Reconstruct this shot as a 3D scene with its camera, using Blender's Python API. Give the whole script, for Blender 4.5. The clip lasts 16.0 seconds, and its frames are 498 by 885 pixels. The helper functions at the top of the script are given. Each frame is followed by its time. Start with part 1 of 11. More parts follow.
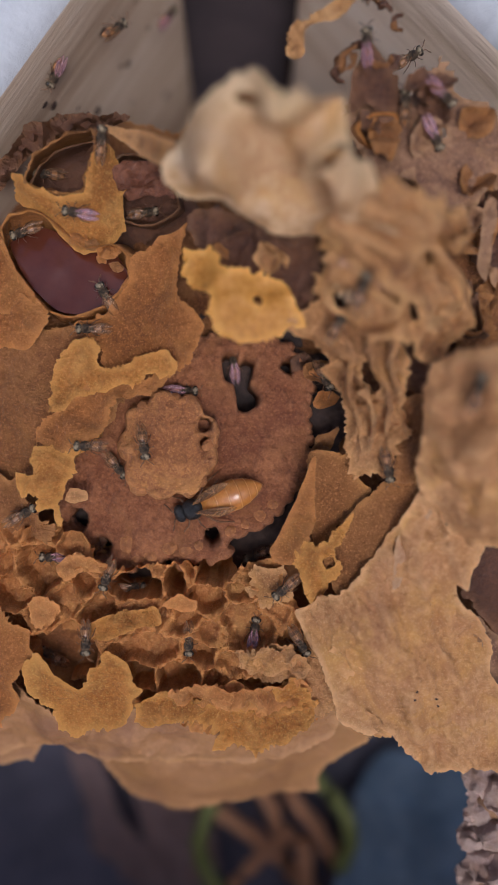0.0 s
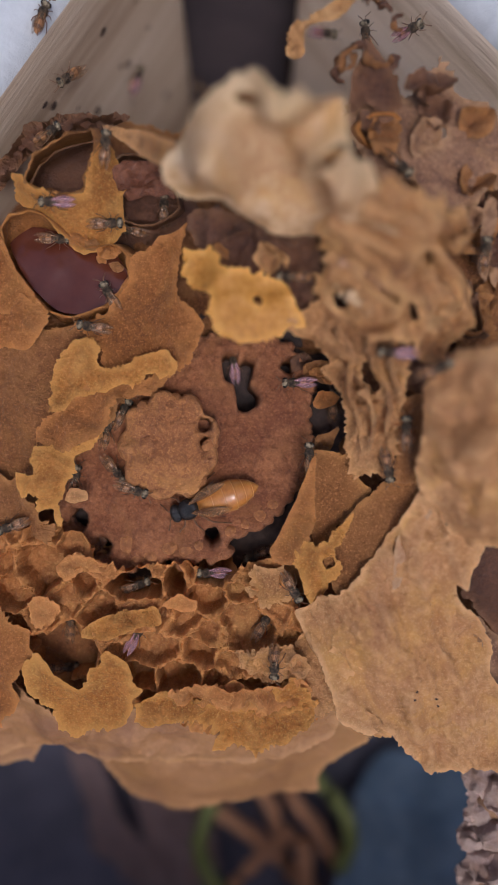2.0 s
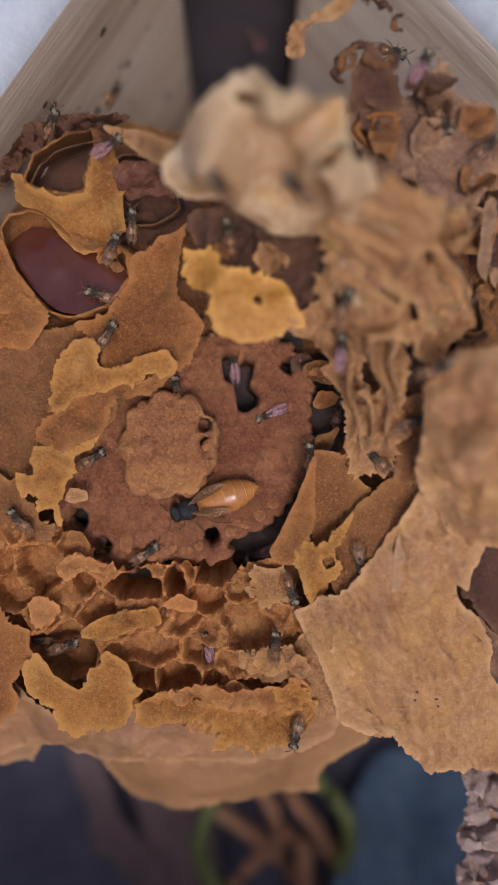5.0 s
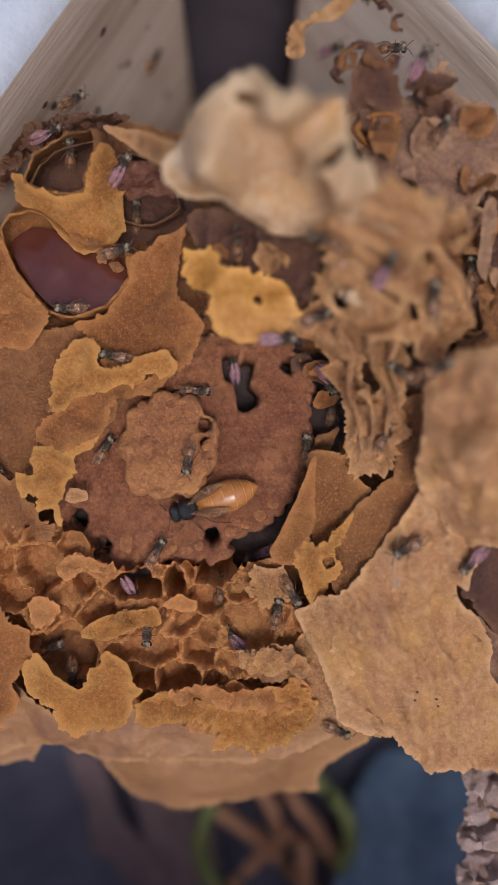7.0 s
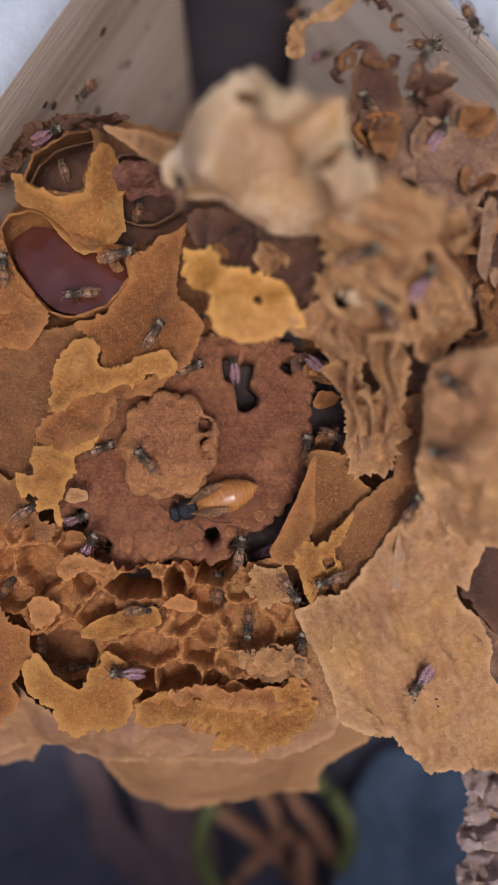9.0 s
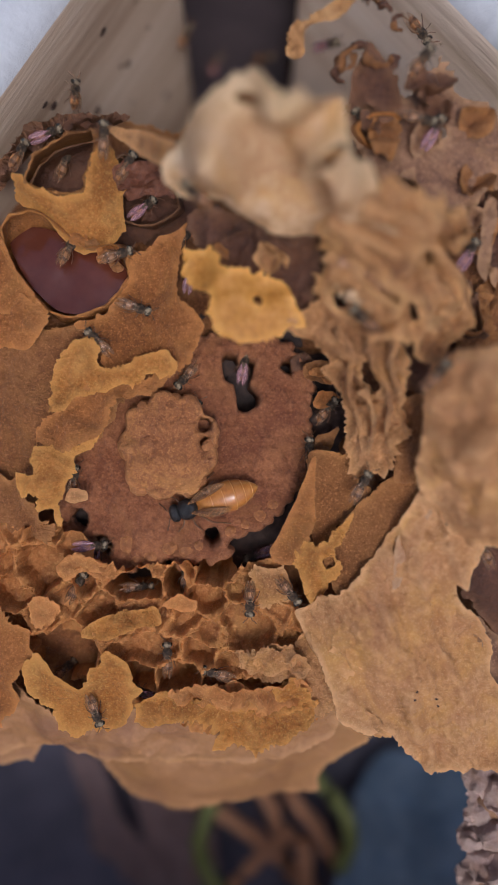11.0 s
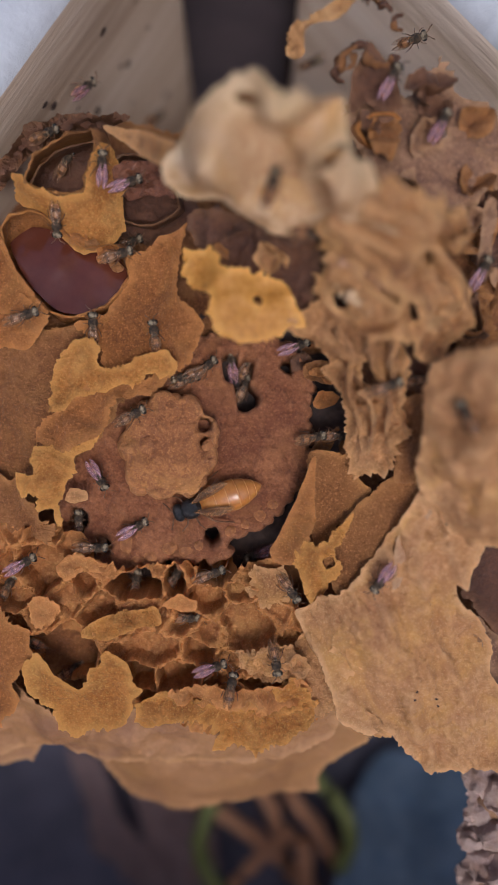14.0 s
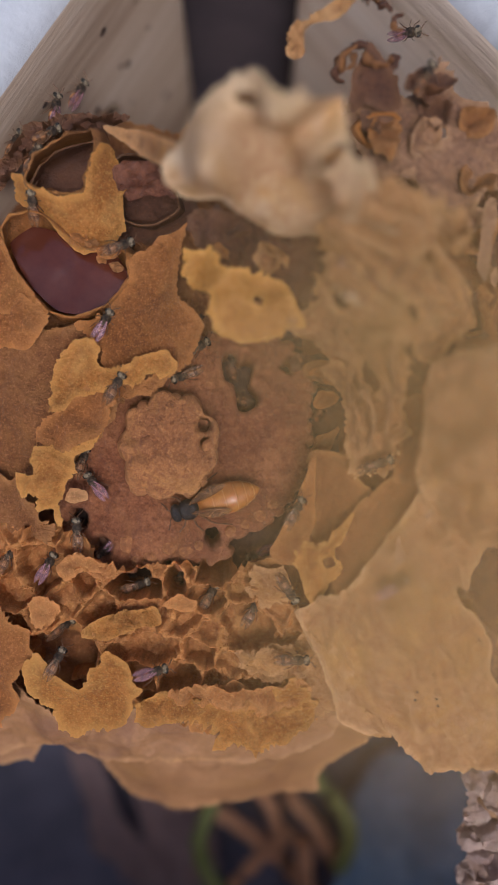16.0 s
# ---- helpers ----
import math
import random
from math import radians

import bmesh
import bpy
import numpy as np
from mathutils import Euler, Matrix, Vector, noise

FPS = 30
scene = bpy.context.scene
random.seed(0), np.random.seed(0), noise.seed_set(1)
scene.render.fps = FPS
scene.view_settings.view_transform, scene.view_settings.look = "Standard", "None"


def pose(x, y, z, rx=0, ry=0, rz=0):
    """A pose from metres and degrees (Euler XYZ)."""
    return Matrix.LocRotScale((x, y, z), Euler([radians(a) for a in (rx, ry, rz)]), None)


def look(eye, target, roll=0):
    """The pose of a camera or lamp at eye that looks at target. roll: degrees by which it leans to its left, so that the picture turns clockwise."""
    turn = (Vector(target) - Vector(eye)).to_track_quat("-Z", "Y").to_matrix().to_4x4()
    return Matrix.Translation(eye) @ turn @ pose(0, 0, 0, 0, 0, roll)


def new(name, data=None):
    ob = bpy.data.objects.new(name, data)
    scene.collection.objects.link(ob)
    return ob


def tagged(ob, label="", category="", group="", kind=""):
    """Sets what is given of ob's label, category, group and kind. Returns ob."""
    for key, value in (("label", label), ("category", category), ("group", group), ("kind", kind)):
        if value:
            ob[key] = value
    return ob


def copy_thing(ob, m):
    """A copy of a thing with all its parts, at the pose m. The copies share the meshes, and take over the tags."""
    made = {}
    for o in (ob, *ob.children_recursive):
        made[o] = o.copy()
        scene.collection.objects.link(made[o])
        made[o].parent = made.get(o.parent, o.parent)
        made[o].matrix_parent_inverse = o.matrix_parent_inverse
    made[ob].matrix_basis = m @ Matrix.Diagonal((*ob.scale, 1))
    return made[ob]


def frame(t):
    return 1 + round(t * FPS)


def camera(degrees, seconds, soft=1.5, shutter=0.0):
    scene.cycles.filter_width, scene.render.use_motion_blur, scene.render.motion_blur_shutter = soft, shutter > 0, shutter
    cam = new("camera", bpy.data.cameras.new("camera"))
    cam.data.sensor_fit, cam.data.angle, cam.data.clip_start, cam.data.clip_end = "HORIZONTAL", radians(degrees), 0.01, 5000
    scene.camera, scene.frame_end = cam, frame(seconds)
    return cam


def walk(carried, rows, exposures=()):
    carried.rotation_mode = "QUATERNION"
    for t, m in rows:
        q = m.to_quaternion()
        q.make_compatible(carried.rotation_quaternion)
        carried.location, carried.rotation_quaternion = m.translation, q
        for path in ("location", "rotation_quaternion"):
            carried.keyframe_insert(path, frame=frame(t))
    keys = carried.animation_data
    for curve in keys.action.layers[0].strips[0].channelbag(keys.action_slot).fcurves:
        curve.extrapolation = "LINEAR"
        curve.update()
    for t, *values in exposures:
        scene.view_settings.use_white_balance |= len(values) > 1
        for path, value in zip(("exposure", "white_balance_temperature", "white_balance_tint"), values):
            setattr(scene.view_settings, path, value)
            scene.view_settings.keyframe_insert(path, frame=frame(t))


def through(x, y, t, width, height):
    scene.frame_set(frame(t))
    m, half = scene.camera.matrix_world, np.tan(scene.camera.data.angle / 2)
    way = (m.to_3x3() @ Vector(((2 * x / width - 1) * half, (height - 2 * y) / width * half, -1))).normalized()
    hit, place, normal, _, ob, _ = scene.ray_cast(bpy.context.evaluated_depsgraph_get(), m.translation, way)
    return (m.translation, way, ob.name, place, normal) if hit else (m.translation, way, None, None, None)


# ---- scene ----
from mathutils import geometry

cam = camera(36.7, 16.0, soft=1.2)
cam.data.dof.use_dof = True
cam.data.dof.focus_distance = 0.0795
cam.data.dof.aperture_fstop = 12.0
HOLD = look((0, -0.02071, 0.07727), (0, 0, 0))
walk(cam, [(0.0, HOLD), (16.0, HOLD)], [(0.0, -0.31, 5380, 14), (4.2, -0.31, 5380, 14), (6.3, -0.19, 5320, 14), (9.2, -0.19, 5320, 14), (11.3, -0.27, 5380, 14), (16.0, -0.27, 5380, 14)])

# ---- light: a bright overcast sky over the opened box ----
world = bpy.data.worlds.new("sky")
scene.world = world
world.use_nodes = True
wn = world.node_tree.nodes
sky = wn.new("ShaderNodeTexSky")
sky.sky_type = "NISHITA"
sky.sun_disc = False
sky.sun_elevation, sky.sun_rotation = radians(56), radians(170)
sky.air_density, sky.dust_density, sky.ozone_density = 0.8, 5.0, 0.6
wn["Background"].inputs["Strength"].default_value = 0.118
world.node_tree.links.new(sky.outputs["Color"], wn["Background"].inputs["Color"])
sun_data = bpy.data.lights.new("sun", "SUN")
sun_data.energy, sun_data.angle, sun_data.color = 1.7, radians(20), (1.0, 0.95, 0.88)
sun = new("sun", sun_data)
sun.matrix_world = look((0.10, -0.56, 0.85), (0, 0, 0))

MM = 0.001


# ---- materials ----
def nodes_of(name):
    m = bpy.data.materials.new(name)
    m.use_nodes = True
    t = m.node_tree
    return m, t, t.nodes, t.links, t.nodes["Principled BSDF"]


def surface(name, dark, mid, light, size=1.0, rough=0.55, bump=0.3, fine=0.25, through=0.0, metal=0.0, coat=0.0, stretch=(1, 1, 1),
            speck=0.0, contrast=1.0, ior=1.45, crease=0.0, edge_glow=0.0, tints=()):
    """Three tones mixed by broad and fine noise (size: the broad blotches in mm), with fine relief."""
    m, t, n, l, p = nodes_of(name)
    tc = n.new("ShaderNodeTexCoord")
    mp = n.new("ShaderNodeMapping")
    mp.inputs["Scale"].default_value = stretch
    l.new(tc.outputs["Object"], mp.inputs["Vector"])
    big = n.new("ShaderNodeTexNoise")
    big.inputs["Scale"].default_value, big.inputs["Detail"].default_value = 400 / size, 5
    big.inputs["Distortion"].default_value = 0.6
    small = n.new("ShaderNodeTexNoise")
    small.inputs["Scale"].default_value, small.inputs["Detail"].default_value = 420 / fine, 6
    small.inputs["Roughness"].default_value = 0.7
    for q in (big, small):
        l.new(mp.outputs["Vector"], q.inputs["Vector"])
    mix = n.new("ShaderNodeMix")
    mix.inputs["Factor"].default_value = 0.55
    l.new(big.outputs["Fac"], mix.inputs["A"])
    l.new(small.outputs["Fac"], mix.inputs["B"])
    ramp = n.new("ShaderNodeValToRGB")
    e = ramp.color_ramp.elements
    e[0].position, e[0].color = 0.5 - 0.14 / contrast, (*dark, 1)
    e[1].position, e[1].color = 0.5 + 0.14 / contrast, (*light, 1)
    c = e.new(0.5)
    c.color = (*mid, 1)
    l.new(mix.outputs["Result"], ramp.inputs["Fac"])
    colour = ramp.outputs["Color"]
    for k, (tone, span, amount) in enumerate(tints):
        # patches of wax of another batch, span in mm
        patch = n.new("ShaderNodeTexNoise")
        patch.inputs["Scale"].default_value, patch.inputs["Detail"].default_value, patch.inputs["Distortion"].default_value = 900 / span, 5, 1.2
        patch.inputs["Roughness"].default_value = 0.62
        shift = n.new("ShaderNodeMapping")
        shift.inputs["Location"].default_value = (0.013 * k + 0.004, 0.021 * k, 0.009)
        l.new(tc.outputs["Object"], shift.inputs["Vector"])
        l.new(shift.outputs["Vector"], patch.inputs["Vector"])
        bounds = n.new("ShaderNodeMapRange")
        bounds.inputs["From Min"].default_value, bounds.inputs["From Max"].default_value, bounds.inputs["To Max"].default_value = 0.5, 0.66, amount
        l.new(patch.outputs["Fac"], bounds.inputs["Value"])
        lay = n.new("ShaderNodeMix")
        lay.data_type = "RGBA"
        lay.inputs["B"].default_value = (*tone, 1)
        l.new(bounds.outputs["Result"], lay.inputs["Factor"])
        l.new(colour, lay.inputs["A"])
        colour = lay.outputs["Result"]
    if speck:
        # pale frosty grains, with their sparkling glints put into the colour as well
        vor = n.new("ShaderNodeTexNoise")
        vor.inputs["Scale"].default_value, vor.inputs["Detail"].default_value = 4200, 2
        l.new(tc.outputs["Object"], vor.inputs["Vector"])
        cut = n.new("ShaderNodeValToRGB")
        cut.color_ramp.elements[0].position, cut.color_ramp.elements[1].position = 0.55, 0.66
        l.new(vor.outputs["Fac"], cut.inputs["Fac"])
        scale = n.new("ShaderNodeMath")
        scale.operation = "MULTIPLY"
        scale.inputs[1].default_value = speck
        l.new(cut.outputs["Color"], scale.inputs[0])
        over = n.new("ShaderNodeMix")
        over.data_type = "RGBA"
        over.inputs["B"].default_value = (min(1, light[0] * 1.7), min(1, light[1] * 1.8), min(1, light[2] * 2), 1)
        l.new(scale.outputs["Value"], over.inputs["Factor"])
        l.new(colour, over.inputs["A"])
        colour = over.outputs["Result"]
    if edge_glow:
        # torn rims are drawn out thin: paler golden wax, passing light painted in
        brink = n.new("ShaderNodeAttribute")
        brink.attribute_name = "thin"
        ragged = n.new("ShaderNodeMath")
        ragged.operation, ragged.use_clamp = "MULTIPLY", True
        l.new(brink.outputs["Fac"], ragged.inputs[0])
        l.new(big.outputs["Fac"], ragged.inputs[1])
        gold = n.new("ShaderNodeMix")
        gold.data_type = "RGBA"
        gold.inputs["B"].default_value = (min(1, light[0] * 1.25 + 0.05), min(1, light[1] * 1.3 + 0.03), min(1, light[2] * 1.2), 1)
        l.new(ragged.outputs["Value"], gold.inputs["Factor"])
        l.new(colour, gold.inputs["A"])
        colour = gold.outputs["Result"]
        # edge highlight put into the colour: paler wherever the surface juts out
        geo = n.new("ShaderNodeNewGeometry")
        edge_mask = n.new("ShaderNodeValToRGB")
        edge_mask.color_ramp.elements[0].position, edge_mask.color_ramp.elements[1].position = 0.51, 0.62
        l.new(geo.outputs["Pointiness"], edge_mask.inputs["Fac"])
        part_of = n.new("ShaderNodeMath")
        part_of.operation = "MULTIPLY"
        part_of.inputs[1].default_value = edge_glow
        l.new(edge_mask.outputs["Color"], part_of.inputs[0])
        pale = n.new("ShaderNodeMix")
        pale.data_type = "RGBA"
        pale.inputs["B"].default_value = (min(1, light[0] * 1.3), min(1, light[1] * 1.4), min(1, light[2] * 1.5), 1)
        l.new(part_of.outputs["Value"], pale.inputs["Factor"])
        l.new(colour, pale.inputs["A"])
        colour = pale.outputs["Result"]
    l.new(colour, p.inputs["Base Color"])
    p.inputs["Roughness"].default_value, p.inputs["Metallic"].default_value = rough, metal
    p.inputs["Coat Weight"].default_value, p.inputs["IOR"].default_value = coat, ior
    bp = n.new("ShaderNodeBump")
    bp.inputs["Strength"].default_value, bp.inputs["Distance"].default_value = bump, 0.0005
    l.new(small.outputs["Fac"], bp.inputs["Height"])
    if crease:
        fold = n.new("ShaderNodeTexNoise")
        fold.noise_type = "RIDGED_MULTIFRACTAL"
        fold.inputs["Scale"].default_value, fold.inputs["Detail"].default_value, fold.inputs["Distortion"].default_value = 420, 3, 0.8
        l.new(tc.outputs["Object"], fold.inputs["Vector"])
        bp2 = n.new("ShaderNodeBump")
        bp2.inputs["Strength"].default_value, bp2.inputs["Distance"].default_value = crease, 0.0003
        l.new(fold.outputs["Fac"], bp2.inputs["Height"])
        l.new(bp2.outputs["Normal"], bp.inputs["Normal"])
    l.new(bp.outputs["Normal"], p.inputs["Normal"])
    if through:
        tr = n.new("ShaderNodeBsdfTranslucent")
        l.new(colour, tr.inputs["Color"])
        l.new(bp.outputs["Normal"], tr.inputs["Normal"])
        mx = n.new("ShaderNodeMixShader")
        mx.inputs["Fac"].default_value = through
        l.new(p.outputs["BSDF"], mx.inputs[1])
        l.new(tr.outputs["BSDF"], mx.inputs[2])
        l.new(mx.outputs["Shader"], n["Material Output"].inputs["Surface"])
    return m


GOLD = surface("golden_wax", (0.3888, 0.1365, 0.0260), (0.6480, 0.2499, 0.0480), (0.8208, 0.3696, 0.0900), 2.5, 0.42, 1.0, fine=0.18, through=0.3, speck=0.3, crease=0.4, edge_glow=0.6, tints=(((0.80, 0.42, 0.11), 6, 0.6), ((0.38, 0.135, 0.03), 4, 0.6)))
AMBER = surface("amber_wax", (0.2310, 0.0806, 0.0202), (0.4125, 0.1463, 0.0340), (0.5940, 0.2353, 0.0640), 2.6, 0.42, 1.0, fine=0.18, through=0.22, speck=0.3, crease=0.4, edge_glow=0.6, tints=(((0.56, 0.25, 0.06), 6, 0.7), ((0.22, 0.08, 0.026), 5, 0.6)))
BROWN = surface("brown_wax", (0.1760, 0.0636, 0.0190), (0.3025, 0.1166, 0.0340), (0.4400, 0.1855, 0.0580), 3.0, 0.42, 1.0, fine=0.18, through=0.14, speck=0.3, crease=0.4, edge_glow=0.6, tints=(((0.46, 0.2, 0.055), 7, 0.6), ((0.16, 0.055, 0.022), 5, 0.6)))
# dark wax; in hollows its tone also stands for the shade
UMBER = surface("umber_wax", (0.052, 0.021, 0.012), (0.10, 0.040, 0.020), (0.17, 0.072, 0.034), 3.0, 0.4, 0.9, crease=0.45, edge_glow=0.6, tints=(((0.17, 0.068, 0.025), 6, 0.4),))
TAN = surface("tan_wax", (0.35, 0.145, 0.044), (0.53, 0.238, 0.080), (0.69, 0.345, 0.132), 3.2, 0.46, 1.0, fine=0.18, through=0.18, speck=0.3, contrast=1.3, crease=0.5, edge_glow=0.6, tints=(((0.66, 0.31, 0.07), 7, 0.8), ((0.28, 0.11, 0.045), 4, 0.65)))
SHEETWAX = surface("mottled_tan_wax", (0.46, 0.195, 0.060), (0.61, 0.292, 0.104), (0.73, 0.390, 0.165), 4.5, 0.46, 1.0, fine=0.25, through=0.15, speck=0.2, contrast=1.2, crease=0.5, edge_glow=0.7, tints=(((0.75, 0.385, 0.10), 9, 0.85), ((0.52, 0.235, 0.11), 8, 0.4), ((0.42, 0.165, 0.05), 3.0, 0.5)))
BLUSH = surface("blush_wax", (0.3040, 0.1196, 0.0475), (0.4370, 0.2116, 0.0950), (0.5320, 0.3036, 0.1568), 3.0, 0.48, 0.8, through=0.12, contrast=1.5, crease=0.6, edge_glow=0.5, tints=(((0.56, 0.28, 0.075), 9, 0.8), ((0.30, 0.12, 0.06), 5, 0.6)))
PALE = surface("pale_wax", (0.45, 0.212, 0.078), (0.64, 0.388, 0.182), (0.76, 0.525, 0.292), 4.0, 0.5, 0.6, through=0.18, contrast=1.3, crease=0.3, edge_glow=0.4, tints=(((0.62, 0.32, 0.08), 9, 0.85), ((0.74, 0.56, 0.37), 8, 0.6)))
ROSE = surface("propolis", (0.13, 0.057, 0.028), (0.235, 0.112, 0.053), (0.36, 0.186, 0.09), 2.4, 0.48, 0.7, speck=0.3, crease=0.5, edge_glow=0.5, tints=(((0.11, 0.044, 0.026), 7, 0.85), ((0.40, 0.20, 0.07), 6, 0.6)))
RUST = surface("rust_wax", (0.20, 0.075, 0.024), (0.41, 0.178, 0.057), (0.60, 0.305, 0.110), 2.2, 0.42, 0.8, through=0.15, speck=0.3, crease=0.5, edge_glow=0.6, tints=(((0.15, 0.055, 0.024), 4, 0.8), ((0.64, 0.37, 0.14), 6, 0.7)))
COMB = surface("brood_wax", (0.2088, 0.0671, 0.0265), (0.3306, 0.1188, 0.0456), (0.4872, 0.1925, 0.0721), 2.2, 0.4, 1.0, fine=0.16, through=0.06, speck=0.22, contrast=1.25, crease=0.3, edge_glow=0.6, tints=(((0.38, 0.155, 0.048), 9, 0.6), ((0.19, 0.06, 0.028), 6, 0.55)))
CAPGOLD = surface("new_brood_wax", (0.30, 0.108, 0.040), (0.47, 0.18, 0.057), (0.64, 0.275, 0.083), 5.0, 0.4, 1.0, fine=0.18, through=0.1, speck=0.25, contrast=1.5, crease=0.3, edge_glow=0.5, tints=(((0.66, 0.30, 0.08), 9, 1.0), ((0.28, 0.095, 0.042), 5, 0.4)))
HONEY = surface("honey", (0.075, 0.018, 0.009), (0.105, 0.027, 0.013), (0.145, 0.042, 0.02), 4.0, 0.06, 0.0, fine=3.0, coat=0.7, ior=1.48)
# dark tone of the corner board, standing for the shade there
SHADEWOOD = surface("corner_shade_wood", (0.0390, 0.0286, 0.0297), (0.0650, 0.0468, 0.0473), (0.1040, 0.0780, 0.0743), 6.0, 0.75, 0.5)
FLOOR = surface("dark_floor", (0.046, 0.044, 0.062), (0.082, 0.077, 0.105), (0.128, 0.117, 0.155), 25.0, 0.5, 0.3, fine=3.0)
BLUE_SHEEN = surface("blue_sheen", (0.07, 0.12, 0.18), (0.16, 0.235, 0.32), (0.28, 0.37, 0.46), 34.0, 0.3, 0.3, fine=2.0)
TWIG = surface("dry_twig", (0.30, 0.14, 0.065), (0.46, 0.225, 0.11), (0.58, 0.32, 0.165), 4.0, 0.7, 0.5)
SKIRT = surface("skirt_wax", (0.29, 0.132, 0.048), (0.40, 0.192, 0.074), (0.50, 0.256, 0.11), 5.0, 0.5, 0.6, through=0.1, crease=0.4, edge_glow=0.4, tints=(((0.24, 0.11, 0.06), 8, 0.6), ((0.42, 0.21, 0.07), 7, 0.6)))
LEAFDRY = surface("dry_leaf", (0.1560, 0.1020, 0.0900), (0.2520, 0.1680, 0.1500), (0.3360, 0.2280, 0.1980), 5.0, 0.7, 0.5)
GREEN = surface("green_stem", (0.10, 0.115, 0.03), (0.165, 0.18, 0.045), (0.22, 0.23, 0.08), 4.0, 0.5, 0.3)
GROUND = surface("soil", (0.05, 0.04, 0.03), (0.09, 0.07, 0.05), (0.14, 0.11, 0.08), 60.0, 0.9, 0.5, fine=8.0)
# resin blackened to carry the shade of the gaps around the comb
SHADE_RESIN = surface("shade_resin", (0.028, 0.017, 0.013), (0.055, 0.033, 0.024), (0.10, 0.056, 0.036), 2.0, 0.75, 0.9, crease=0.4)
WAXDIRT = surface("resin_dirt", (0.03, 0.015, 0.01), (0.06, 0.03, 0.02), (0.10, 0.05, 0.03), 1.0, 0.5, 0.5)


def grained(name, angle, dark, mid, light):
    """Raw timber whose grain runs level along a plank that lies at this angle in plan."""
    m = surface(name, dark, mid, light, 7.0, 0.65, 0.6, fine=1.0, contrast=1.5)
    for q in m.node_tree.nodes:
        if q.bl_idname == "ShaderNodeMapping":
            q.vector_type = "TEXTURE"
            q.inputs["Rotation"].default_value = (0, 0, radians(angle))
            q.inputs["Scale"].default_value = (22, 1, 1)
    return m


# one timber in two tones: right and front boards paler than the left
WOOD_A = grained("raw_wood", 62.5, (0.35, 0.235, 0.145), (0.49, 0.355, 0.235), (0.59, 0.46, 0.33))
WOOD_B = grained("paler_raw_wood", -53.8, (0.58, 0.42, 0.27), (0.78, 0.61, 0.435), (0.84, 0.70, 0.54))


# ---- mesh helpers (all shapes are given in millimetres) ----
def mesh_object(name, verts, faces, material, parent=None, label="", smooth=True, sharp=0, thin=None):
    me = bpy.data.meshes.new(name)
    me.from_pydata([tuple(float(c) * MM for c in v) for v in verts], [], faces)
    me.materials.append(material)
    if smooth:
        me.polygons.foreach_set("use_smooth", [True] * len(me.polygons))
    me.update()
    if sharp:
        me.set_sharp_from_angle(angle=radians(sharp))
    if thin is not None:
        me.attributes.new("thin", "FLOAT", "POINT").data.foreach_set("value", np.asarray(thin, np.float32))
    ob = new(name, me)
    ob.parent = parent
    if label:
        tagged(ob, label)
    return ob


def thing(name, label, category, group="", at=(0, 0, 0)):
    ob = new(name)
    ob.empty_display_size = 0.003
    ob.location = [c * MM for c in at]
    return tagged(ob, label, category, group)


def closed_curve(pts, step):
    """A smooth closed line through the points, with about that step."""
    p = np.array(pts, float)
    out = []
    k = len(p)
    for i in range(k):
        a, b, c, d = p[i - 1], p[i], p[(i + 1) % k], p[(i + 2) % k]
        m = max(1, int(np.linalg.norm(c - b) / step))
        for s in range(m):
            t = s / m
            q = 0.5 * ((2 * b) + (c - a) * t + (2 * a - 5 * b + 4 * c - d) * t * t + (3 * b - a - 3 * c + d) * t ** 3)
            out.append(0.55 * q + 0.45 * (b + (c - b) * t))
    return np.array(out)


def inside(poly, x, y):
    hit = False
    j = len(poly) - 1
    for i in range(len(poly)):
        (xi, yi), (xj, yj) = poly[i], poly[j]
        if (yi > y) != (yj > y) and x < (xj - xi) * (y - yi) / (yj - yi) + xi:
            hit = not hit
        j = i
    return hit


def inside_many(poly, q):
    """Which of the points q lie in the polygon."""
    hit = np.zeros(len(q), bool)
    p, r = np.asarray(poly), np.roll(np.asarray(poly), 1, 0)
    for (xi, yi), (xj, yj) in zip(p, r):
        if yi != yj:
            hit ^= ((yi > q[:, 1]) != (yj > q[:, 1])) & (q[:, 0] < (xj - xi) * (q[:, 1] - yi) / (yj - yi) + xi)
    return hit


def gap_to(border, q):
    """The distance of each point q to the nearest point of the border."""
    out = []
    for i in range(0, len(q), 400):
        c = q[i:i + 400]
        out.append(np.sqrt(((c[:, None] - border[None]) ** 2).sum(2).min(1)))
    return np.concatenate(out) if out else np.zeros(0)


def filled(rings, grid, gap):
    """Triangles that fill the first ring and spare the others, over points of a grid; returns points and triangles."""
    border = np.concatenate(rings)
    grid = grid[inside_many(rings[0], grid)]
    grid = grid[gap_to(border, grid) > gap]
    pts = [Vector(p) for p in border] + [Vector(p) for p in grid]
    edges, s = [], 0
    for ring in rings:
        edges += [(s + i, s + (i + 1) % len(ring)) for i in range(len(ring))]
        s += len(ring)
    vs, _, fs, *_ = geometry.delaunay_2d_cdt(pts, edges, [], 1, 1e-5)
    q = np.array([tuple(v) for v in vs])
    fs = np.array([tuple(f) for f in fs if len(f) == 3])
    c = q[fs].mean(1)
    ok = inside_many(rings[0], c)
    for r in rings[1:]:
        ok &= ~inside_many(r, c)
    return q, [tuple(int(i) for i in f) for f in fs[ok]], border


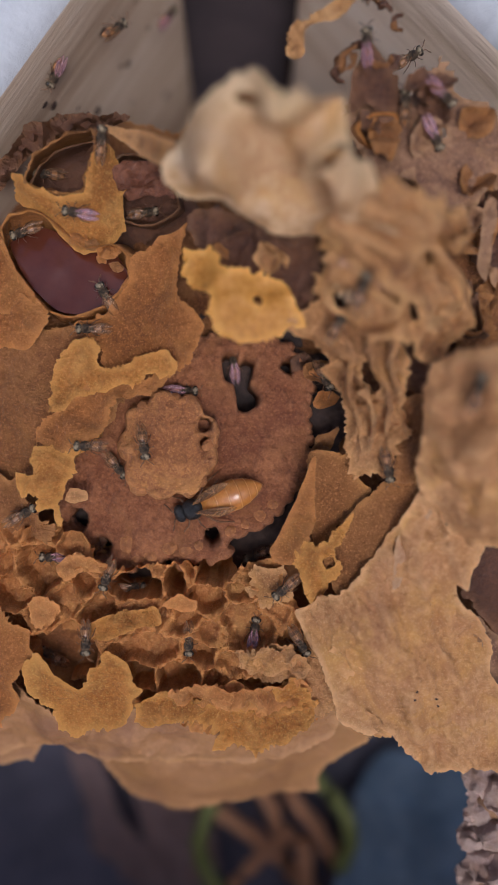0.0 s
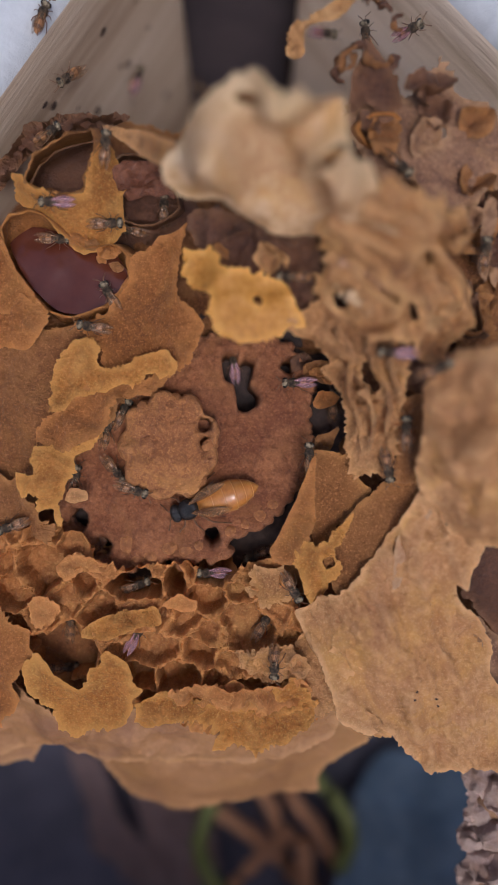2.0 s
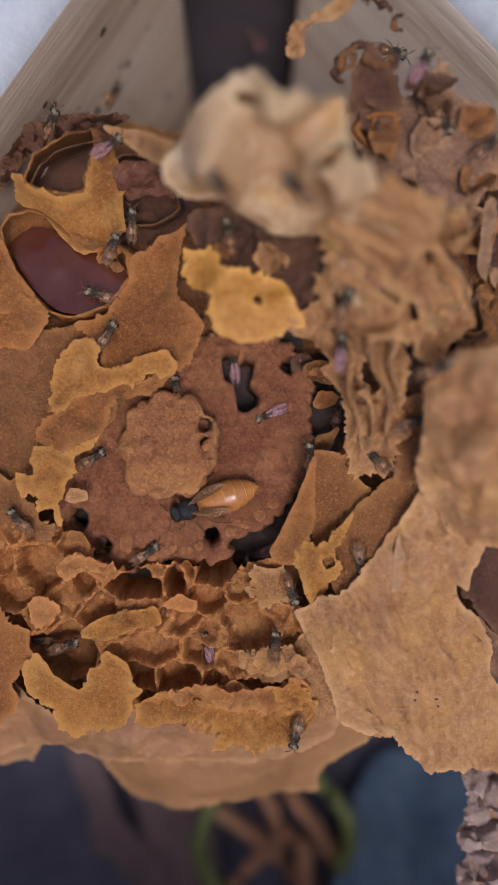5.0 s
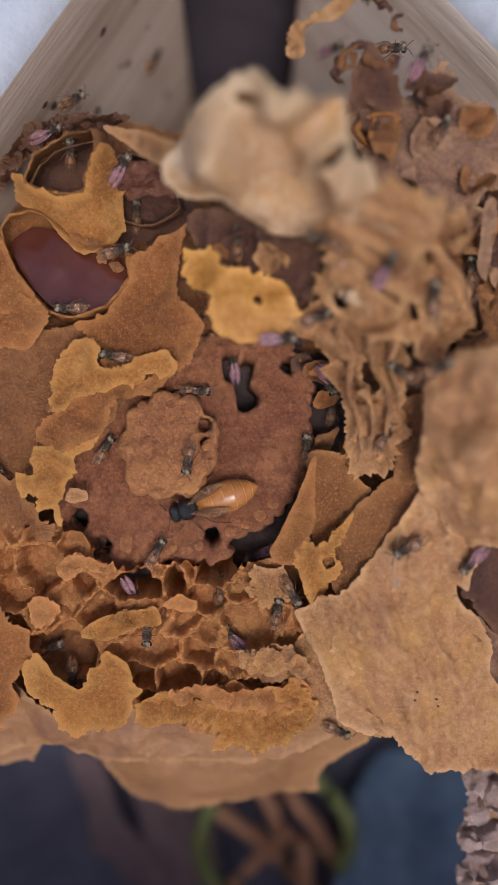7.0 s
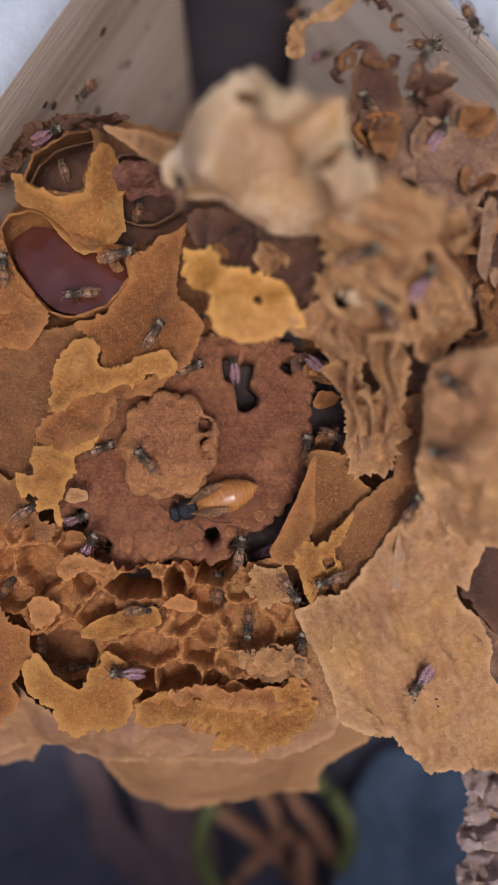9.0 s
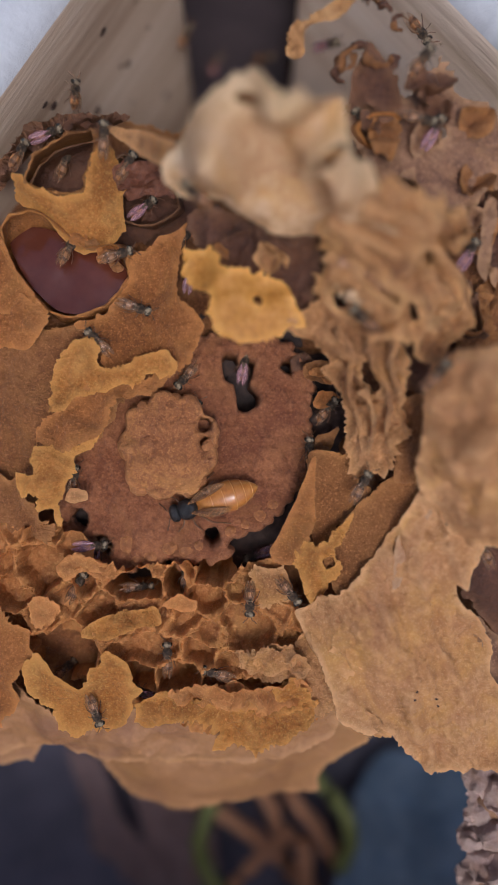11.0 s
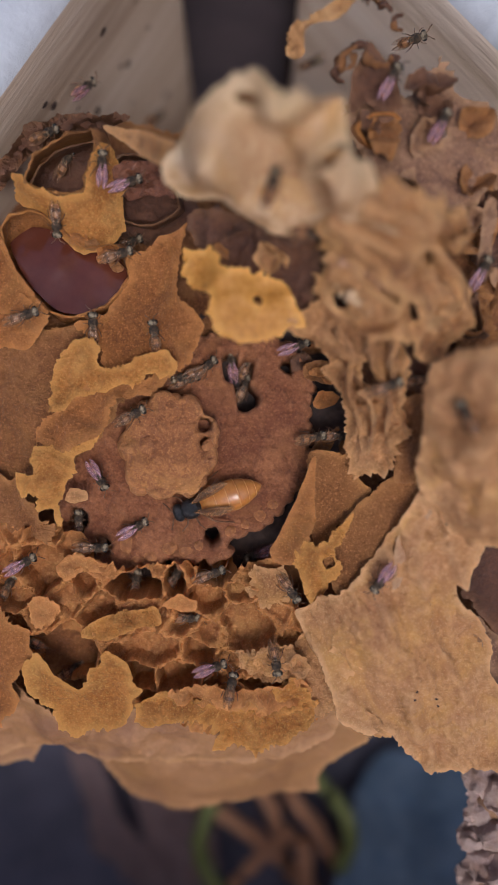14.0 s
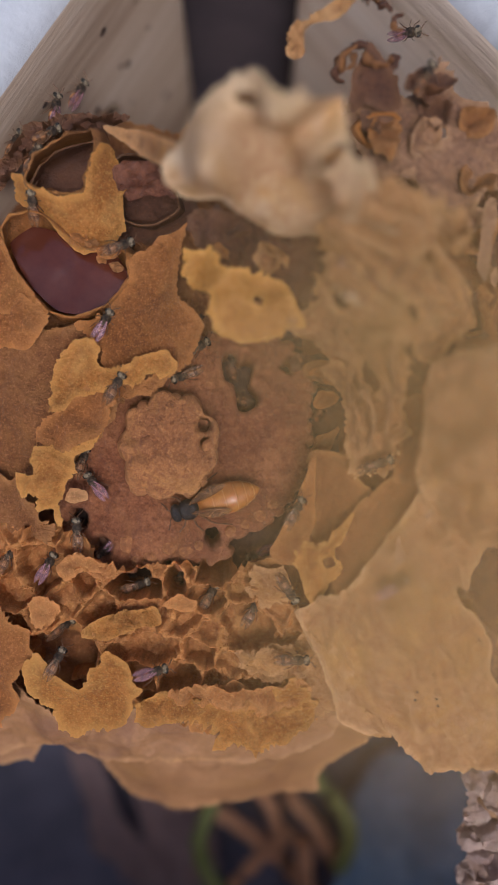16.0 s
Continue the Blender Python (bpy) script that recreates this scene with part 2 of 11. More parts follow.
def spline_fit(xy, z, stiff=0.02):
    """A thin plate through the heights z at xy; returns the function."""
    n = len(xy)

    def kern(d2):
        return 0.5 * d2 * np.log(d2 + 1e-9)
    d2 = ((xy[:, None] - xy[None]) ** 2).sum(2)
    a = np.zeros((n + 3, n + 3))
    a[:n, :n] = kern(d2) + stiff * n * np.eye(n)
    a[:n, n:], a[n:, :n] = np.c_[np.ones(n), xy], np.c_[np.ones(n), xy].T
    w = np.linalg.solve(a, np.r_[z, 0, 0, 0])

    def f(q):
        e2 = ((q[:, None] - xy[None]) ** 2).sum(2)
        return kern(e2) @ w[:n] + np.c_[np.ones(len(q)), q] @ w[n:]
    return f


def fractal(v, size, seed, octaves=3):
    out, amp = 0.0, 1.0
    s = 1.0 / size
    for o in range(octaves):
        out += amp * noise.noise(Vector((v[0] * s + seed * 7.3, v[1] * s - seed * 3.1, v[2] * s + seed)))
        s, amp = s * 2.1, amp * 0.5
    return out


def sheet(name, outline, material, parent=None, label="", inner=(), holes=(), thick=0.3, jag=0.4, rough=0.3, lump=3.0, step=0.5, seed=1,
          ridges=0.12, edge=0.25, stiff=0.02, fine=0.07, curl=0.32, run=None, cups=()):
    """A torn sheet of wax: the outline in space, points inside it, holes; jag: how ragged its edge is; rough: its relief."""
    ctrl = np.array(list(outline) + list(inner), float)
    mid = ctrl.mean(0)
    _, _, axes = np.linalg.svd(ctrl - mid)
    nrm = axes[2] * (1 if axes[2][2] >= 0 else -1)
    ax = axes[0]
    ay = np.cross(nrm, ax)
    flat = np.c_[(ctrl - mid) @ ax, (ctrl - mid) @ ay]
    height = spline_fit(flat, (ctrl - mid) @ nrm, stiff)

    def ragged(points, amount):
        c = closed_curve(points, min(step * 0.6, 0.13))
        q = np.c_[(c - mid) @ ax, (c - mid) @ ay]
        tangent = np.roll(q, -1, 0) - np.roll(q, 1, 0)
        out = np.c_[tangent[:, 1], -tangent[:, 0]] / (np.linalg.norm(tangent, axis=1)[:, None] + 1e-9)
        r = []
        for a, b in q:
            torn = min(1, max(0.2, 0.45 + 2.0 * fractal((a, b, 2), 3.5, seed + 8, 2)))
            r.append(1.2 * fractal((a, b, 0), 3.6, seed, 3) + torn * (1.9 * fractal((a, b, 4), 1.9, seed + 5, 4) + 1.1 * fractal((a, b, 6), 0.36, seed + 6, 2)))
        r = np.clip(r, -1.7, 1.1)
        return q + out * (r * amount)[:, None]

    jag = jag * min(1, float(np.ptp(flat, axis=0).min()) / 7)
    rim = ragged(outline, jag)
    rings = [rim] + [ragged(h, jag * 0.5) for h in holes]
    lo, hi = rim.min(0), rim.max(0)
    rng = np.random.default_rng(seed)
    gx, gy = np.meshgrid(np.arange(lo[0], hi[0], step), np.arange(lo[1], hi[1], step * 0.87))
    gx[1::2] += step * 0.5
    grid = np.c_[gx.ravel(), gy.ravel()] + rng.uniform(-0.2, 0.2, (gx.size, 2)) * step
    q, keep, border = filled(rings, grid, 0.5 * step)
    z = height(q)
    pos = mid + q[:, :1] * ax + q[:, 1:] * ay + z[:, None] * nrm
    near = gap_to(border, q)
    bumps = []
    way = np.array(run or (0, 0, 0), float)
    for p in pos - (pos @ way)[:, None] * way * 0.55:
        b = 1.25 * rough * fractal(p, lump, seed, 4) + 1.4 * fine * fractal(p, 0.9, seed + 2, 3)
        if ridges:
            b += ridges * (0.5 - abs(fractal(p, lump * 1.4, seed + 11, 3)))
        bumps.append(b)
    bumps = np.array(bumps) + curl * np.exp(-near / 0.7) * np.array([0.25 + fractal(p, 2.2, seed + 17, 3) for p in pos])
    walls = np.zeros(len(q))
    if cups:
        # torn open cells packed side by side: pits with thin standing walls between, torn down in places
        bent = q + np.array([(0.55 * fractal((x, y, 1), 2.2, seed, 2) + 0.16 * fractal((x, y, 1), 0.5, seed, 2), 0.55 * fractal((x, y, 8), 2.2, seed + 1, 2) + 0.16 * fractal((x, y, 8), 0.5, seed + 1, 2)) for x, y in q])
        spots = [(*(np.array((cx, cy, cz)) - mid) @ np.c_[ax, ay], rx, ry, math.atan2(*(np.array((math.cos(radians(t)), math.sin(radians(t)), 0)) @ np.c_[ay, ax])), d) for cx, cy, cz, rx, ry, t, d in cups]
        pick = np.random.default_rng(seed + 5)
        for c in q[pick.permutation(len(q))]:
            if all(math.hypot(c[0] - x, c[1] - y) > 0.8 * (rx + ry) / 2 + 1.6 for x, y, rx, ry, _, _ in spots):
                spots.append((*c, pick.uniform(1.0, 1.7), pick.uniform(0.9, 1.3), pick.uniform(-0.5, 0.5), pick.uniform(0.3, 1.6)))
        first, second, deep = np.full(len(q), 99.0), np.full(len(q), 99.0), np.zeros(len(q))
        for x, y, rx, ry, t, depth in spots:
            d = bent - (x, y)
            u = np.array((math.cos(t), math.sin(t)))
            e = (np.hypot(d @ u / rx, d @ np.array((-u[1], u[0])) / ry) - 1) * min(rx, ry, 1.4)
            new_first = e < first
            second = np.where(new_first, first, np.minimum(second, e))
            deep = np.where(new_first, depth, deep)
            first = np.minimum(first, e)
        gap = second - first
        pit = np.clip((gap - 0.22) / 0.75, 0, 1)
        pit = pit * pit * (3 - 2 * pit)
        stand = np.array([0.1 + 1.7 * fractal((x, y, 3), 2.8, seed + 21, 2) + 0.45 * fractal((x, y, 5), 0.45, seed + 23, 3) for x, y in q])
        walls = np.clip(1 - gap / 0.45, 0, 1)
        bumps += np.clip(stand, -0.9, 1.2) * np.clip(1 - gap / 0.6, 0, 1) - pit * deep * 0.88
    top = pos + bumps[:, None] * nrm
    body = thick * (edge + (1 - edge) * np.clip(near / 1.5, 0, 1))
    low = top - body[:, None] * nrm
    n = len(top)
    count = {}
    for f in keep:
        for i in range(3):
            a, b = f[i], f[(i + 1) % 3]
            count[(a, b)] = count.get((a, b), 0) + 1
    faces = list(keep) + [tuple(n + i for i in reversed(f)) for f in keep]
    for a, b in count:
        if (b, a) not in count:
            faces.append((b, a, n + a, n + b))
    return mesh_object(name, np.concatenate([top, low]), faces, material, parent, label, sharp=48, thin=np.tile(np.maximum(np.exp(-near / 0.45), 0.9 * walls), 2))


def litter(area, count, size, mats, parent, seed, lift=0.4, tilt=0.6, name="wax_flake", rough=0.35):
    """Torn flakes lying loosely over an area, each a part of its own."""
    rng = random.Random(seed)
    ctrl = np.array(area, float)
    mid = ctrl.mean(0)
    _, _, axes = np.linalg.svd(ctrl - mid)
    nrm = axes[2] * (1 if axes[2][2] >= 0 else -1)
    ax = axes[0]
    ay = np.cross(nrm, ax)
    flat = np.c_[(ctrl - mid) @ ax, (ctrl - mid) @ ay]
    height = spline_fit(flat, (ctrl - mid) @ nrm, 0.1)
    lo, hi = flat.min(0), flat.max(0)
    made = 0
    while made < count:
        q = np.array((rng.uniform(lo[0], hi[0]), rng.uniform(lo[1], hi[1])))
        if not inside(flat, *q):
            continue
        c = mid + q[0] * ax + q[1] * ay + nrm * (height(q[None])[0] + rng.uniform(0.2, 1) * lift)
        turn = Euler((rng.uniform(-tilt, tilt), rng.uniform(-tilt, tilt), rng.uniform(0, 6.28))).to_matrix()
        u, v, w = (np.array(turn @ Vector(e)) for e in ((1, 0, 0), (0, 1, 0), (0, 0, 1)))
        r, flatness = size * rng.uniform(0.55, 1.25), rng.uniform(0.45, 0.9)
        ring = []
        for i in range(7):
            a = 2 * math.pi * (i + rng.uniform(-0.3, 0.3)) / 7
            k = r * rng.uniform(0.7, 1.2)
            ring.append(c + u * k * math.cos(a) + v * k * flatness * math.sin(a) + w * rng.uniform(-0.15, 0.3) * r)
        sheet(name, ring, rng.choice(mats), parent, inner=[c - w * 0.2 * r], rough=rough, lump=2.0, thick=0.22, jag=0.3, step=0.45, seed=seed * 31 + made, edge=0.35)
        made += 1


def cup(name, rim, depth, material, parent=None, label="", wall=0.35, belly=1.12, foot=0.6, jag=0.5, seed=1, step=0.5, tilt=None, floor=0.9):
    """An open cup of wax whose torn rim runs through the points; depth in mm below the rim."""
    c = closed_curve(rim, step)
    mid = c.mean(0)
    _, _, axes = np.linalg.svd(c - mid)
    nrm = np.array(tilt, float) if tilt else axes[2] * (1 if axes[2][2] >= 0 else -1)
    nrm = nrm / np.linalg.norm(nrm)
    rel = c - mid
    ragged = np.array([fractal(p, 1.3, seed, 4) for p in c]) * jag
    r0 = np.linalg.norm(rel, axis=1).mean()
    k = len(c)
    prof = [(foot, -1.0), (0.5 + 0.5 * belly, -0.75), (belly, -0.45), (0.5 * belly + 0.5, -0.18), (1.0, 0.0)]
    s = wall / r0
    prof += [(1 - s, 0.0), (0.5 * belly + 0.5 - 1.3 * s, -0.18), (belly - 1.5 * s, -0.45), (0.45 + 0.5 * belly - 1.5 * s, -0.7 * floor), (foot - s, -floor)]
    verts, faces = [], []
    for j, (sc, dn) in enumerate(prof):
        up = ragged if dn == 0 else ragged * max(0, 1 + dn * 2.2) * 0.6
        for i in range(k):
            b = 0.12 * r0 * fractal(c[i] + nrm * dn * depth, 2.5, seed + 5, 2) if 0 < j < 9 and dn != 0 else 0.06 * r0 * fractal(c[i], 1.5, seed + 8, 2)
            verts.append(mid + rel[i] * (sc + b / r0 * 0.6) + nrm * (dn * depth + up[i]))
    for j in range(len(prof) - 1):
        for i in range(k):
            a, b = j * k + i, j * k + (i + 1) % k
            faces.append((a, b, b + k, a + k))
    verts.append(mid - nrm * depth * floor)
    e = (len(prof) - 1) * k
    faces += [(e + i, e + (i + 1) % k, len(verts) - 1) for i in range(k)]
    verts.append(mid - nrm * depth)
    faces += [((i + 1) % k, i, len(verts) - 1) for i in range(k)]
    drawn = [w for w in (0, 0, 0, 0.35, 1, 1, 0.3, 0, 0, 0) for _ in range(k)] + [0, 0]
    return mesh_object(name, verts, faces, material, parent, label, thin=drawn)


def tube(name, line, radius, material, parent=None, label="", sides=8, seed=1, wob=0.1, taper=1.0):
    """A stick or strand along a line in space."""
    p = [Vector(q) for q in line]
    path = []
    for i in range(len(p) - 1):
        a, b, c, d = p[max(i - 1, 0)], p[i], p[i + 1], p[min(i + 2, len(p) - 1)]
        for s in range(6):
            t = s / 6
            path.append(0.5 * ((2 * b) + (c - a) * t + (2 * a - 5 * b + 4 * c - d) * t * t + (3 * b - a - 3 * c + d) * t ** 3))
    path.append(p[-1])
    verts, faces = [], []
    for i, q in enumerate(path):
        way = (path[min(i + 1, len(path) - 1)] - path[max(i - 1, 0)]).normalized()
        side = way.orthogonal().normalized()
        other = way.cross(side)
        r = radius * (1 - (1 - taper) * i / len(path))
        for s in range(sides):
            a = 2 * math.pi * s / sides
            rr = r * (1 + wob * fractal((q.x + s, q.y, q.z), radius * 2, seed, 2))
            verts.append(q + (side * math.cos(a) + other * math.sin(a)) * rr)
    m = len(path)
    for i in range(m - 1):
        for s in range(sides):
            a, b = i * sides + s, i * sides + (s + 1) % sides
            faces.append((a, b, b + sides, a + sides))
    verts += [path[0], path[-1]]
    for s in range(sides):
        faces.append((s, len(verts) - 2, (s + 1) % sides))
        faces.append(((m - 1) * sides + s, (m - 1) * sides + (s + 1) % sides, len(verts) - 1))
    return mesh_object(name, verts, faces, material, parent, label)


# glare of daylight on the board tops, put into a white colour
BRIGHT_TOP = surface("bright_top", (0.52, 0.51, 0.49), (0.58, 0.57, 0.55), (0.63, 0.62, 0.60), 12.0, 0.5, 0.3, fine=1.0)


# ---- the box ----
def board(name, a, b, z0, z1, thick, material, label):
    """An upright plank from plan point a to b; its thickness lies to the left of the way from a to b."""
    a, b = Vector(a), Vector(b)
    way = (b - a).normalized()
    out = Vector((-way.y, way.x))
    bm = bmesh.new()
    nx, nz = 24, 6
    length = (b - a).length
    grid = {}
    for side in (0, 1):
        for i in range(nx + 1):
            for k in range(nz + 1):
                q = a + way * length * i / nx + out * (thick * side)
                wob = 0.25 * fractal((q.x, q.y, 0), 30, 4, 2)
                grid[side, i, k] = bm.verts.new(((q.x + out.x * wob) * MM, (q.y + out.y * wob) * MM, (z0 + (z1 - z0) * k / nz) * MM))
    for side in (0, 1):
        for i in range(nx):
            for k in range(nz):
                f = [grid[side, i, k], grid[side, i + 1, k], grid[side, i + 1, k + 1], grid[side, i, k + 1]]
                bm.faces.new(f if side else f[::-1])
    for i in range(nx):
        bm.faces.new([grid[0, i, nz], grid[0, i + 1, nz], grid[1, i + 1, nz], grid[1, i, nz]])
        bm.faces.new([grid[1, i, 0], grid[1, i + 1, 0], grid[0, i + 1, 0], grid[0, i, 0]])
    for k in range(nz):
        bm.faces.new([grid[0, 0, k], grid[0, 0, k + 1], grid[1, 0, k + 1], grid[1, 0, k]])
        bm.faces.new([grid[1, nx, k], grid[1, nx, k + 1], grid[0, nx, k + 1], grid[0, nx, k]])
    bmesh.ops.recalc_face_normals(bm, faces=bm.faces)
    edges = [e for e in bm.edges if len(e.link_faces) == 2 and e.calc_face_angle(0) > 1.2]
    bmesh.ops.bevel(bm, geom=edges, offset=4.5 * MM, segments=6, affect="EDGES", profile=0.5)
    me = bpy.data.meshes.new(name)
    bm.to_mesh(me)
    bm.free()
    me.materials.append(material)
    me.materials.append(BRIGHT_TOP)
    me.polygons.foreach_set("use_smooth", [True] * len(me.polygons))
    # upward faces take the whitened colour that stands for overexposed light
    me.polygons.foreach_set("material_index", [int(f.normal.z > 0.3) for f in me.polygons])
    ob = new(name, me)
    return tagged(ob, label, "box wall", kind="structure")


board("wall_1", (-71.3, -54.3), (-7.8, 67.7), -75, 15, 22, WOOD_A, "raw pale timber side board, top edge whitened for the glaring daylight")
board("wall_2", (5.0, 68.2), (90, -48), -75, 15, 22, WOOD_B, "raw pale timber side board, top edge whitened for the glaring daylight")
# added board: the shade of the corner is put into its colour
board("wall_3", (-15, 72), (9, 72), -75, 12, 12, SHADEWOOD, "added board coloured dark as the shade in the box corner")
board("wall_4", (95, -85), (-85, -85), -75, 15, 22, WOOD_B, "raw pale timber front board of the hive box")


rng = random.Random(77)
for k in range(26):
    t, z = rng.uniform(0.62, 0.93), rng.uniform(-22, 13)
    x, y, r = -71.3 + 63.5 * t, -54.3 + 122 * t, rng.uniform(0.15, 0.5)
    ring = [(x + 0.46 * r * math.cos(a) * 1.6 + 0.1, y + 0.89 * r * math.cos(a) * 1.6 - 0.05, z + r * math.sin(a)) for a in np.linspace(0, 6.28, 8)[:-1]]
    sheet("resin_speck", ring, WAXDIRT, bpy.data.objects["wall_1"], "dark resin speck", inner=[(x + 0.4, y - 0.2, z)], curl=0, jag=0.25, rough=0.05, step=0.3, thick=0.2, seed=400 + k)


def plate(name, corners, z, drop, material, label, category, step, rough, lump):
    x0, y0, x1, y1 = corners
    nx, ny = int((x1 - x0) / step), int((y1 - y0) / step)
    v = []
    for j in range(ny + 1):
        for i in range(nx + 1):
            x, y = x0 + (x1 - x0) * i / nx, y0 + (y1 - y0) * j / ny
            v.append((x, y, z + rough * fractal((x, y, 0), lump, 3, 3)))
    f = [(j * (nx + 1) + i, j * (nx + 1) + i + 1, (j + 1) * (nx + 1) + i + 1, (j + 1) * (nx + 1) + i) for j in range(ny) for i in range(nx)]
    ob = mesh_object(name, v, f, material)
    return tagged(ob, label, category, kind="structure")


plate("floor", (-130, -130, 140, 130), -74, 3, FLOOR, "dark bluish floor of the hive box strewn with twigs", "floor", 3, 0.8, 30)
plate("ground", (-30000, -30000, 30000, 30000), -90, 0, GROUND, "bare brown soil around the hive box", "ground", 1500, 5, 8000)


# ---- the mass of the nest ----
nest = thing("nest_mass", "dark brown resinous core of the bee nest in its box", "bee nest")
sheet("core", [(-33.9, 32.3, -1.7), (-25.5, 36.8, 0.6), (-15.6, 37.1, 3.7), (-7.2, 36.2, 3.5), (2.5, 38.7, 4.1), (10.0, 37.0, 4.0), (19.5, 32.0, 5.0), (29, 25.0, 5.0), (30.6, 4.9, 1.3), (32.1, -15.2, -8.2), (32.3, -30.7, -14.4), (16.9, -27.6, -14.7), (7.8, -26.4, -14.3), (-9.3, -29.6, -16.2), (-22.3, -28.9, -15), (-33.1, -29.6, -16.2), (-32.4, 0.6, -6.1)],
      BROWN, nest, inner=[(-6.6, 0.8, -7), (-13.5, -13.9, -13), (-1.3, 19.1, 2), (-19.6, 19.6, 1.1), (-22.1, 33.6, -0.3), (7.9, 7.4, -6.3), (-20.6, -6.6, -10.1), (15.5, -6.2, -4.8), (-23.5, 5.5, -0.6), (-12.1, -22.5, -10.2), (15, 17.9, 7.9), (12.4, 5.8, -1.5), (7.4, -21.3, -8.8), (-23.8, -17.7, -7.8)], rough=1.2, lump=5, thick=2.0, step=1.0, seed=2, stiff=0.2)
# dark sheet under the comb: the shade seen through its gaps, as colour
sheet("brood_floor", [(-19.9, -4.6, -6.4), (-16.7, 6.5, -3.4), (-7.1, 14.9, -0.7), (2.5, 14.7, -0.2), (10.1, 11.2, -1.6), (11.4, 2.8, -4.4), (7.6, -3.4, -6.1), (5, -9.6, -7.7), (-0.1, -13.2, -9.2), (-9.1, -16.9, -10.7), (-16.2, -16.6, -10.7), (-21.3, -9.5, -8.2)], SHADE_RESIN, nest, "resin floor under the brood, coloured blackish for the shade in the gaps", inner=[(-5.9, 0.6, -6.1)], rough=0.5, thick=0.5, seed=12)
sheet("flank", [(-32.8, -24.5, -13.8), (-28.2, -23.8, -13.6), (-25.5, -30.4, -17.5), (-16.1, -29.7, -17.3), (-4.1, -30.4, -17.5), (7.9, -28.4, -15.9), (14.8, -31.1, -18.7), (9.2, -35.9, -25.1), (8.7, -39, -28), (2.9, -39.9, -29.3), (-10.5, -41.2, -30.7), (-15.5, -39.5, -29.2), (-18.3, -35.2, -25), (-22.7, -33, -23.3), (-25.9, -31.7, -20.9), (-26.6, -34.2, -22.6), (-35.4, -34.7, -23.8)],
      SKIRT, nest, "dull tan wax skirt curving under the nest", inner=[(-9.4, -33.6, -18.3), (-0.1, -34.4, -19.6), (-27.9, -28.4, -15.9)], rough=0.5, lump=7, thick=1.0, jag=0.3, seed=3)

# ---- brood combs ----
def comb(name, label, centre, radius, up, thick, material, seed, lobes, cell, holes=(), squash=1.0, rim_gap=(), relief=0.45, scallop=0.035, shape=(), slump=0.0, bosses=(), swell=0.3):
    """A disc of capped brood cells with a scalloped edge of cell heads; holes are (x, y, rx, ry) on the disc."""
    base = thing(name, label, "brood comb", at=centre)
    nrm = Vector(up).normalized()
    turn = nrm.to_track_quat("Z", "Y").to_matrix()
    rng = random.Random(seed)
    outline = []
    m = 150
    for i in range(m):
        a = 2 * math.pi * i / m
        r = radius * (0.97 + scallop * abs(math.sin(a * lobes / 2)) + 0.05 * fractal((math.cos(a) * 3, math.sin(a) * 3, 0), 1.4, seed, 3))
        outline.append((r * math.cos(a), r * math.sin(a) * squash))
    if len(shape):
        line = closed_curve([(x, y, 0) for x, y in shape], 0.22)[:, :2]
        run = np.cumsum(np.linalg.norm(line - np.roll(line, 1, 0), axis=1))
        tangent = np.roll(line, -1, 0) - np.roll(line, 1, 0)
        away = np.c_[tangent[:, 1], -tangent[:, 0]] / (np.linalg.norm(tangent, axis=1)[:, None] + 1e-9)
        if (away * line).sum() < 0:
            away = -away
        bead = [scallop * radius * (abs(math.sin(math.pi * d / (1.15 * cell) + 1.5 * noise.noise((d * 0.2, seed, 0)))) - 0.5) * (0.8 + noise.noise((d * 0.15, seed, 4))) for d in run]
        outline = [tuple(p) for p in line + away * np.array(bead)[:, None]]
    rings = [np.array(outline)]
    for hole in holes:
        if len(hole) > 4:
            rings.append(np.array(closed_curve([(x, y, 0) for x, y in hole], 0.25))[:, :2])
            continue
        hx, hy, rx, ry = hole
        h = []
        for i in range(34):
            a = 2 * math.pi * i / 34
            k = 1 + 0.22 * fractal((hx + math.cos(a), hy + math.sin(a), 0), 0.7, seed + 2, 3)
            h.append((hx + rx * k * math.cos(a), hy + ry * k * math.sin(a)))
        rings.append(np.array(h))
    step = 0.28
    reach_of = np.abs(rings[0]).max() + step
    gx, gy = np.meshgrid(np.arange(-reach_of, reach_of, step), np.arange(-reach_of, reach_of, step * 0.87))
    gx[1::2] += step * 0.5
    q2, keep, border = filled(rings, np.c_[gx.ravel(), gy.ravel()] , 0.14)
    reach = gap_to(border, q2)
    top, low = [], []
    for q, d in zip(q2, reach):
        v = Vector(q)
        # caps of the cells: rounded bumps on a jittered hexagonal lattice
        cy = cell * 0.866
        jr = round(v.y / cy)
        best = 9
        for jj in (jr - 1, jr, jr + 1):
            off = 0.5 * cell * (jj % 2)
            ir = round((v.x - off) / cell)
            for ii in (ir - 1, ir, ir + 1):
                wob = Vector((noise.noise((ii * 1.7, jj * 2.3, seed)), noise.noise((ii * 2.9, jj * 1.1, seed + 4)))) * 0.22 * cell
                best = min(best, (Vector((ii * cell + off, jj * cy)) + wob - v).length)
        dome = max(0, 1 - (best / (0.62 * cell)) ** 2)
        fade = 0.35 + 0.65 * max(0, min(1, fractal((v.x, v.y, 3), 4.0, seed + 6, 2) + 0.6))
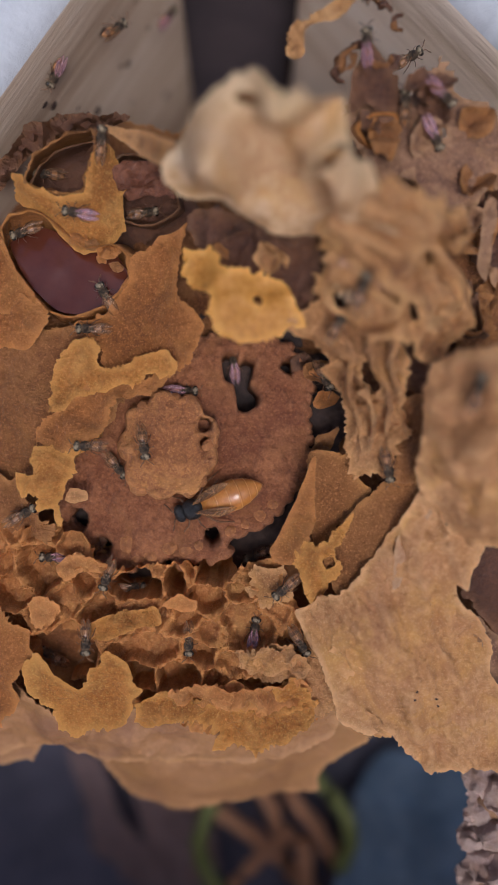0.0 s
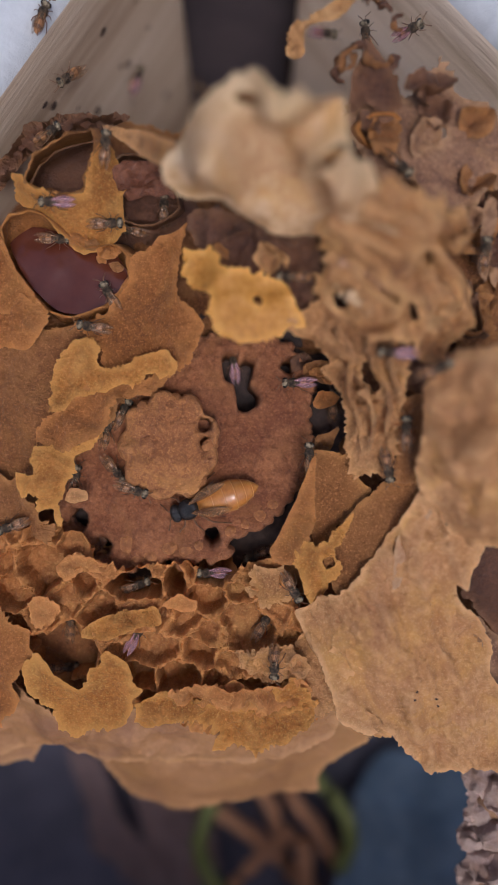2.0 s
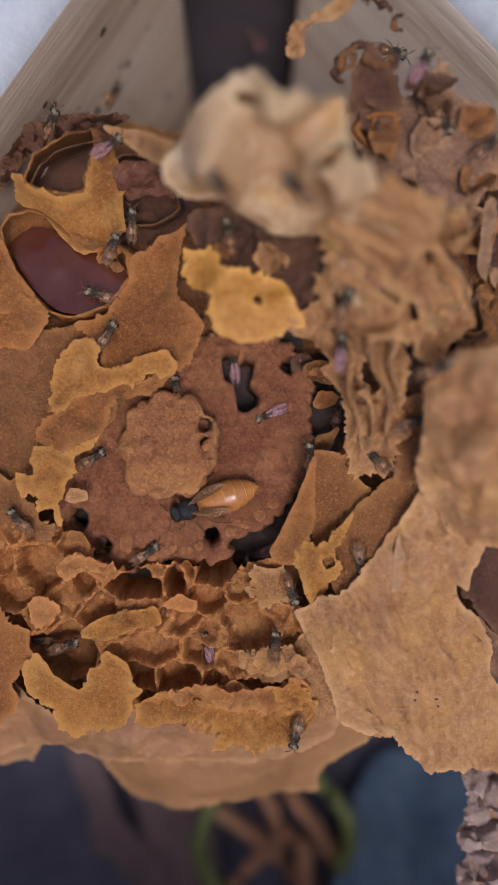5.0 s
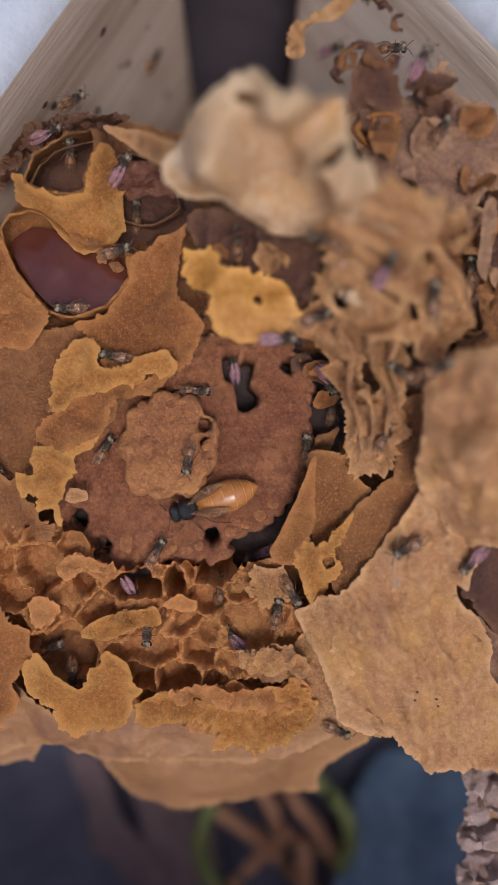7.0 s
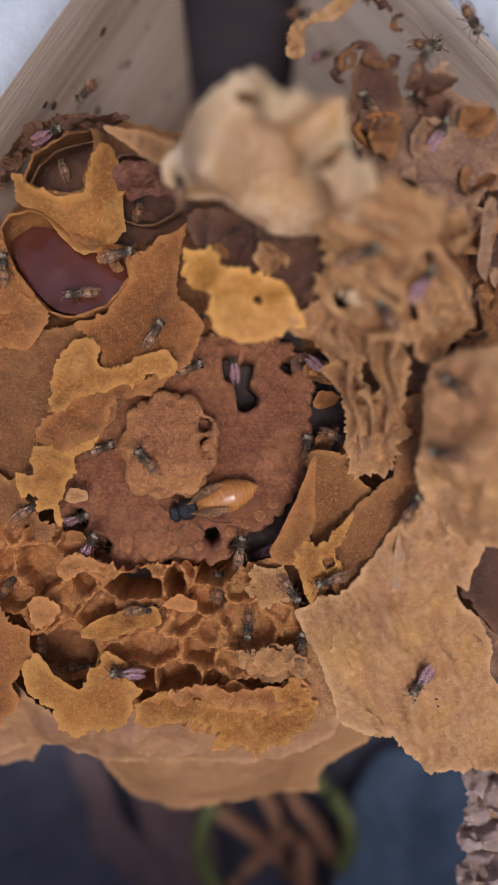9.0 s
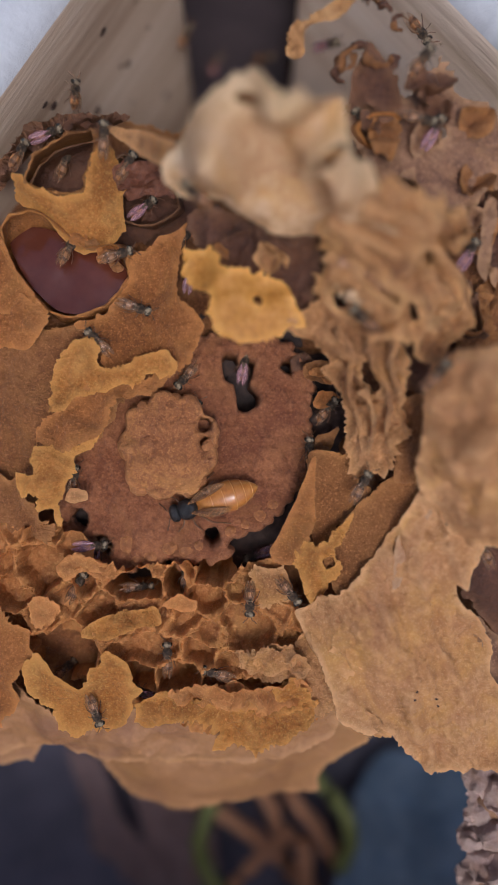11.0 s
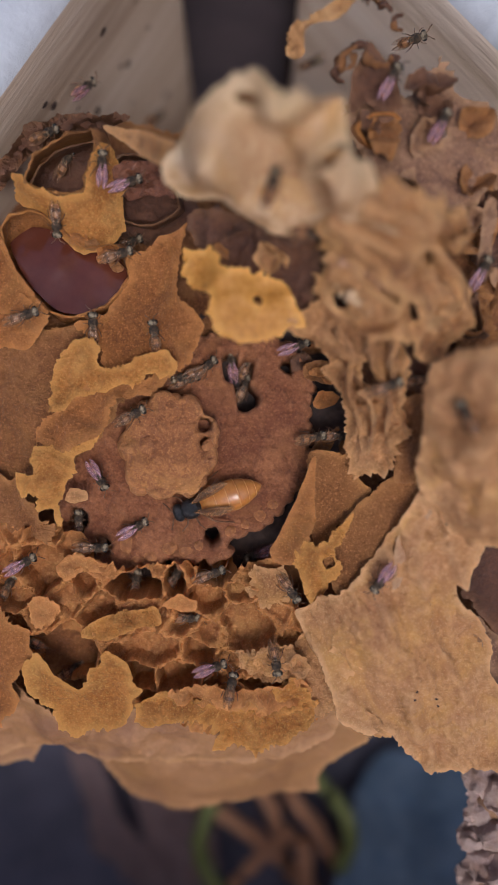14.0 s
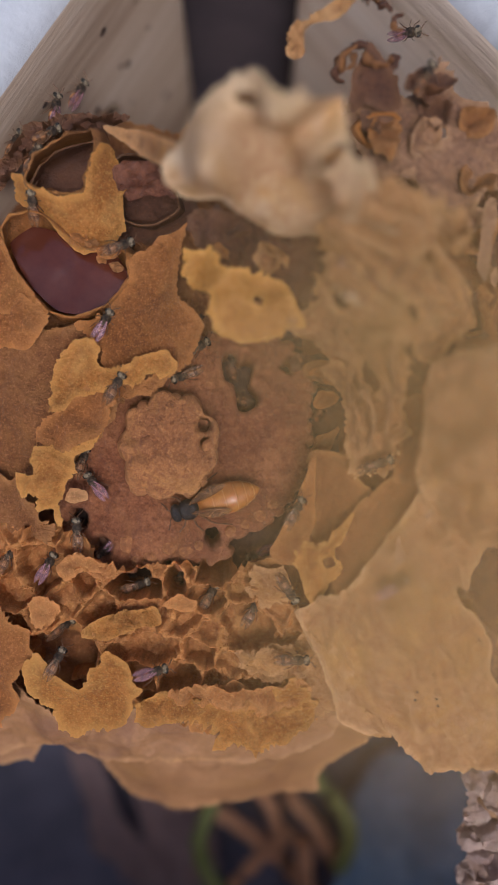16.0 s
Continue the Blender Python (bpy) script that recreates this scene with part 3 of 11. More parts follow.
        z = swell * dome * fade - slump * max(0, -0.75 * v.x - 0.65 * v.y - 6) + relief * fractal((v.x, v.y, 0), 3.0, seed, 2) + 0.07 * fractal((v.x, v.y, 5), 0.5, seed, 2) - 0.55 * max(0, 1 - d / 0.5) ** 2
        top.append(Vector((v.x, v.y, z)))
        k = 1 - 0.07 * max(0, 1 - d / 0.6)
        low.append(Vector((v.x * k, v.y * k, -thick)))
    n = len(top)
    count = set()
    for f in keep:
        count.update((f[i], f[(i + 1) % 3]) for i in range(3))
    faces = keep + [tuple(n + i for i in reversed(f)) for f in keep]
    faces += [(b, a, n + a, n + b) for a, b in count if (b, a) not in count]
    mesh_object("comb_disc", [turn @ v for v in top + low], faces, material, base)
    # heads of the outermost cells, one by one
    verts, cf = [], []
    for j in range(5):
        for s in range(9):
            a, e = 2 * math.pi * s / 9, math.pi * 0.5 * (1 - j / 4.5)
            verts.append((0.5 * cell * math.cos(a) * math.sin(e + 0.05), 0.5 * cell * math.sin(a) * math.sin(e + 0.05), 0.45 * cell * math.cos(e)))
    for j in range(4):
        for s in range(9):
            a, b = j * 9 + s, j * 9 + (s + 1) % 9
            cf.append((a, b, b + 9, a + 9))
    verts.append((0, 0, 0.46 * cell))
    cf += [(36 + s, 36 + (s + 1) % 9, 45) for s in range(9)]
    for s in range(9):
        verts.append((0.42 * cell * math.cos(2 * math.pi * s / 9), 0.42 * cell * math.sin(2 * math.pi * s / 9), -thick * 0.9))
    cf += [(46 + s, 46 + (s + 1) % 9, (s + 1) % 9, s) for s in range(9)]
    me = bpy.data.meshes.new("brood_cell")
    me.from_pydata([tuple(c * MM for c in v) for v in verts], [], cf)
    me.polygons.foreach_set("use_smooth", [True] * len(me.polygons))
    me.materials.append(material)
    length = sum(math.dist(outline[i - 1], outline[i]) for i in range(len(outline)))
    around = int(length / (cell * 1.0))
    for i in range(around):
        x, y = outline[int(len(outline) * (i + rng.uniform(-0.15, 0.15)) / around) % len(outline)]
        a, r = math.atan2(y, x), math.hypot(x, y)
        if any(lo < math.degrees(a) % 360 < hi for lo, hi in rim_gap) or rng.random() < 0.25:
            continue
        r -= 0.3 * cell + rng.uniform(-0.15, 0.35)
        low_by = slump * max(0, -0.75 * x - 0.65 * y - 6)
        ob = new("brood_cell", me)
        ob.parent = base
        spot = turn @ Vector((r * math.cos(a), r * math.sin(a), -0.42 * cell + rng.uniform(-0.15, 0.1) - low_by))
        ob.matrix_basis = Matrix.LocRotScale(spot * MM, (turn @ Euler((rng.uniform(-.25, .25), rng.uniform(-.25, .25), rng.uniform(0, 6))).to_matrix()).to_quaternion(), (rng.uniform(0.75, 1.2), rng.uniform(0.75, 1.2), 1.0))
    if bosses:
        fresh = me.copy()
        fresh.materials.clear()
        fresh.materials.append(CAPGOLD)
    for x, y, size in bosses:
        ob = tagged(new("brood_cell", fresh), "rounded golden brood cell")
        ob.parent = base
        spot = turn @ Vector((x, y, -0.1 * cell + rng.uniform(-0.1, 0.06) - slump * max(0, -0.75 * x - 0.65 * y - 6)))
        ob.matrix_basis = Matrix.LocRotScale(spot * MM, (turn @ Euler((rng.uniform(-.15, .15), rng.uniform(-.15, .15), rng.uniform(0, 6))).to_matrix()).to_quaternion(), (size * rng.uniform(0.95, 1.25), size * 0.92, 1.0))
    return base


UP = (0.0, -0.2, 0.98)
comb("brood_comb", "reddish-brown disc of capped brood cells in the opened nest", (-5.6, -0.6, -1.7), 12.2, UP, 2.2, COMB, 5, 46, 1.45,
     shape=[(-0.3, 12.4), (3.1, 13.4), (7.4, 13.0), (10.2, 11.7), (12.1, 9.0), (12.4, 6.2), (12.3, 3.4), (12.3, 0.7), (11.7, -2.1), (10.7, -4.4), (9.2, -6.4), (7.4, -7.9), (5.2, -9.0), (3.4, -9.8), (3.0, -11.2), (1.6, -12.1), (0.1, -11.4), (-1.4, -12.3), (-3.0, -11.5), (-4.5, -12.8), (-6.3, -12.4), (-8.1, -13.3), (-10.2, -12.8), (-13.0, -11.2), (-14.9, -8.8), (-15.3, -5.8), (-14.9, -3.0), (-14.4, 0.0), (-12.3, 3.1), (-9.2, 6.2), (-5.0, 9.3), (-2.5, 11.2)],
     holes=[((2.6, 10.5), (3.2, 11.2), (4.2, 11.0), (4.6, 10.1), (5.4, 10.5), (6.3, 10.2), (6.1, 8.8), (5.8, 7.6), (6.8, 6.4), (6.6, 5.2), (5.4, 4.4), (4.4, 4.6), (4.2, 6.0), (3.9, 7.4), (3.0, 7.9), (2.7, 9.0)), (1.6, -9.2, 0.85, 0.95), (-13.3, -7.4, 1.25, 1.35), (-10.6, -10.3, 1.1, 1.0), (10.1, 9.6, 1.0, 0.9)],
     scallop=0.05, slump=0.14, relief=0.38, swell=0.4, bosses=[(-7.7, -10.0, 1.5), (-5.1, -11.2, 1.2), (-3.0, -10.4, 1.15), (-1.1, -10.7, 1.2), (-6.4, -11.8, 1.1), (0.2, -10.1, 0.9), (3.6, -8.6, 1.0), (5.2, -7.8, 1.0), (6.8, -6.9, 1.05), (8.2, -5.7, 1.0)])
comb("brood_comb", "small golden-brown top disc of capped brood cells", (-8.5, -0.6, 1.1), 5.0, UP, 1.6, CAPGOLD, 9, 9, 2.1, squash=1.05, relief=0.5, scallop=0.13, swell=0.6, holes=[(3.8, 2.3, 0.75, 0.85), (4.0, 0.3, 0.6, 0.7)], rim_gap=((0, 48), (345, 360)))

litter([(4, 12.3, 0.7), (7.3, 10.9, 0.8), (9.7, 7.7, 0.5), (9.7, -0.1, -1.1), (7.3, -0.4, -2.2), (7.4, 5.7, -1.1)], 6, 1.9, (BROWN, UMBER, AMBER), nest, 210, 0.5, 0.6, rough=0.6)
litter([(-20, -6.2, -4.8), (-16.9, -9.8, -5.7), (-13.2, -12.2, -6.4), (-15, -12.8, -6.5), (-19.4, -10.4, -5.9)], 4, 1.5, (BROWN, UMBER), nest, 211, 0.4, 0.6, rough=0.6)
# ---- honey pots ----
pot = thing("honey_pot", "empty open amber wax honey pot beside the box wall", "honey pot")
cup("pot_wall", [(-23, 24.6, 10.7), (-21.8, 27.1, 11.4), (-18.7, 28.3, 12.8), (-15.6, 29, 12.9), (-15.4, 27.8, 11.6), (-16.5, 25.7, 11), (-16.9, 23.6, 10.5), (-19.3, 23.5, 9.9), (-21.3, 24, 10.1)], 7.5, BROWN, pot, jag=1.0, seed=21, step=0.25, wall=0.2, belly=1.2, foot=0.7)
# inner umber cup: the shade inside the pot, put into its colour
cup("pot_inner_shade", [(-22.7, 24.7, 9.2), (-21.6, 27.0, 9.9), (-18.7, 28.1, 11.2), (-15.8, 28.8, 11.3), (-15.6, 27.7, 10.1), (-16.7, 25.7, 9.5), (-17.0, 23.8, 9.0), (-19.3, 23.7, 8.5), (-21.1, 24.1, 8.7)], 5, UMBER, pot, "inside of the pot, coloured dark brown for the shade within", jag=0.6, seed=29, step=0.25, wall=0.15, belly=1.12, foot=0.75)
sheet("pot_shoulder", [(-24.1, 25.4, 10.4), (-22.8, 24.5, 10.7), (-21.1, 23.7, 10.3), (-19.1, 23.1, 10.1), (-16.7, 23.4, 10.6), (-16.3, 25.7, 11), (-14.9, 27.5, 12.6), (-14, 28.4, 10.7), (-13.3, 25.2, 8.8), (-13, 22.3, 7), (-14.3, 19.8, 6.3), (-17.3, 18.9, 6.1), (-19.5, 20.4, 7), (-21.6, 22.6, 7.6), (-24.3, 23.8, 7.9)], GOLD, pot, "golden wax shoulder of the pot", jag=0.3, seed=22, rough=0.35)
pot = thing("honey_pot", "broken amber wax pot brimming with dark red honey", "honey pot")
RIM = [(-25.6, 18.7, 7.6), (-25, 21.3, 8.8), (-22.9, 22.2, 9.2), (-21.2, 21.9, 9), (-19, 20, 8.5), (-16.8, 18.5, 8.1), (-14, 18.9, 8.2), (-12.5, 17.9, 7.4), (-12.5, 15.9, 6.3), (-14.8, 13.4, 5.5), (-18.3, 12.2, 4.9), (-21, 12.9, 5.1), (-23.5, 15.6, 6.2)]
cup("pot_wall", RIM, 6, AMBER, pot, step=0.25, wall=0.2, jag=1.0, seed=23, belly=1.1, foot=0.75)
sheet("honey", [(-25.4, 20.5, 5.6), (-23.2, 22.2, 5.9), (-19.9, 21.6, 5.8), (-17.4, 19.8, 5.5), (-14.2, 19.2, 5.4), (-12.8, 16.9, 4.9), (-14.0, 14.4, 4.5), (-17.3, 12.8, 4.2), (-20.3, 13.3, 4.3), (-22.8, 15.6, 4.7), (-24.5, 18.1, 5.2)], HONEY, pot, "glossy dark red-brown honey", curl=0, jag=0.05, rough=0.16, lump=4, seed=6, thick=1.2, ridges=0, fine=0)
for k, (p, r) in enumerate((((-17.6, 19.6, 7.6), 0.95), ((-16.2, 19.2, 7.4), 0.7), ((-14.6, 18.6, 7.0), 1.1), ((-13.8, 17.2, 6.2), 0.7), ((-15.4, 18.0, 6.4), 0.6))):
    ring = [(p[0] + r * math.cos(a) * (1 + 0.25 * math.sin(2 * a + k)), p[1] + 0.8 * r * math.sin(a), p[2] + 0.2 * math.sin(3 * a)) for a in np.linspace(0, 6.28, 8)[:-1]]
    sheet("wax_crumb", ring, (AMBER, BROWN)[k % 2], pot, "sticky amber crumb at the rim of the honey", inner=[(p[0], p[1], p[2] + 0.6 * r)], rough=0.3, lump=0.8, jag=0.25, step=0.2, thick=0.5, seed=610 + k)
pot = thing("honey_pot", "torn reddish-brown wax pot with a glossy wet lining", "honey pot")
cup("pot_wall", [(-14.9, 26.9, 8.3), (-13.3, 28.9, 9.3), (-10.1, 28.3, 9.1), (-8.4, 26.9, 8.3), (-7.3, 24.1, 6.4), (-10.3, 22.3, 6), (-13.6, 22.9, 6.1)], 5, UMBER, pot, wall=0.2, jag=1.2, seed=25, belly=1.05)
sheet("torn_lining", [(-14.4, 25.8, 9), (-13.2, 27.4, 9.9), (-9.4, 27.2, 9.9), (-8.9, 26.3, 9.1), (-11.2, 25.2, 8.8), (-13.3, 24.9, 8.7)], surface("wet_wax", (0.10, 0.033, 0.016), (0.17, 0.06, 0.027), (0.27, 0.105, 0.05), 1.6, 0.28, 0.8, crease=0.6), pot, "wet reddish wax lining", rough=0.9, lump=2.2, jag=0.4, step=0.3, seed=26)

sheet("torn_lining", [(-14.1, 26.8, 9.5), (-11.1, 27.3, 10.2), (-8.2, 26.7, 9.6), (-7.7, 24.4, 8), (-10.1, 24.6, 8.2), (-12.8, 24.1, 7.9)], bpy.data.materials["wet_wax"], pot, "wet reddish wax lining", rough=1.0, lump=2.6, ridges=0.4, jag=0.4, step=0.3, seed=27)
# umber sheet that stands for the shade of the cavity here
sheet("pot_hollow_shade", [(-15.7, 28.1, 4.4), (-7.2, 28.1, 4.4), (-5.4, 24.8, 3.5), (-11.4, 21.8, 2.2), (-13.2, 20.3, 1.8), (-15.4, 21.2, 2.6)], UMBER, pot, "dark sheet put in for the shade of the hollow beside the pot", rough=0.5, seed=28)

# ---- wax layers round the brood, on the pot side ----
env = thing("wax_envelope", "torn layers of amber and golden wax sheet around the brood", "wax envelope")
sheet("wax_layer", [(-28.9, 10.7, 2.9), (-22.8, 11.1, 3.5), (-18.4, 11.7, 4.4), (-12.5, 12.6, 4.4), (-8.4, 10.3, 3.8), (-7.8, 6.9, 2.9), (-13.4, 3.7, 2), (-15.3, 0.7, 0.7), (-17.5, -0.9, -0.2), (-21.4, -3.6, -2), (-29.3, -3.6, -2)], BROWN, env, "broad brown wax layer", rough=0.7, lump=5, seed=31, jag=0.3, inner=[(-22.8, 3.6, 1.3), (-14.5, 8.3, 2.4)])
sheet("wax_layer", [(-28.2, 14.4, 5.9), (-25.8, 14.3, 6.1), (-23.4, 14.2, 6.4), (-20.5, 12.1, 5.8), (-21.4, 10.3, 5.2), (-23.2, 8.6, 4.6), (-25.9, 9.2, 4.5), (-28.2, 8.8, 4.4)], AMBER, env, "amber rounded wax lobe", rough=0.5, lump=4, seed=32, jag=0.2)
sheet("wax_layer", [(-28.4, 20.9, 7.2), (-25.6, 19.9, 7.8), (-23.7, 16, 6.6), (-20.6, 12.4, 5.9), (-22.2, 12, 5.7), (-28.2, 13.3, 5.6)], AMBER, env, rough=0.3, seed=33, jag=0.25)
sheet("wax_layer", [(-15.3, 12.3, 5.1), (-12.6, 15.6, 6.2), (-12.2, 18.2, 7.2), (-10.4, 19, 7.6), (-6.3, 21, 8.3), (-6.9, 18.1, 7.5), (-7.1, 13.9, 7), (-5.5, 12.2, 7), (-4.8, 10.8, 6.6), (-5.3, 8.1, 5.3), (-6.5, 6.9, 4.3), (-8.2, 6.1, 3.7), (-9.2, 7.9, 3.6), (-11.9, 7.4, 3.2), (-14.9, 7, 3.2), (-15.9, 9.6, 4), (-18, 11.4, 4.9)], AMBER, env, "curved amber wax flap", rough=0.6, lump=4.5, ridges=0.3, seed=34, jag=0.35, inner=[(-11.3, 12.5, 4.4), (-8.3, 14.4, 5.6), (-6.6, 10.5, 6.3), (-8.6, 9.6, 4.6)])
sheet("wax_layer", [(-20.8, 2.4, 2.7), (-20.6, 4.6, 3.5), (-20.3, 6.6, 4.3), (-18.5, 9.2, 5.6), (-16, 9.8, 6.1), (-15.1, 8.3, 5.5), (-15.6, 7.2, 4.8), (-14.8, 6.3, 4.4), (-12.4, 7, 4.8), (-9.9, 7.6, 5.2), (-8.5, 8.1, 5.7), (-7.7, 7.1, 5.2), (-8.8, 6, 4.4), (-11.7, 5.4, 3.9), (-14.1, 4.9, 3.7), (-16.1, 4.3, 3.4), (-18.2, 3.8, 3.2), (-19.6, 2.5, 2.8)], GOLD, env, "golden torn wax band folded over", rough=0.6, lump=2.6, seed=35, jag=0.5, ridges=0.35)
sheet("wax_layer", [(-22.5, -0.3, 1.6), (-20.8, 2.1, 2.5), (-19.6, 3, 2.9), (-16.3, 5.4, 3.5), (-12, 5.8, 3.7), (-9.1, 6.5, 4.2), (-8.1, 6.9, 4.5), (-9.3, 4.5, 4.1), (-11.1, 3.9, 3.7), (-13.4, 3.6, 3.7), (-14.5, 1.2, 2.9), (-15.4, -0.1, 2.5), (-18, -1.3, 1.9), (-19.2, -2.5, 1.6), (-20.9, -1.4, 1.5)], AMBER, env, "amber hanging wax flap with golden edge", rough=0.6, lump=4, seed=37, jag=0.5, inner=[(-17.2, 2.4, 2.3), (-13.3, 4.8, 3.4)])
sheet("wax_layer", [(-22.1, -0.3, 2), (-19.4, -1.5, 1.9), (-17.1, -0.3, 2), (-14.7, 1.7, 2.5), (-15.6, -0.6, 1.9), (-17.9, -2, 1.7), (-18.6, -4.4, 1.4), (-19.9, -6.3, 0.6), (-19.8, -8.7, -1.1), (-20.5, -7.1, -0), (-22, -7.4, -0.1), (-22.2, -6, 0.7), (-23.5, -6.3, 0.8), (-24.4, -3.4, 1.8), (-22.3, -3.7, 1.5)], GOLD, env, "golden frilled wax flake", rough=0.5, seed=38, jag=0.6, inner=[(-20.5, -4.6, 2.3)])
sheet("wax_layer", [(-28.9, -2.7, -0.7), (-24.6, -3.9, -0.5), (-22.8, -6.8, -1.4), (-20.5, -9.1, -2.2), (-24.1, -10.2, -2.7), (-29.1, -9.6, -3.1)], BROWN, env, rough=0.5, seed=39, jag=0.5)
sheet("wax_chip", [(-19.6, -5.9, -1.6), (-18.9, -4.8, -0.9), (-17.3, -5.1, -0.9), (-17.2, -5.9, -1.4), (-18.4, -6.2, -1.7)], TAN, env, "pale wax chip", rough=0.2, seed=40, jag=0.3, step=0.4)


# ---- open storage cells below the brood ----
cells = thing("cell_cluster", "cluster of torn open amber wax cells below the brood comb", "wax cells")
AREA = [(-28.3, -8.5, -2.1), (-22.8, -8.8, -2.1), (-18.6, -9.6, -2.1), (-14.8, -12.7, -2.4), (-12.1, -12.8, -3.6), (-8.5, -12.5, -3.4), (-4.8, -12.6, -2.9), (-0.1, -12.7, -2.8), (3.5, -12.6, -2.6), (5.3, -17.2, -3.8), (7.2, -23, -7.2), (9.2, -27.2, -9.4), (3.7, -30.3, -11.2), (-6.3, -29.7, -10.5), (-13.1, -27.9, -10.1), (-19.7, -24.2, -8), (-25, -22.4, -7.1), (-28.5, -20.1, -5.9)]


CELLWAX = surface("cell_wax", (0.38, 0.134, 0.035), (0.60, 0.236, 0.062), (0.76, 0.340, 0.102), 3.0, 0.42, 0.9, through=0.34, speck=0.3, edge_glow=0.6, crease=0.3, tints=(((0.68, 0.34, 0.095), 5, 0.7), ((0.34, 0.12, 0.035), 4, 0.6)))
CUPS = [(-22.4, -13.1, -2.9, 2.3, 1.9, -20, 3), (-24.7, -15.5, -3.7, 1.5, 1.4, 0, 2.5), (-22.1, -9.5, -1.8, 1.3, 1.0, 10, 2), (-17.0, -13.9, -3.2, 0.7, 0.9, 0, 2.5),
        (-15.9, -17.1, -4.2, 1.3, 1.5, 0, 2.6), (-19.2, -16.2, -3.9, 1.1, 0.9, 0, 1.2), (-12.2, -14.7, -3.4, 2.1, 1.5, 0, 8.5), (-8.0, -14.2, -3.3, 1.0, 0.9, 0, 6),
        (-6.3, -13.5, -3.1, 0.5, 0.6, 0, 2), (-4.0, -13.9, -3.2, 1.5, 0.9, 0, 6.5), (-1.0, -15.2, -3.6, 1.5, 1.1, 0, 2), (-4.0, -16.1, -3.9, 1.6, 1.4, 0, 2.6),
        (-6.7, -18.3, -4.6, 1.8, 1.1, 5, 2.2), (-0.5, -18.6, -4.7, 2.6, 2.2, 0, 2.2), (-11.2, -21.2, -5.4, 3.8, 1.4, -8, 2.2), (-5.5, -21.6, -5.6, 1.7, 1.3, 0, 2.6),
        (-20.0, -22.1, -5.8, 4.5, 2.2, 8, 5), (-11.7, -23.9, -6.3, 1.2, 1.8, 15, 4.5), (-7.3, -24.3, -6.4, 2.4, 1.6, 0, 3), (0.0, -25.0, -6.7, 1.1, 0.6, 0, 1.8),
        (1.7, -22.1, -5.8, 1.0, 0.6, 20, 1.2), (4.7, -20.2, -5.2, 0.7, 0.6, 0, 1.2), (3.2, -26.5, -7.1, 0.6, 1.0, 0, 1.4), (-1.9, -23.0, -6.0, 1.2, 0.8, -10, 1.2),
        (3.5, -23.6, -6.2, 1.0, 0.6, -20, 1), (-14.1, -19.5, -4.9, 1.1, 0.8, 0, 1.2), (-9.0, -18.1, -4.5, 0.9, 0.8, 0, 1.0), (-25.5, -12.6, -2.8, 0.9, 1.1, 0, 1.5),
        (-25.2, -19.0, -4.8, 1.3, 1.0, 0, 1.4), (-2.8, -26.8, -7.2, 1.1, 0.6, 0, 1.3)]
sheet("torn_cell_sheet", AREA, CELLWAX, cells, "golden amber wax of torn open cells",
      inner=[(-20, -15, -3.4), (-12, -18, -4.4), (-4, -18.5, -4.7), (2, -18, -4.4), (-16, -22, -5.6), (-6, -23, -6.0), (2, -23.5, -6.1), (-22, -19, -4.7)],
      cups=CUPS, rough=0.5, lump=2.4, thick=0.5, jag=0.5, step=0.17, seed=44, ridges=0.25, curl=0.4, edge=0.5, stiff=0.05, fine=0.1)
LEDGES = (
    ([(-20.2, -13, -2.0), (-19, -11.8, -1.7), (-17.2, -11.8, -1.5), (-14.7, -12.7, -1.6), (-15.3, -13.4, -1.9), (-17.2, -13.4, -2.0), (-19, -14.4, -2.3)], CELLWAX),
    ([(-17.4, -19.9, -3.9), (-16.8, -18.6, -3.7), (-13.2, -17.3, -3.5), (-9.5, -17.2, -3.6), (-9.3, -18.4, -3.8), (-11.6, -19.2, -3.9), (-14.8, -20.3, -4.1)], GOLD),
    ([(-23.4, -16.6, -3.0), (-21.6, -15.9, -2.8), (-19.9, -17, -3.0), (-20.3, -18.8, -3.4), (-22.4, -19.0, -3.6)], CELLWAX),
    ([(0.6, -21.6, -4.6), (2.4, -20.6, -4.3), (4.5, -21.6, -4.4), (4.3, -23.2, -5.0), (2.2, -24.0, -5.4), (0.4, -23.2, -5.2)], TAN),
    ([(-4.2, -25.6, -6.2), (-2.0, -24.6, -5.8), (1.0, -25.9, -6.0), (1.6, -27.2, -6.6), (-1.4, -27.6, -6.9), (-3.6, -27.0, -6.8)], CELLWAX),
    ([(2.4, -25.2, -5.7), (4.6, -24.2, -5.3), (6.3, -25.4, -5.9), (5.6, -27.4, -6.7), (3.4, -27.6, -6.8)], GOLD),
    ([(-9.2, -16.6, -3.6), (-7.4, -15.6, -3.2), (-5.4, -16.1, -3.3), (-5.6, -17.2, -3.8), (-7.8, -17.4, -4.0)], CELLWAX))
for k, (ring, mat) in enumerate(LEDGES):
    sheet("torn_ledge", ring, mat, cells, rough=0.45, lump=1.8, jag=0.5, seed=220 + k, ridges=0.4, thick=0.3, edge=0.4, step=0.3, curl=0.6)
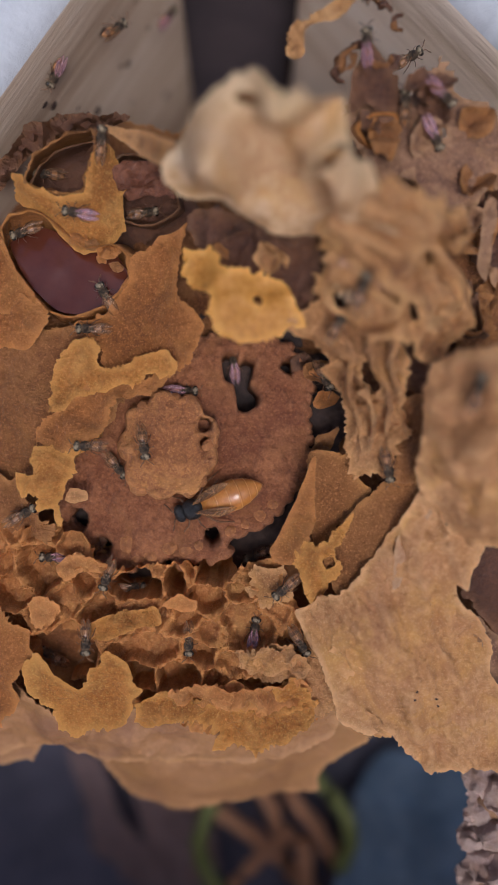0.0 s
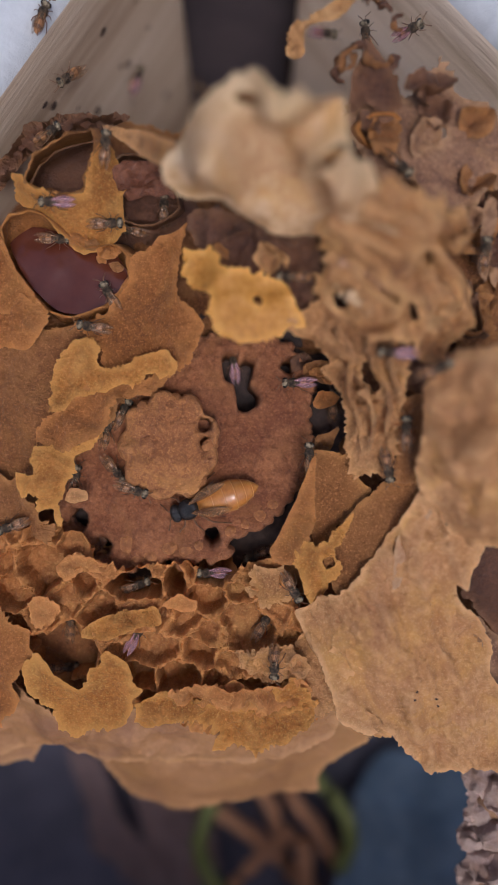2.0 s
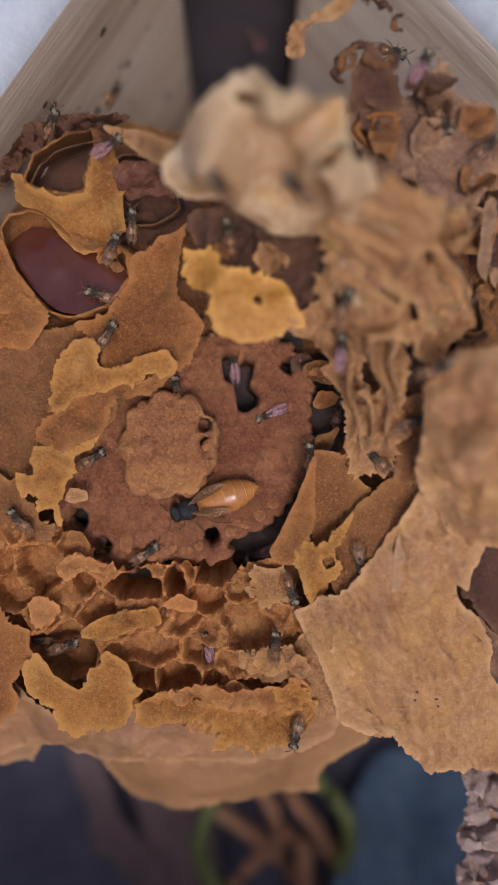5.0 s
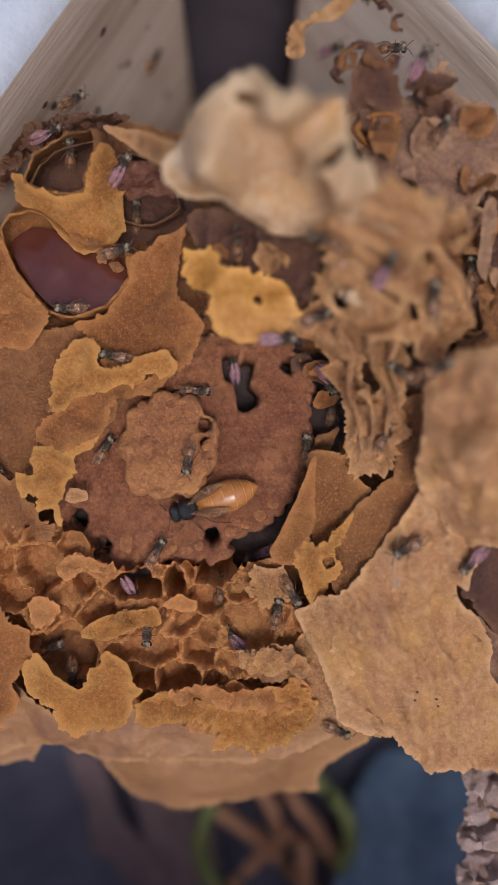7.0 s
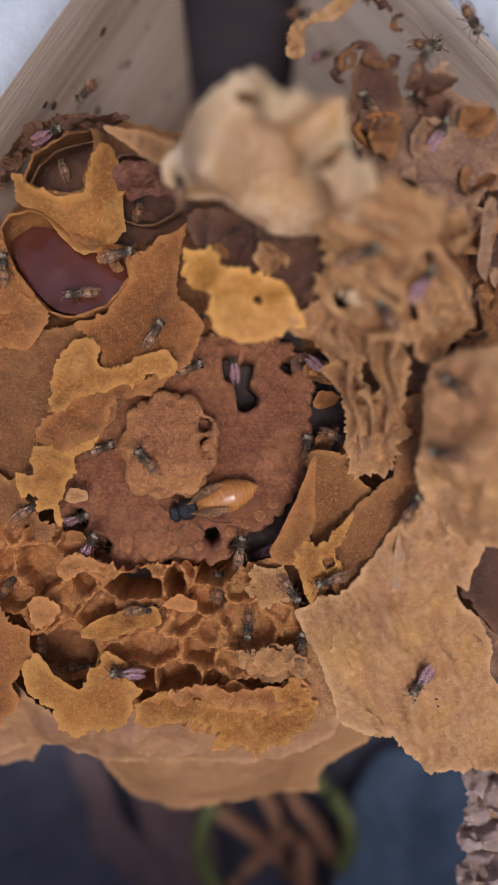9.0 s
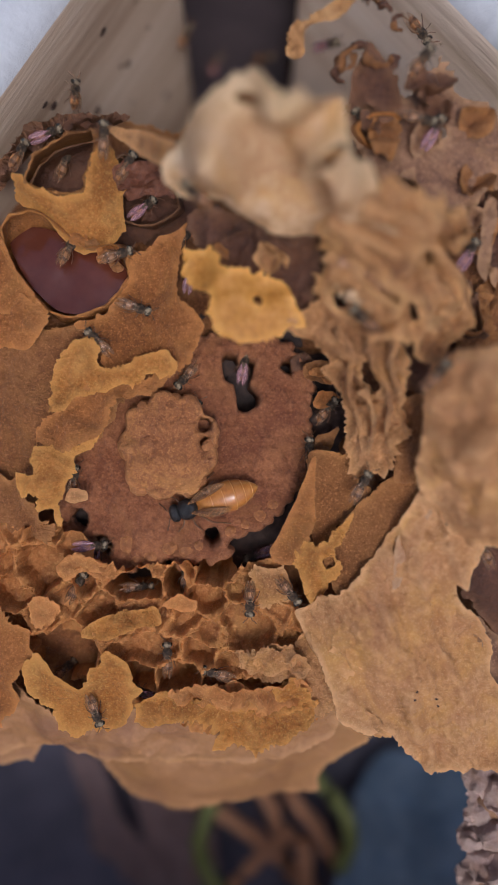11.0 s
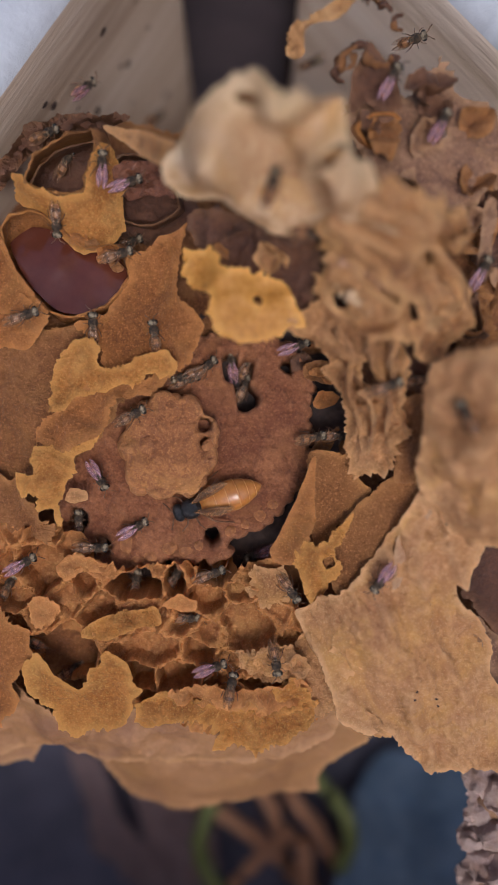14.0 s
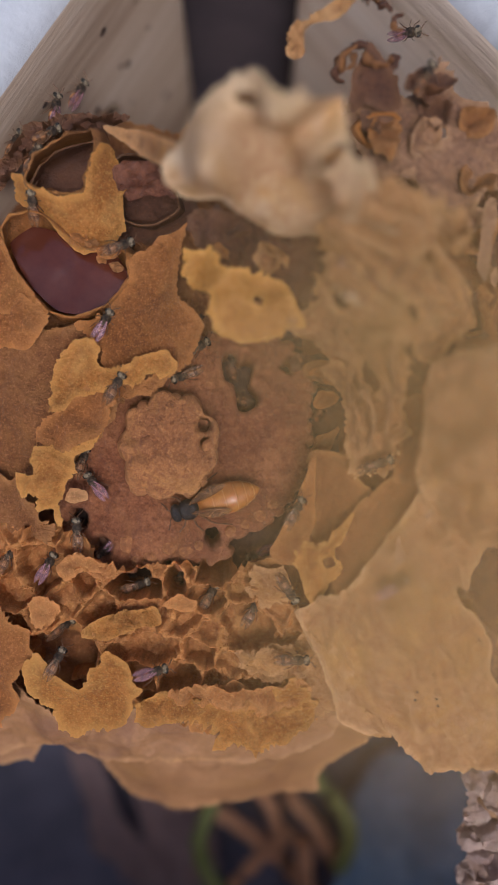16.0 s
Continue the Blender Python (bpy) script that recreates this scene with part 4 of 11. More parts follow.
sheet("rim_flap", [(-24.4, -23.2, -5.3), (-23.8, -22.3, -4.9), (-22.4, -21.9, -4.6), (-20.7, -23.7, -5.1), (-17.9, -24.9, -5.4), (-16.5, -23.3, -4.8), (-15, -21.5, -4.1), (-12.9, -22.7, -4.5), (-12, -24.6, -5.3), (-11.1, -25.6, -6), (-12.1, -26.6, -6.7), (-13.2, -28.8, -7.9), (-17.6, -30.2, -8.8), (-19.5, -30, -8.7), (-21.8, -26.9, -7.2), (-24.1, -24.6, -5.9)], GOLD, cells, "golden bowl-shaped torn wax rim", inner=[(-18.8, -27.1, -7.9), (-15.5, -24.4, -5.6), (-22.1, -24.4, -5.9), (-15.1, -27.1, -7.5)], rough=0.25, seed=45, jag=0.4, thick=0.3, stiff=0.005)
sheet("rim_flap", [(-12.5, -26.4, -6.6), (-9.3, -25.7, -6.3), (-5.7, -26.2, -6.5), (-1.6, -26.8, -6.8), (2.2, -26.5, -6.7), (5.6, -25.8, -6.5), (7.3, -26.8, -7.0), (6.5, -29.1, -8.0), (3.9, -30.9, -8.9), (0.5, -31.6, -9.3), (-3.0, -31.1, -9.0), (-4.2, -29.2, -8.0), (-7.9, -28.5, -7.8), (-11.8, -28.9, -8.0)], GOLD, cells, "golden curled wax rim", rough=0.8, lump=2.2, ridges=0.6, seed=48, jag=0.7, curl=0.7)
sheet("rim_flap", [(-8.4, -25.4, -5.7), (-4.5, -24.6, -5.4), (0.4, -25.4, -5.8), (5.0, -24.1, -5.2), (6.8, -25.6, -6.0), (3.4, -27.2, -6.8), (-1.3, -27.5, -7.0), (-5.7, -27.0, -6.8), (-7.8, -26.8, -6.7)], CELLWAX, cells, "ragged inner layer of the rim", rough=0.8, lump=1.6, ridges=0.7, seed=53, jag=0.6, curl=0.8)
sheet("rim_flap", [(-1.2, -21.8, -4.6), (1.7, -20.7, -4.1), (5.3, -21.3, -4.2), (6.6, -23.3, -5.0), (4.7, -24.4, -5.6), (0.8, -24.1, -5.6)], TAN, cells, "ragged tan layer of torn cells", rough=0.8, lump=1.2, ridges=0.8, seed=54, jag=0.8, curl=0.8)
sheet("rim_base", [(-28.6, -21.3, -6.5), (-24.5, -25.1, -8.0), (-20.4, -28.7, -9.6), (-15.5, -27.9, -9.4), (-8.7, -27.2, -9.0), (-1.3, -28.7, -9.8), (6.1, -27.2, -9.0), (9.1, -26.3, -8.6), (9.5, -30.5, -13.0), (2.5, -33.6, -16.0), (-7.2, -33.6, -16.0), (-15.7, -33.6, -16.0), (-24.8, -32.0, -15.5), (-30.8, -32.7, -16.0)], SKIRT, cells, "dull tan wax under the rim", rough=0.6, lump=3.5, ridges=0.4, seed=57, jag=0.3, thick=0.6)
sheet("rim_flap", [(-28.6, -16.1, -3.3), (-26.1, -17, -3.3), (-24.1, -19, -3.8), (-22.7, -21.8, -5), (-24.5, -24.1, -5.8), (-24.8, -27.7, -7.6), (-29.3, -29.5, -8.9)], AMBER, cells, "amber curled wax rim", rough=0.4, seed=49, jag=0.5)
sheet("rim_flap", [(0.2, -13.1, -2.9), (3.5, -12.6, -2.6), (4.7, -14.9, -3.4), (3.5, -16.9, -4.1), (0.5, -16.3, -4.2)], TAN, cells, "tan flat wax cap", rough=0.2, seed=50, jag=0.55)
sheet("rim_flap", [(4.2, -21.8, -5.9), (6.2, -19.5, -4.6), (8.9, -23, -5.1), (10.1, -27, -6.8), (7.2, -28.3, -8), (5.1, -25.9, -6.9)], TAN, cells, "tan crumpled wax", rough=0.7, seed=51, jag=0.5)

# ---- folded sheets on the far side of the brood ----
LEAFWAX = surface("leaf_wax", (0.24, 0.088, 0.024), (0.38, 0.150, 0.042), (0.52, 0.222, 0.066), 3.0, 0.42, 1.0, fine=0.15, through=0.15, speck=0.4, crease=0.25, edge_glow=0.6)
fold = thing("folded_wax_sheet", "large folded tan and amber wax sheets torn from the nest", "wax sheet")
sheet("leaf", [(6.3, -1.8, 1.1), (7, -1.3, 1.2), (9.9, -1.6, 1.6), (11.6, -4.3, 1.1), (12.6, -5.4, 0.6), (10, -8.3, -1.2), (6.9, -11.1, -3), (6.2, -6.9, -0.8)], LEAFWAX, fold, "dull brown wax leaf", rough=0.2, seed=61, jag=0.25, thick=0.2)
sheet("leaf", [(2.2, -11, -1.9), (3.5, -9, -0.6), (5, -6.1, 1), (6.4, -2.7, 2.4), (6.9, -2.3, 2.5), (6.8, -5.6, 1.5), (6.7, -9, 0.4), (6.1, -10.6, -0.2), (4.8, -12.7, -1.7), (3.4, -12.7, -2.2), (2.6, -12.2, -2.2)], AMBER, fold, "golden amber wax leaf with a straight fold", rough=0.35, lump=2.2, ridges=0.3, seed=62, jag=0.3, thick=0.2)
sheet("leaf_lip", [(4.4, -12.6, -1.5), (6.1, -10.3, 0), (7, -10.7, 0.1), (9.1, -9.8, 0.7), (10.6, -7.8, 1.6), (10.2, -9, 1), (8.9, -11.3, -0.1), (8.3, -12, -0.5), (9.3, -12.9, -1), (9.5, -14, -1.5), (8.4, -14.7, -1.9), (7.7, -16.1, -2.5), (6.5, -16.5, -2.7), (5.7, -14.7, -2.2)], GOLD, fold, "golden crumpled lip of the leaf", rough=0.5, lump=1.6, ridges=0.45, seed=162, jag=0.45, thick=0.2, holes=[[(7.6, -12.4, -0.6), (8.2, -12, -0.5), (8.7, -12.6, -0.8), (8.1, -13.2, -1.1)]])
sheet("leaf", [(7.9, -12.1, -2), (9.9, -8.5, -0.2), (12.7, -5.6, 1.6), (14.9, -4.1, 2.6), (16.9, -4.3, 2.7), (18.6, -6.6, 3.3), (15.6, -10.6, 1.6), (12.4, -14.2, -0.2), (9.4, -16.2, -1.7)], LEAFWAX, fold, "smooth brown rolled wax leaf", rough=0.15, seed=63, jag=0.25, thick=0.25)
sheet("leaf", [(4.8, -17.6, -2.8), (6.4, -16.6, -2.6), (8.7, -15.6, -1.6), (11.5, -13.5, -0.1), (14.2, -10, 1.9), (17.1, -6.1, 3.7), (20, -7.8, 4.1), (23.1, -11, 2.2), (22.7, -13.5, 0.9), (22, -15.3, 0), (21, -14.9, 0.1), (21.3, -16.2, -0.6), (23.7, -18.4, -1.8), (24.9, -21.2, -3.2), (25.2, -24.1, -4.4), (29.6, -27.6, -6.4), (30, -33.5, -9), (26.4, -33.2, -8.9), (21.6, -34, -9.1), (19.2, -33.6, -9), (17.6, -32.2, -8.4), (15.5, -30.5, -7.5), (14.2, -29.4, -6.8), (12.4, -29.9, -7.2), (9.4, -28, -6.5), (8.2, -24.1, -5), (6.1, -20.1, -3.7)],
      SHEETWAX, fold, "broad tan wax sheet with a ragged edge", rough=1.0, lump=4.2, seed=64, jag=0.32, thick=0.45, inner=[(11.5, -18.5, -1.6), (16, -15.7, -0.5), (14.5, -22.9, -3.2), (19.7, -21.2, -3), (21.2, -28.7, -6.2), (12.9, -26.4, -5.4), (9.3, -20.1, -2.7)], ridges=1.4, step=0.36, fine=0.2, run=(0.4, -0.85, -0.33))
sheet("peeled_layer", [(8.2, -16.6, -2.2), (10.3, -16.3, -1.8), (11.1, -19.3, -2.2), (13.3, -20.9, -2.5), (14.6, -20.6, -2.4), (14.3, -21.6, -2.8), (12.7, -22.9, -3.5), (9.4, -24.3, -4.8), (8.3, -23.2, -4.6), (8.9, -20.2, -3.1)], SHEETWAX, fold, "pale golden peeling layer of the sheet", rough=0.4, lump=2.0, seed=66, jag=0.6, thick=0.12, ridges=0.5, curl=0.6)
sheet("peeled_layer", [(9.1, -27.3, -6.1), (10.7, -26.3, -5.4), (12.9, -27.6, -5.5), (14.8, -29.1, -6.4), (14.8, -30.1, -7.1), (11.9, -30, -7.3)], TAN, fold, "ragged lower layer of the sheet", rough=0.4, lump=1.6, seed=67, jag=0.6, thick=0.12, ridges=0.5, curl=0.6)
sheet("peeled_layer", [(14.7, -10.8, 1.8), (16.8, -7.6, 3.3), (18.1, -7.9, 3.3), (16.7, -10.8, 1.8), (15.5, -14.6, 0.2), (14.6, -15.2, -0.1)], BLUSH, fold, "rosy strip of the sheet", rough=0.4, lump=1.6, seed=69, jag=0.5, thick=0.2, ridges=0.5)
speck = [(17.2, -25.5, -3.6), (17, -26.3, -3.9), (19.2, -26.2, -4), (19.4, -26.9, -4.3), (14.6, -20.9, -1.5), (19.4, -9.4, 3.7)]
for k, p in enumerate(speck):
    sheet("resin_speck", [(p[0] + 0.13 * math.cos(a) * (1 + 0.5 * math.sin(2 * a + k)), p[1] + 0.11 * math.sin(a), p[2] + 0.2) for a in np.linspace(0, 6.28, 8)[:-1]], WAXDIRT, fold, "dark resin speck", curl=0, jag=0.1, rough=0.05, step=0.12, seed=300 + k)
sheet("torn_edge", [(23.1, -18.4, -2.9), (24.9, -17.8, -3.7), (26.5, -20.1, -5.4), (30.4, -23, -7.2), (30.4, -31.9, -9.6), (26.2, -25.3, -6.3), (24.1, -21.3, -4.1)], ROSE, fold, "crumbling rose-brown edge", rough=0.9, seed=65, jag=0.8)

# ---- the raised crust over the far side ----
YELLOW = surface("yellow_wax", (0.46, 0.18, 0.028), (0.63, 0.275, 0.04), (0.74, 0.37, 0.08), 4.0, 0.4, 0.4, through=0.3, edge_glow=0.4)
crust = thing("wax_crust", "pale crumpled wax crust bulging over the nest", "wax crust")
sheet("crest", [(-7.7, 19.8, 19.8), (-5.6, 20.9, 22.2), (-4.5, 22.1, 24.6), (-2.1, 22.8, 26.8), (0.6, 23.1, 27.9), (4.6, 22.8, 27.8), (7.1, 21.8, 26.5), (7.9, 18.9, 25.2), (9.8, 17.2, 24.3), (11, 16.1, 22.4), (10.6, 15, 20.6), (7.9, 14.5, 18.4), (5.3, 15, 16.4), (2, 15.4, 16.5), (-0.1, 16.6, 16.9), (-2.3, 17.8, 18.2), (-4.7, 18.2, 17.3), (-6.4, 18.6, 17.4)],
      PALE, crust, inner=[(1.2, 20.5, 29.0), (4.2, 20.0, 29.6), (6.4, 18.8, 28.6), (2.9, 17.7, 30.0), (-0.5, 19.9, 24.5), (2.8, 19.4, 23.8), (5.4, 18.4, 25.0), (1.4, 18.1, 21.8), (0.4, 17.0, 20.3), (-5.0, 18.0, 23.2), (-3.2, 15.9, 25.0), (-2.1, 17.6, 25.5), (4.3, 13.7, 26.4), (7.9, 14.0, 25.5), (5.8, 17.7, 23.4), (2.9, 15.7, 19.0), (-1.0, 16.0, 19.0), (6.9, 13.6, 23.0)],
      holes=[[(-1.6, 20.4, 27.2), (-0.7, 20.9, 27.3), (0.8, 21, 27.4), (1.7, 20.4, 27.2), (1.1, 19.7, 27), (-0.7, 19.7, 27)], [(4.7, 16, 25.5), (5.5, 16.3, 25.9), (6.9, 15.7, 26.5), (7.1, 15.2, 26.3), (6.2, 15.1, 25.8), (5, 15.5, 25.4)]], rough=0.4, lump=4, seed=71, jag=0.2, thick=1.2, step=0.45, ridges=0.3, stiff=0.004, fine=0.06, curl=0.3)
# brown backing behind the slit, standing for the shade inside it
sheet("crest_lining", [(-1.9, 24.2, 24.1), (1.8, 24.2, 24.1), (2.4, 23, 22.7), (-0.5, 22.3, 22.5), (-2, 23, 22.7)], BROWN, crust, "brown sheet put in for the shade of a hollow in the crust", rough=0.3, seed=171)
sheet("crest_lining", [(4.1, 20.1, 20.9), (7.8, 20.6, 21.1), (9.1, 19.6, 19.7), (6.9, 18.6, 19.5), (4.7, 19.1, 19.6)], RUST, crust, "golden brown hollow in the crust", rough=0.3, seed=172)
sheet("tip", [(-14.5, 29.9, 12.1), (-11.2, 28.2, 13.8), (-7.2, 23.5, 18.7), (-5.5, 20.8, 20.1), (-7.2, 20.8, 18), (-10.5, 25.2, 14), (-12.8, 28.1, 12.2)], TAN, crust, "pointed tan wax tip", rough=0.3, seed=72, jag=0.25)
sheet("rugged_wax", [(5.9, 14.8, 18.5), (8.5, 15.5, 21.7), (11.1, 15.8, 22.9), (15.4, 16.5, 21), (18.9, 16.4, 16.8), (18.1, 15.4, 15.5), (20, 12.3, 12.6), (20.5, 9.6, 10.9), (19.7, 7.6, 10.3), (18.1, 5.5, 9.7), (16, 5.6, 10.8), (13.7, 6.4, 13.1), (10.7, 7, 14.3), (8.2, 8.4, 13.6), (6.2, 10.4, 14.2), (6.9, 13.4, 16)],
      RUST, crust, "rugged rust-brown wax lump", rough=1.2, lump=4.0, seed=73, run=(0.62, -0.74, -0.26), jag=0.6, thick=1.0, ridges=2.5, step=0.4, inner=[(11.5, 11.8, 19.7), (15.1, 10.5, 16.3)], holes=[[(9.6, 11.9, 16.7), (10.8, 11.4, 16.5), (12.7, 10.2, 15.2), (12.2, 9.7, 15), (10.3, 10.2, 16.2)], [(13.8, 13.6, 18.1), (15.2, 13.6, 17.6), (15.7, 12.4, 16.8), (14.4, 12.4, 17.3)], [(7.9, 13.3, 18.1), (9.8, 12.6, 18.4), (10.8, 11.9, 18.2), (9.1, 12.1, 17.7)], [(7.7, 10.2, 14.6), (8.9, 10.2, 15.2), (9, 8.7, 14.8), (8.1, 8.8, 14.3)], [(13.2, 8.9, 14.8), (14.4, 9.4, 15), (15.3, 8.4, 13.6), (14, 7.7, 14)]])
sheet("rugged_wax", [(4.3, 9.6, 10.9), (6.4, 11.3, 12.3), (9.4, 8.8, 12.7), (13.1, 7.5, 12.4), (14.7, 5.5, 9.7), (15.5, 3, 7), (15.3, -0.5, 5), (14.2, -3.6, 3.2), (11.5, -4.2, 2), (10.7, -1.7, 2.7), (9.7, 1.7, 3.6), (8.8, 5.8, 5.7), (7.3, 7.6, 7.2)],
      TAN, crust, "hanging tan wax curtain", rough=1.3, lump=3.0, seed=74, run=(0.1, -0.95, -0.3), jag=0.6, thick=0.6, ridges=1.3, fine=0.15, step=0.35, inner=[(12.2, 3, 7), (10.7, 6.3, 10.5)],
      holes=[[(10.9, 6.4, 9.2), (12.4, 5.7, 9.0), (12.9, 3.8, 8.0), (12.1, 2.8, 7.4), (11.2, 4.0, 8.0)]])
for k, (line, r, mat) in enumerate((
        ([(8.3, 8.3, 11.6), (9.7, 5.8, 10.4), (9.6, 3.1, 8.4), (11.1, -0.2, 6.0)], 0.5, TAN), ([(11.3, 6.8, 12.0), (11.9, 4.7, 10.2), (13.5, 2.5, 8.4), (13.5, -0.8, 6.0)], 0.45, TAN),
        ([(13.6, 7.0, 12.2), (13.6, 4.7, 10.2), (14.5, 2.4, 8.6)], 0.5, RUST), ([(10.9, 3.1, 8.4), (12.2, 0.7, 6.8), (11.8, -2.3, 5.0)], 0.4, RUST))):
    tube("wax_strand", line, r, mat, crust, wob=1.3, seed=560 + k, sides=12, taper=0.35)
sheet("yellow_flap", [(-6.4, 16.4, 11.6), (-3.8, 16, 12.6), (-2.2, 13.9, 13), (0.5, 13.4, 12.9), (3.1, 12.3, 12.6), (5, 9.5, 11.9), (5.3, 8.4, 11), (3.8, 8.1, 11), (2.5, 7.1, 11.2), (-0.1, 6.7, 11.6), (-2.8, 7.1, 11.7), (-3.8, 8.2, 12), (-3.8, 10.8, 12.2), (-5.3, 12.4, 10.6), (-6.6, 14.2, 10)], YELLOW, crust, "bright golden wax flap with a hole", rough=0.5, seed=75, jag=0.35, holes=[[(0.3, 10.8, 12.2), (0.7, 11.2, 12.3), (1.4, 10.5, 12.1), (1.1, 9.8, 12), (0.5, 10.3, 12.1)]])
# this ledge is umber to carry the dark of the hollow around it
sheet("ledge", [(-6, 20.4, 10.7), (-2.3, 20.6, 11.7), (1.6, 18, 13.1), (6.4, 16.4, 13.7), (7.5, 13.8, 12), (5.4, 10.1, 9.9), (2.2, 13.7, 9.9), (-1.2, 15.3, 9.3), (-5.1, 17.2, 9.8)], UMBER, crust, "wax ledge, coloured dark for the shade of the hollow", rough=1.2, lump=4, seed=76, jag=0.6, ridges=0.6)
sheet("near_lump", [(16.3, 2.2, 10.9), (17.1, 4, 13.5), (19.3, 4.1, 15.6), (25.4, 4.3, 16.7), (27.7, -12.4, 6), (22.4, -11.1, 4.3), (21.4, -13, 0.7), (19.4, -9.9, 3.5), (17, -6.9, 5.4), (16.1, -4.5, 7.1), (16.4, -1.4, 10)], SHEETWAX, crust, "tan wax lump reaching over the nest", rough=1.5, lump=4.5, seed=77, jag=0.25, step=0.4, thick=1.5, inner=[(19.3, -3.4, 13.6), (18.4, 1, 12.7)], ridges=0.4, curl=0.3)
for k, (line, r, mat) in enumerate((
        ([(6.9, 14.4, 20.4), (10.6, 12.8, 19.5), (14.3, 11.4, 17.6), (18.9, 10.3, 13.1)], 1.0, RUST), ([(7.8, 13.5, 19.2), (10.8, 11.4, 18.1), (13, 9.5, 16), (14.9, 6.8, 12.2)], 0.8, TAN),
        ([(9.3, 14.2, 22.4), (13.3, 13.7, 20.7), (16.3, 12.9, 17.9), (19.2, 11.8, 13.5)], 1.0, RUST), ([(7, 12.9, 16.9), (10, 9.5, 16), (12.8, 7.2, 13.8)], 0.8, RUST),
        ([(11.6, 15.1, 22.7), (16.1, 14.7, 19.5), (19, 14.4, 15.2)], 0.9, TAN))):
    tube("wax_strand", line, r, mat, crust, wob=0.7, seed=500 + k, sides=12, taper=0.6)
near_end, far_end = [(9.2, 15, 22.9), (6.5, 14.2, 19.3), (6.7, 10.8, 15.5)], [(19.5, 15.2, 14.9), (20, 10.3, 12.1), (15.7, 5.2, 10.5)]
pick = random.Random(61)
for k in range(13):
    u = (k + pick.uniform(-0.3, 0.3)) / 12
    seg, v = (0, u * 2) if u < 0.5 else (1, u * 2 - 1)
    p = Vector(near_end[seg]).lerp(Vector(near_end[seg + 1]), v)
    q = Vector(far_end[seg]).lerp(Vector(far_end[seg + 1]), v)
    a, b = pick.uniform(0.0, 0.3), pick.uniform(0.65, 1.0)
    line = [tuple(p.lerp(q, a + (b - a) * s) + Vector((pick.uniform(-.5, .5), pick.uniform(-.5, .5), 1.3 * math.sin(3 * s) + 0.5 + pick.uniform(-.4, .4)))) for s in (0, 0.35, 0.7, 1)]
    tube("wax_strand", line, pick.uniform(0.45, 0.95), (RUST, BLUSH, TAN, PALE)[k % 4], crust, wob=0.6, seed=520 + k, sides=12, taper=0.5)
# umber backing sheets: shade of the crevices, put into their colour
sheet("hollow_shade", [(1.6, 18, 10), (6.5, 17.5, 11.9), (13.8, 17.5, 14), (19.4, 15.3, 10.3), (19.9, 9.1, 6.6), (14.2, 8, 6.3), (6.8, 13.5, 7.8), (2.2, 14.6, 8.1)], UMBER, crust, "dark sheet put in for the shade of a hollow under the crust", rough=0.8, seed=79, jag=0.5)
sheet("hollow_shade", [(14.4, 7.3, 8.2), (19.2, 7.1, 9.2), (20, 3.5, 7.1), (18, 2.7, 5.9), (15.2, 4.4, 6.3)], UMBER, crust, "dark sheet put in for the shade of a hollow under the crust", rough=0.6, seed=80, jag=0.5)
sheet("strand", [(14.6, 3.3, 6.1), (17.5, 2.7, 6.9), (18, 0, 5.2), (16.8, -4.7, 2.9), (15, -5.6, 1.6), (14.8, -1.9, 3.6)], BROWN, crust, "brown wax web", rough=0.8, seed=78, jag=0.5)

litter([(6.4, 14.8, 18.5), (11.1, 15.3, 22.7), (16.8, 16.2, 18.8), (18.9, 12.9, 13.8), (19.6, 7.4, 10.8), (16.1, 5, 10.1), (12.4, 6.9, 13.2), (7.7, 9.2, 14.4)], 4, 2.6, (RUST, TAN, RUST), crust, 203, 1.2, 0.5, rough=1.2)
litter([(6.4, 8.7, 11.7), (13.1, 6.8, 12.2), (15, 1.9, 6.7), (14.1, -3.1, 3.8), (10.9, -2.9, 2.8), (9.7, 2.5, 4.8)], 3, 2.0, (TAN, TAN), crust, 204, 0.4, 0.35, rough=0.5)
litter([(-5.3, 19.4, 11.4), (1.6, 17.2, 13.4), (6.8, 15.7, 14), (6.4, 10.3, 12.1), (3.2, 12.8, 11.7), (-2.3, 15.6, 10.9)], 7, 1.5, (BROWN, UMBER, RUST), crust, 207, 0.8, 0.8, rough=0.6)

# ---- resin and debris by the box wall ----
resin = thing("resin_mass", "rose-brown propolis and wax stuck to the box wall", "propolis")
sheet("resin_bank", [(9.7, 31.2, 12.5), (11.8, 32.7, 13.9), (15.7, 32.2, 13.8), (18.9, 35.2, 15.6), (21.6, 30.9, 14.5), (28.9, 26.6, 13.3), (29.7, 19.1, 9.2), (24.2, 23.4, 11.5), (21.1, 20.4, 9.6), (14.8, 22.4, 10.1), (11.4, 25.7, 11)], ROSE, resin, rough=0.9, lump=5, seed=81, jag=0.6, thick=1.2, holes=[[(16.7, 29.2, 13), (18, 29.7, 13.1), (19.1, 28.3, 12.8), (18.6, 26.8, 12.4), (17.4, 27.5, 12.6)]], inner=[(17.5, 23.3, 13.5), (14.4, 25, 12.9)])
sheet("resin_flake", [(9.5, 30.5, 13.4), (11.4, 35.8, 16.8), (13.7, 34.2, 16.4), (14.5, 31.8, 15.8), (15.2, 30.4, 14.3), (13.9, 29.8, 14.2), (11.6, 30.4, 14.3)], UMBER, resin, "dark brown resin flake", rough=0.6, seed=82, jag=0.4)
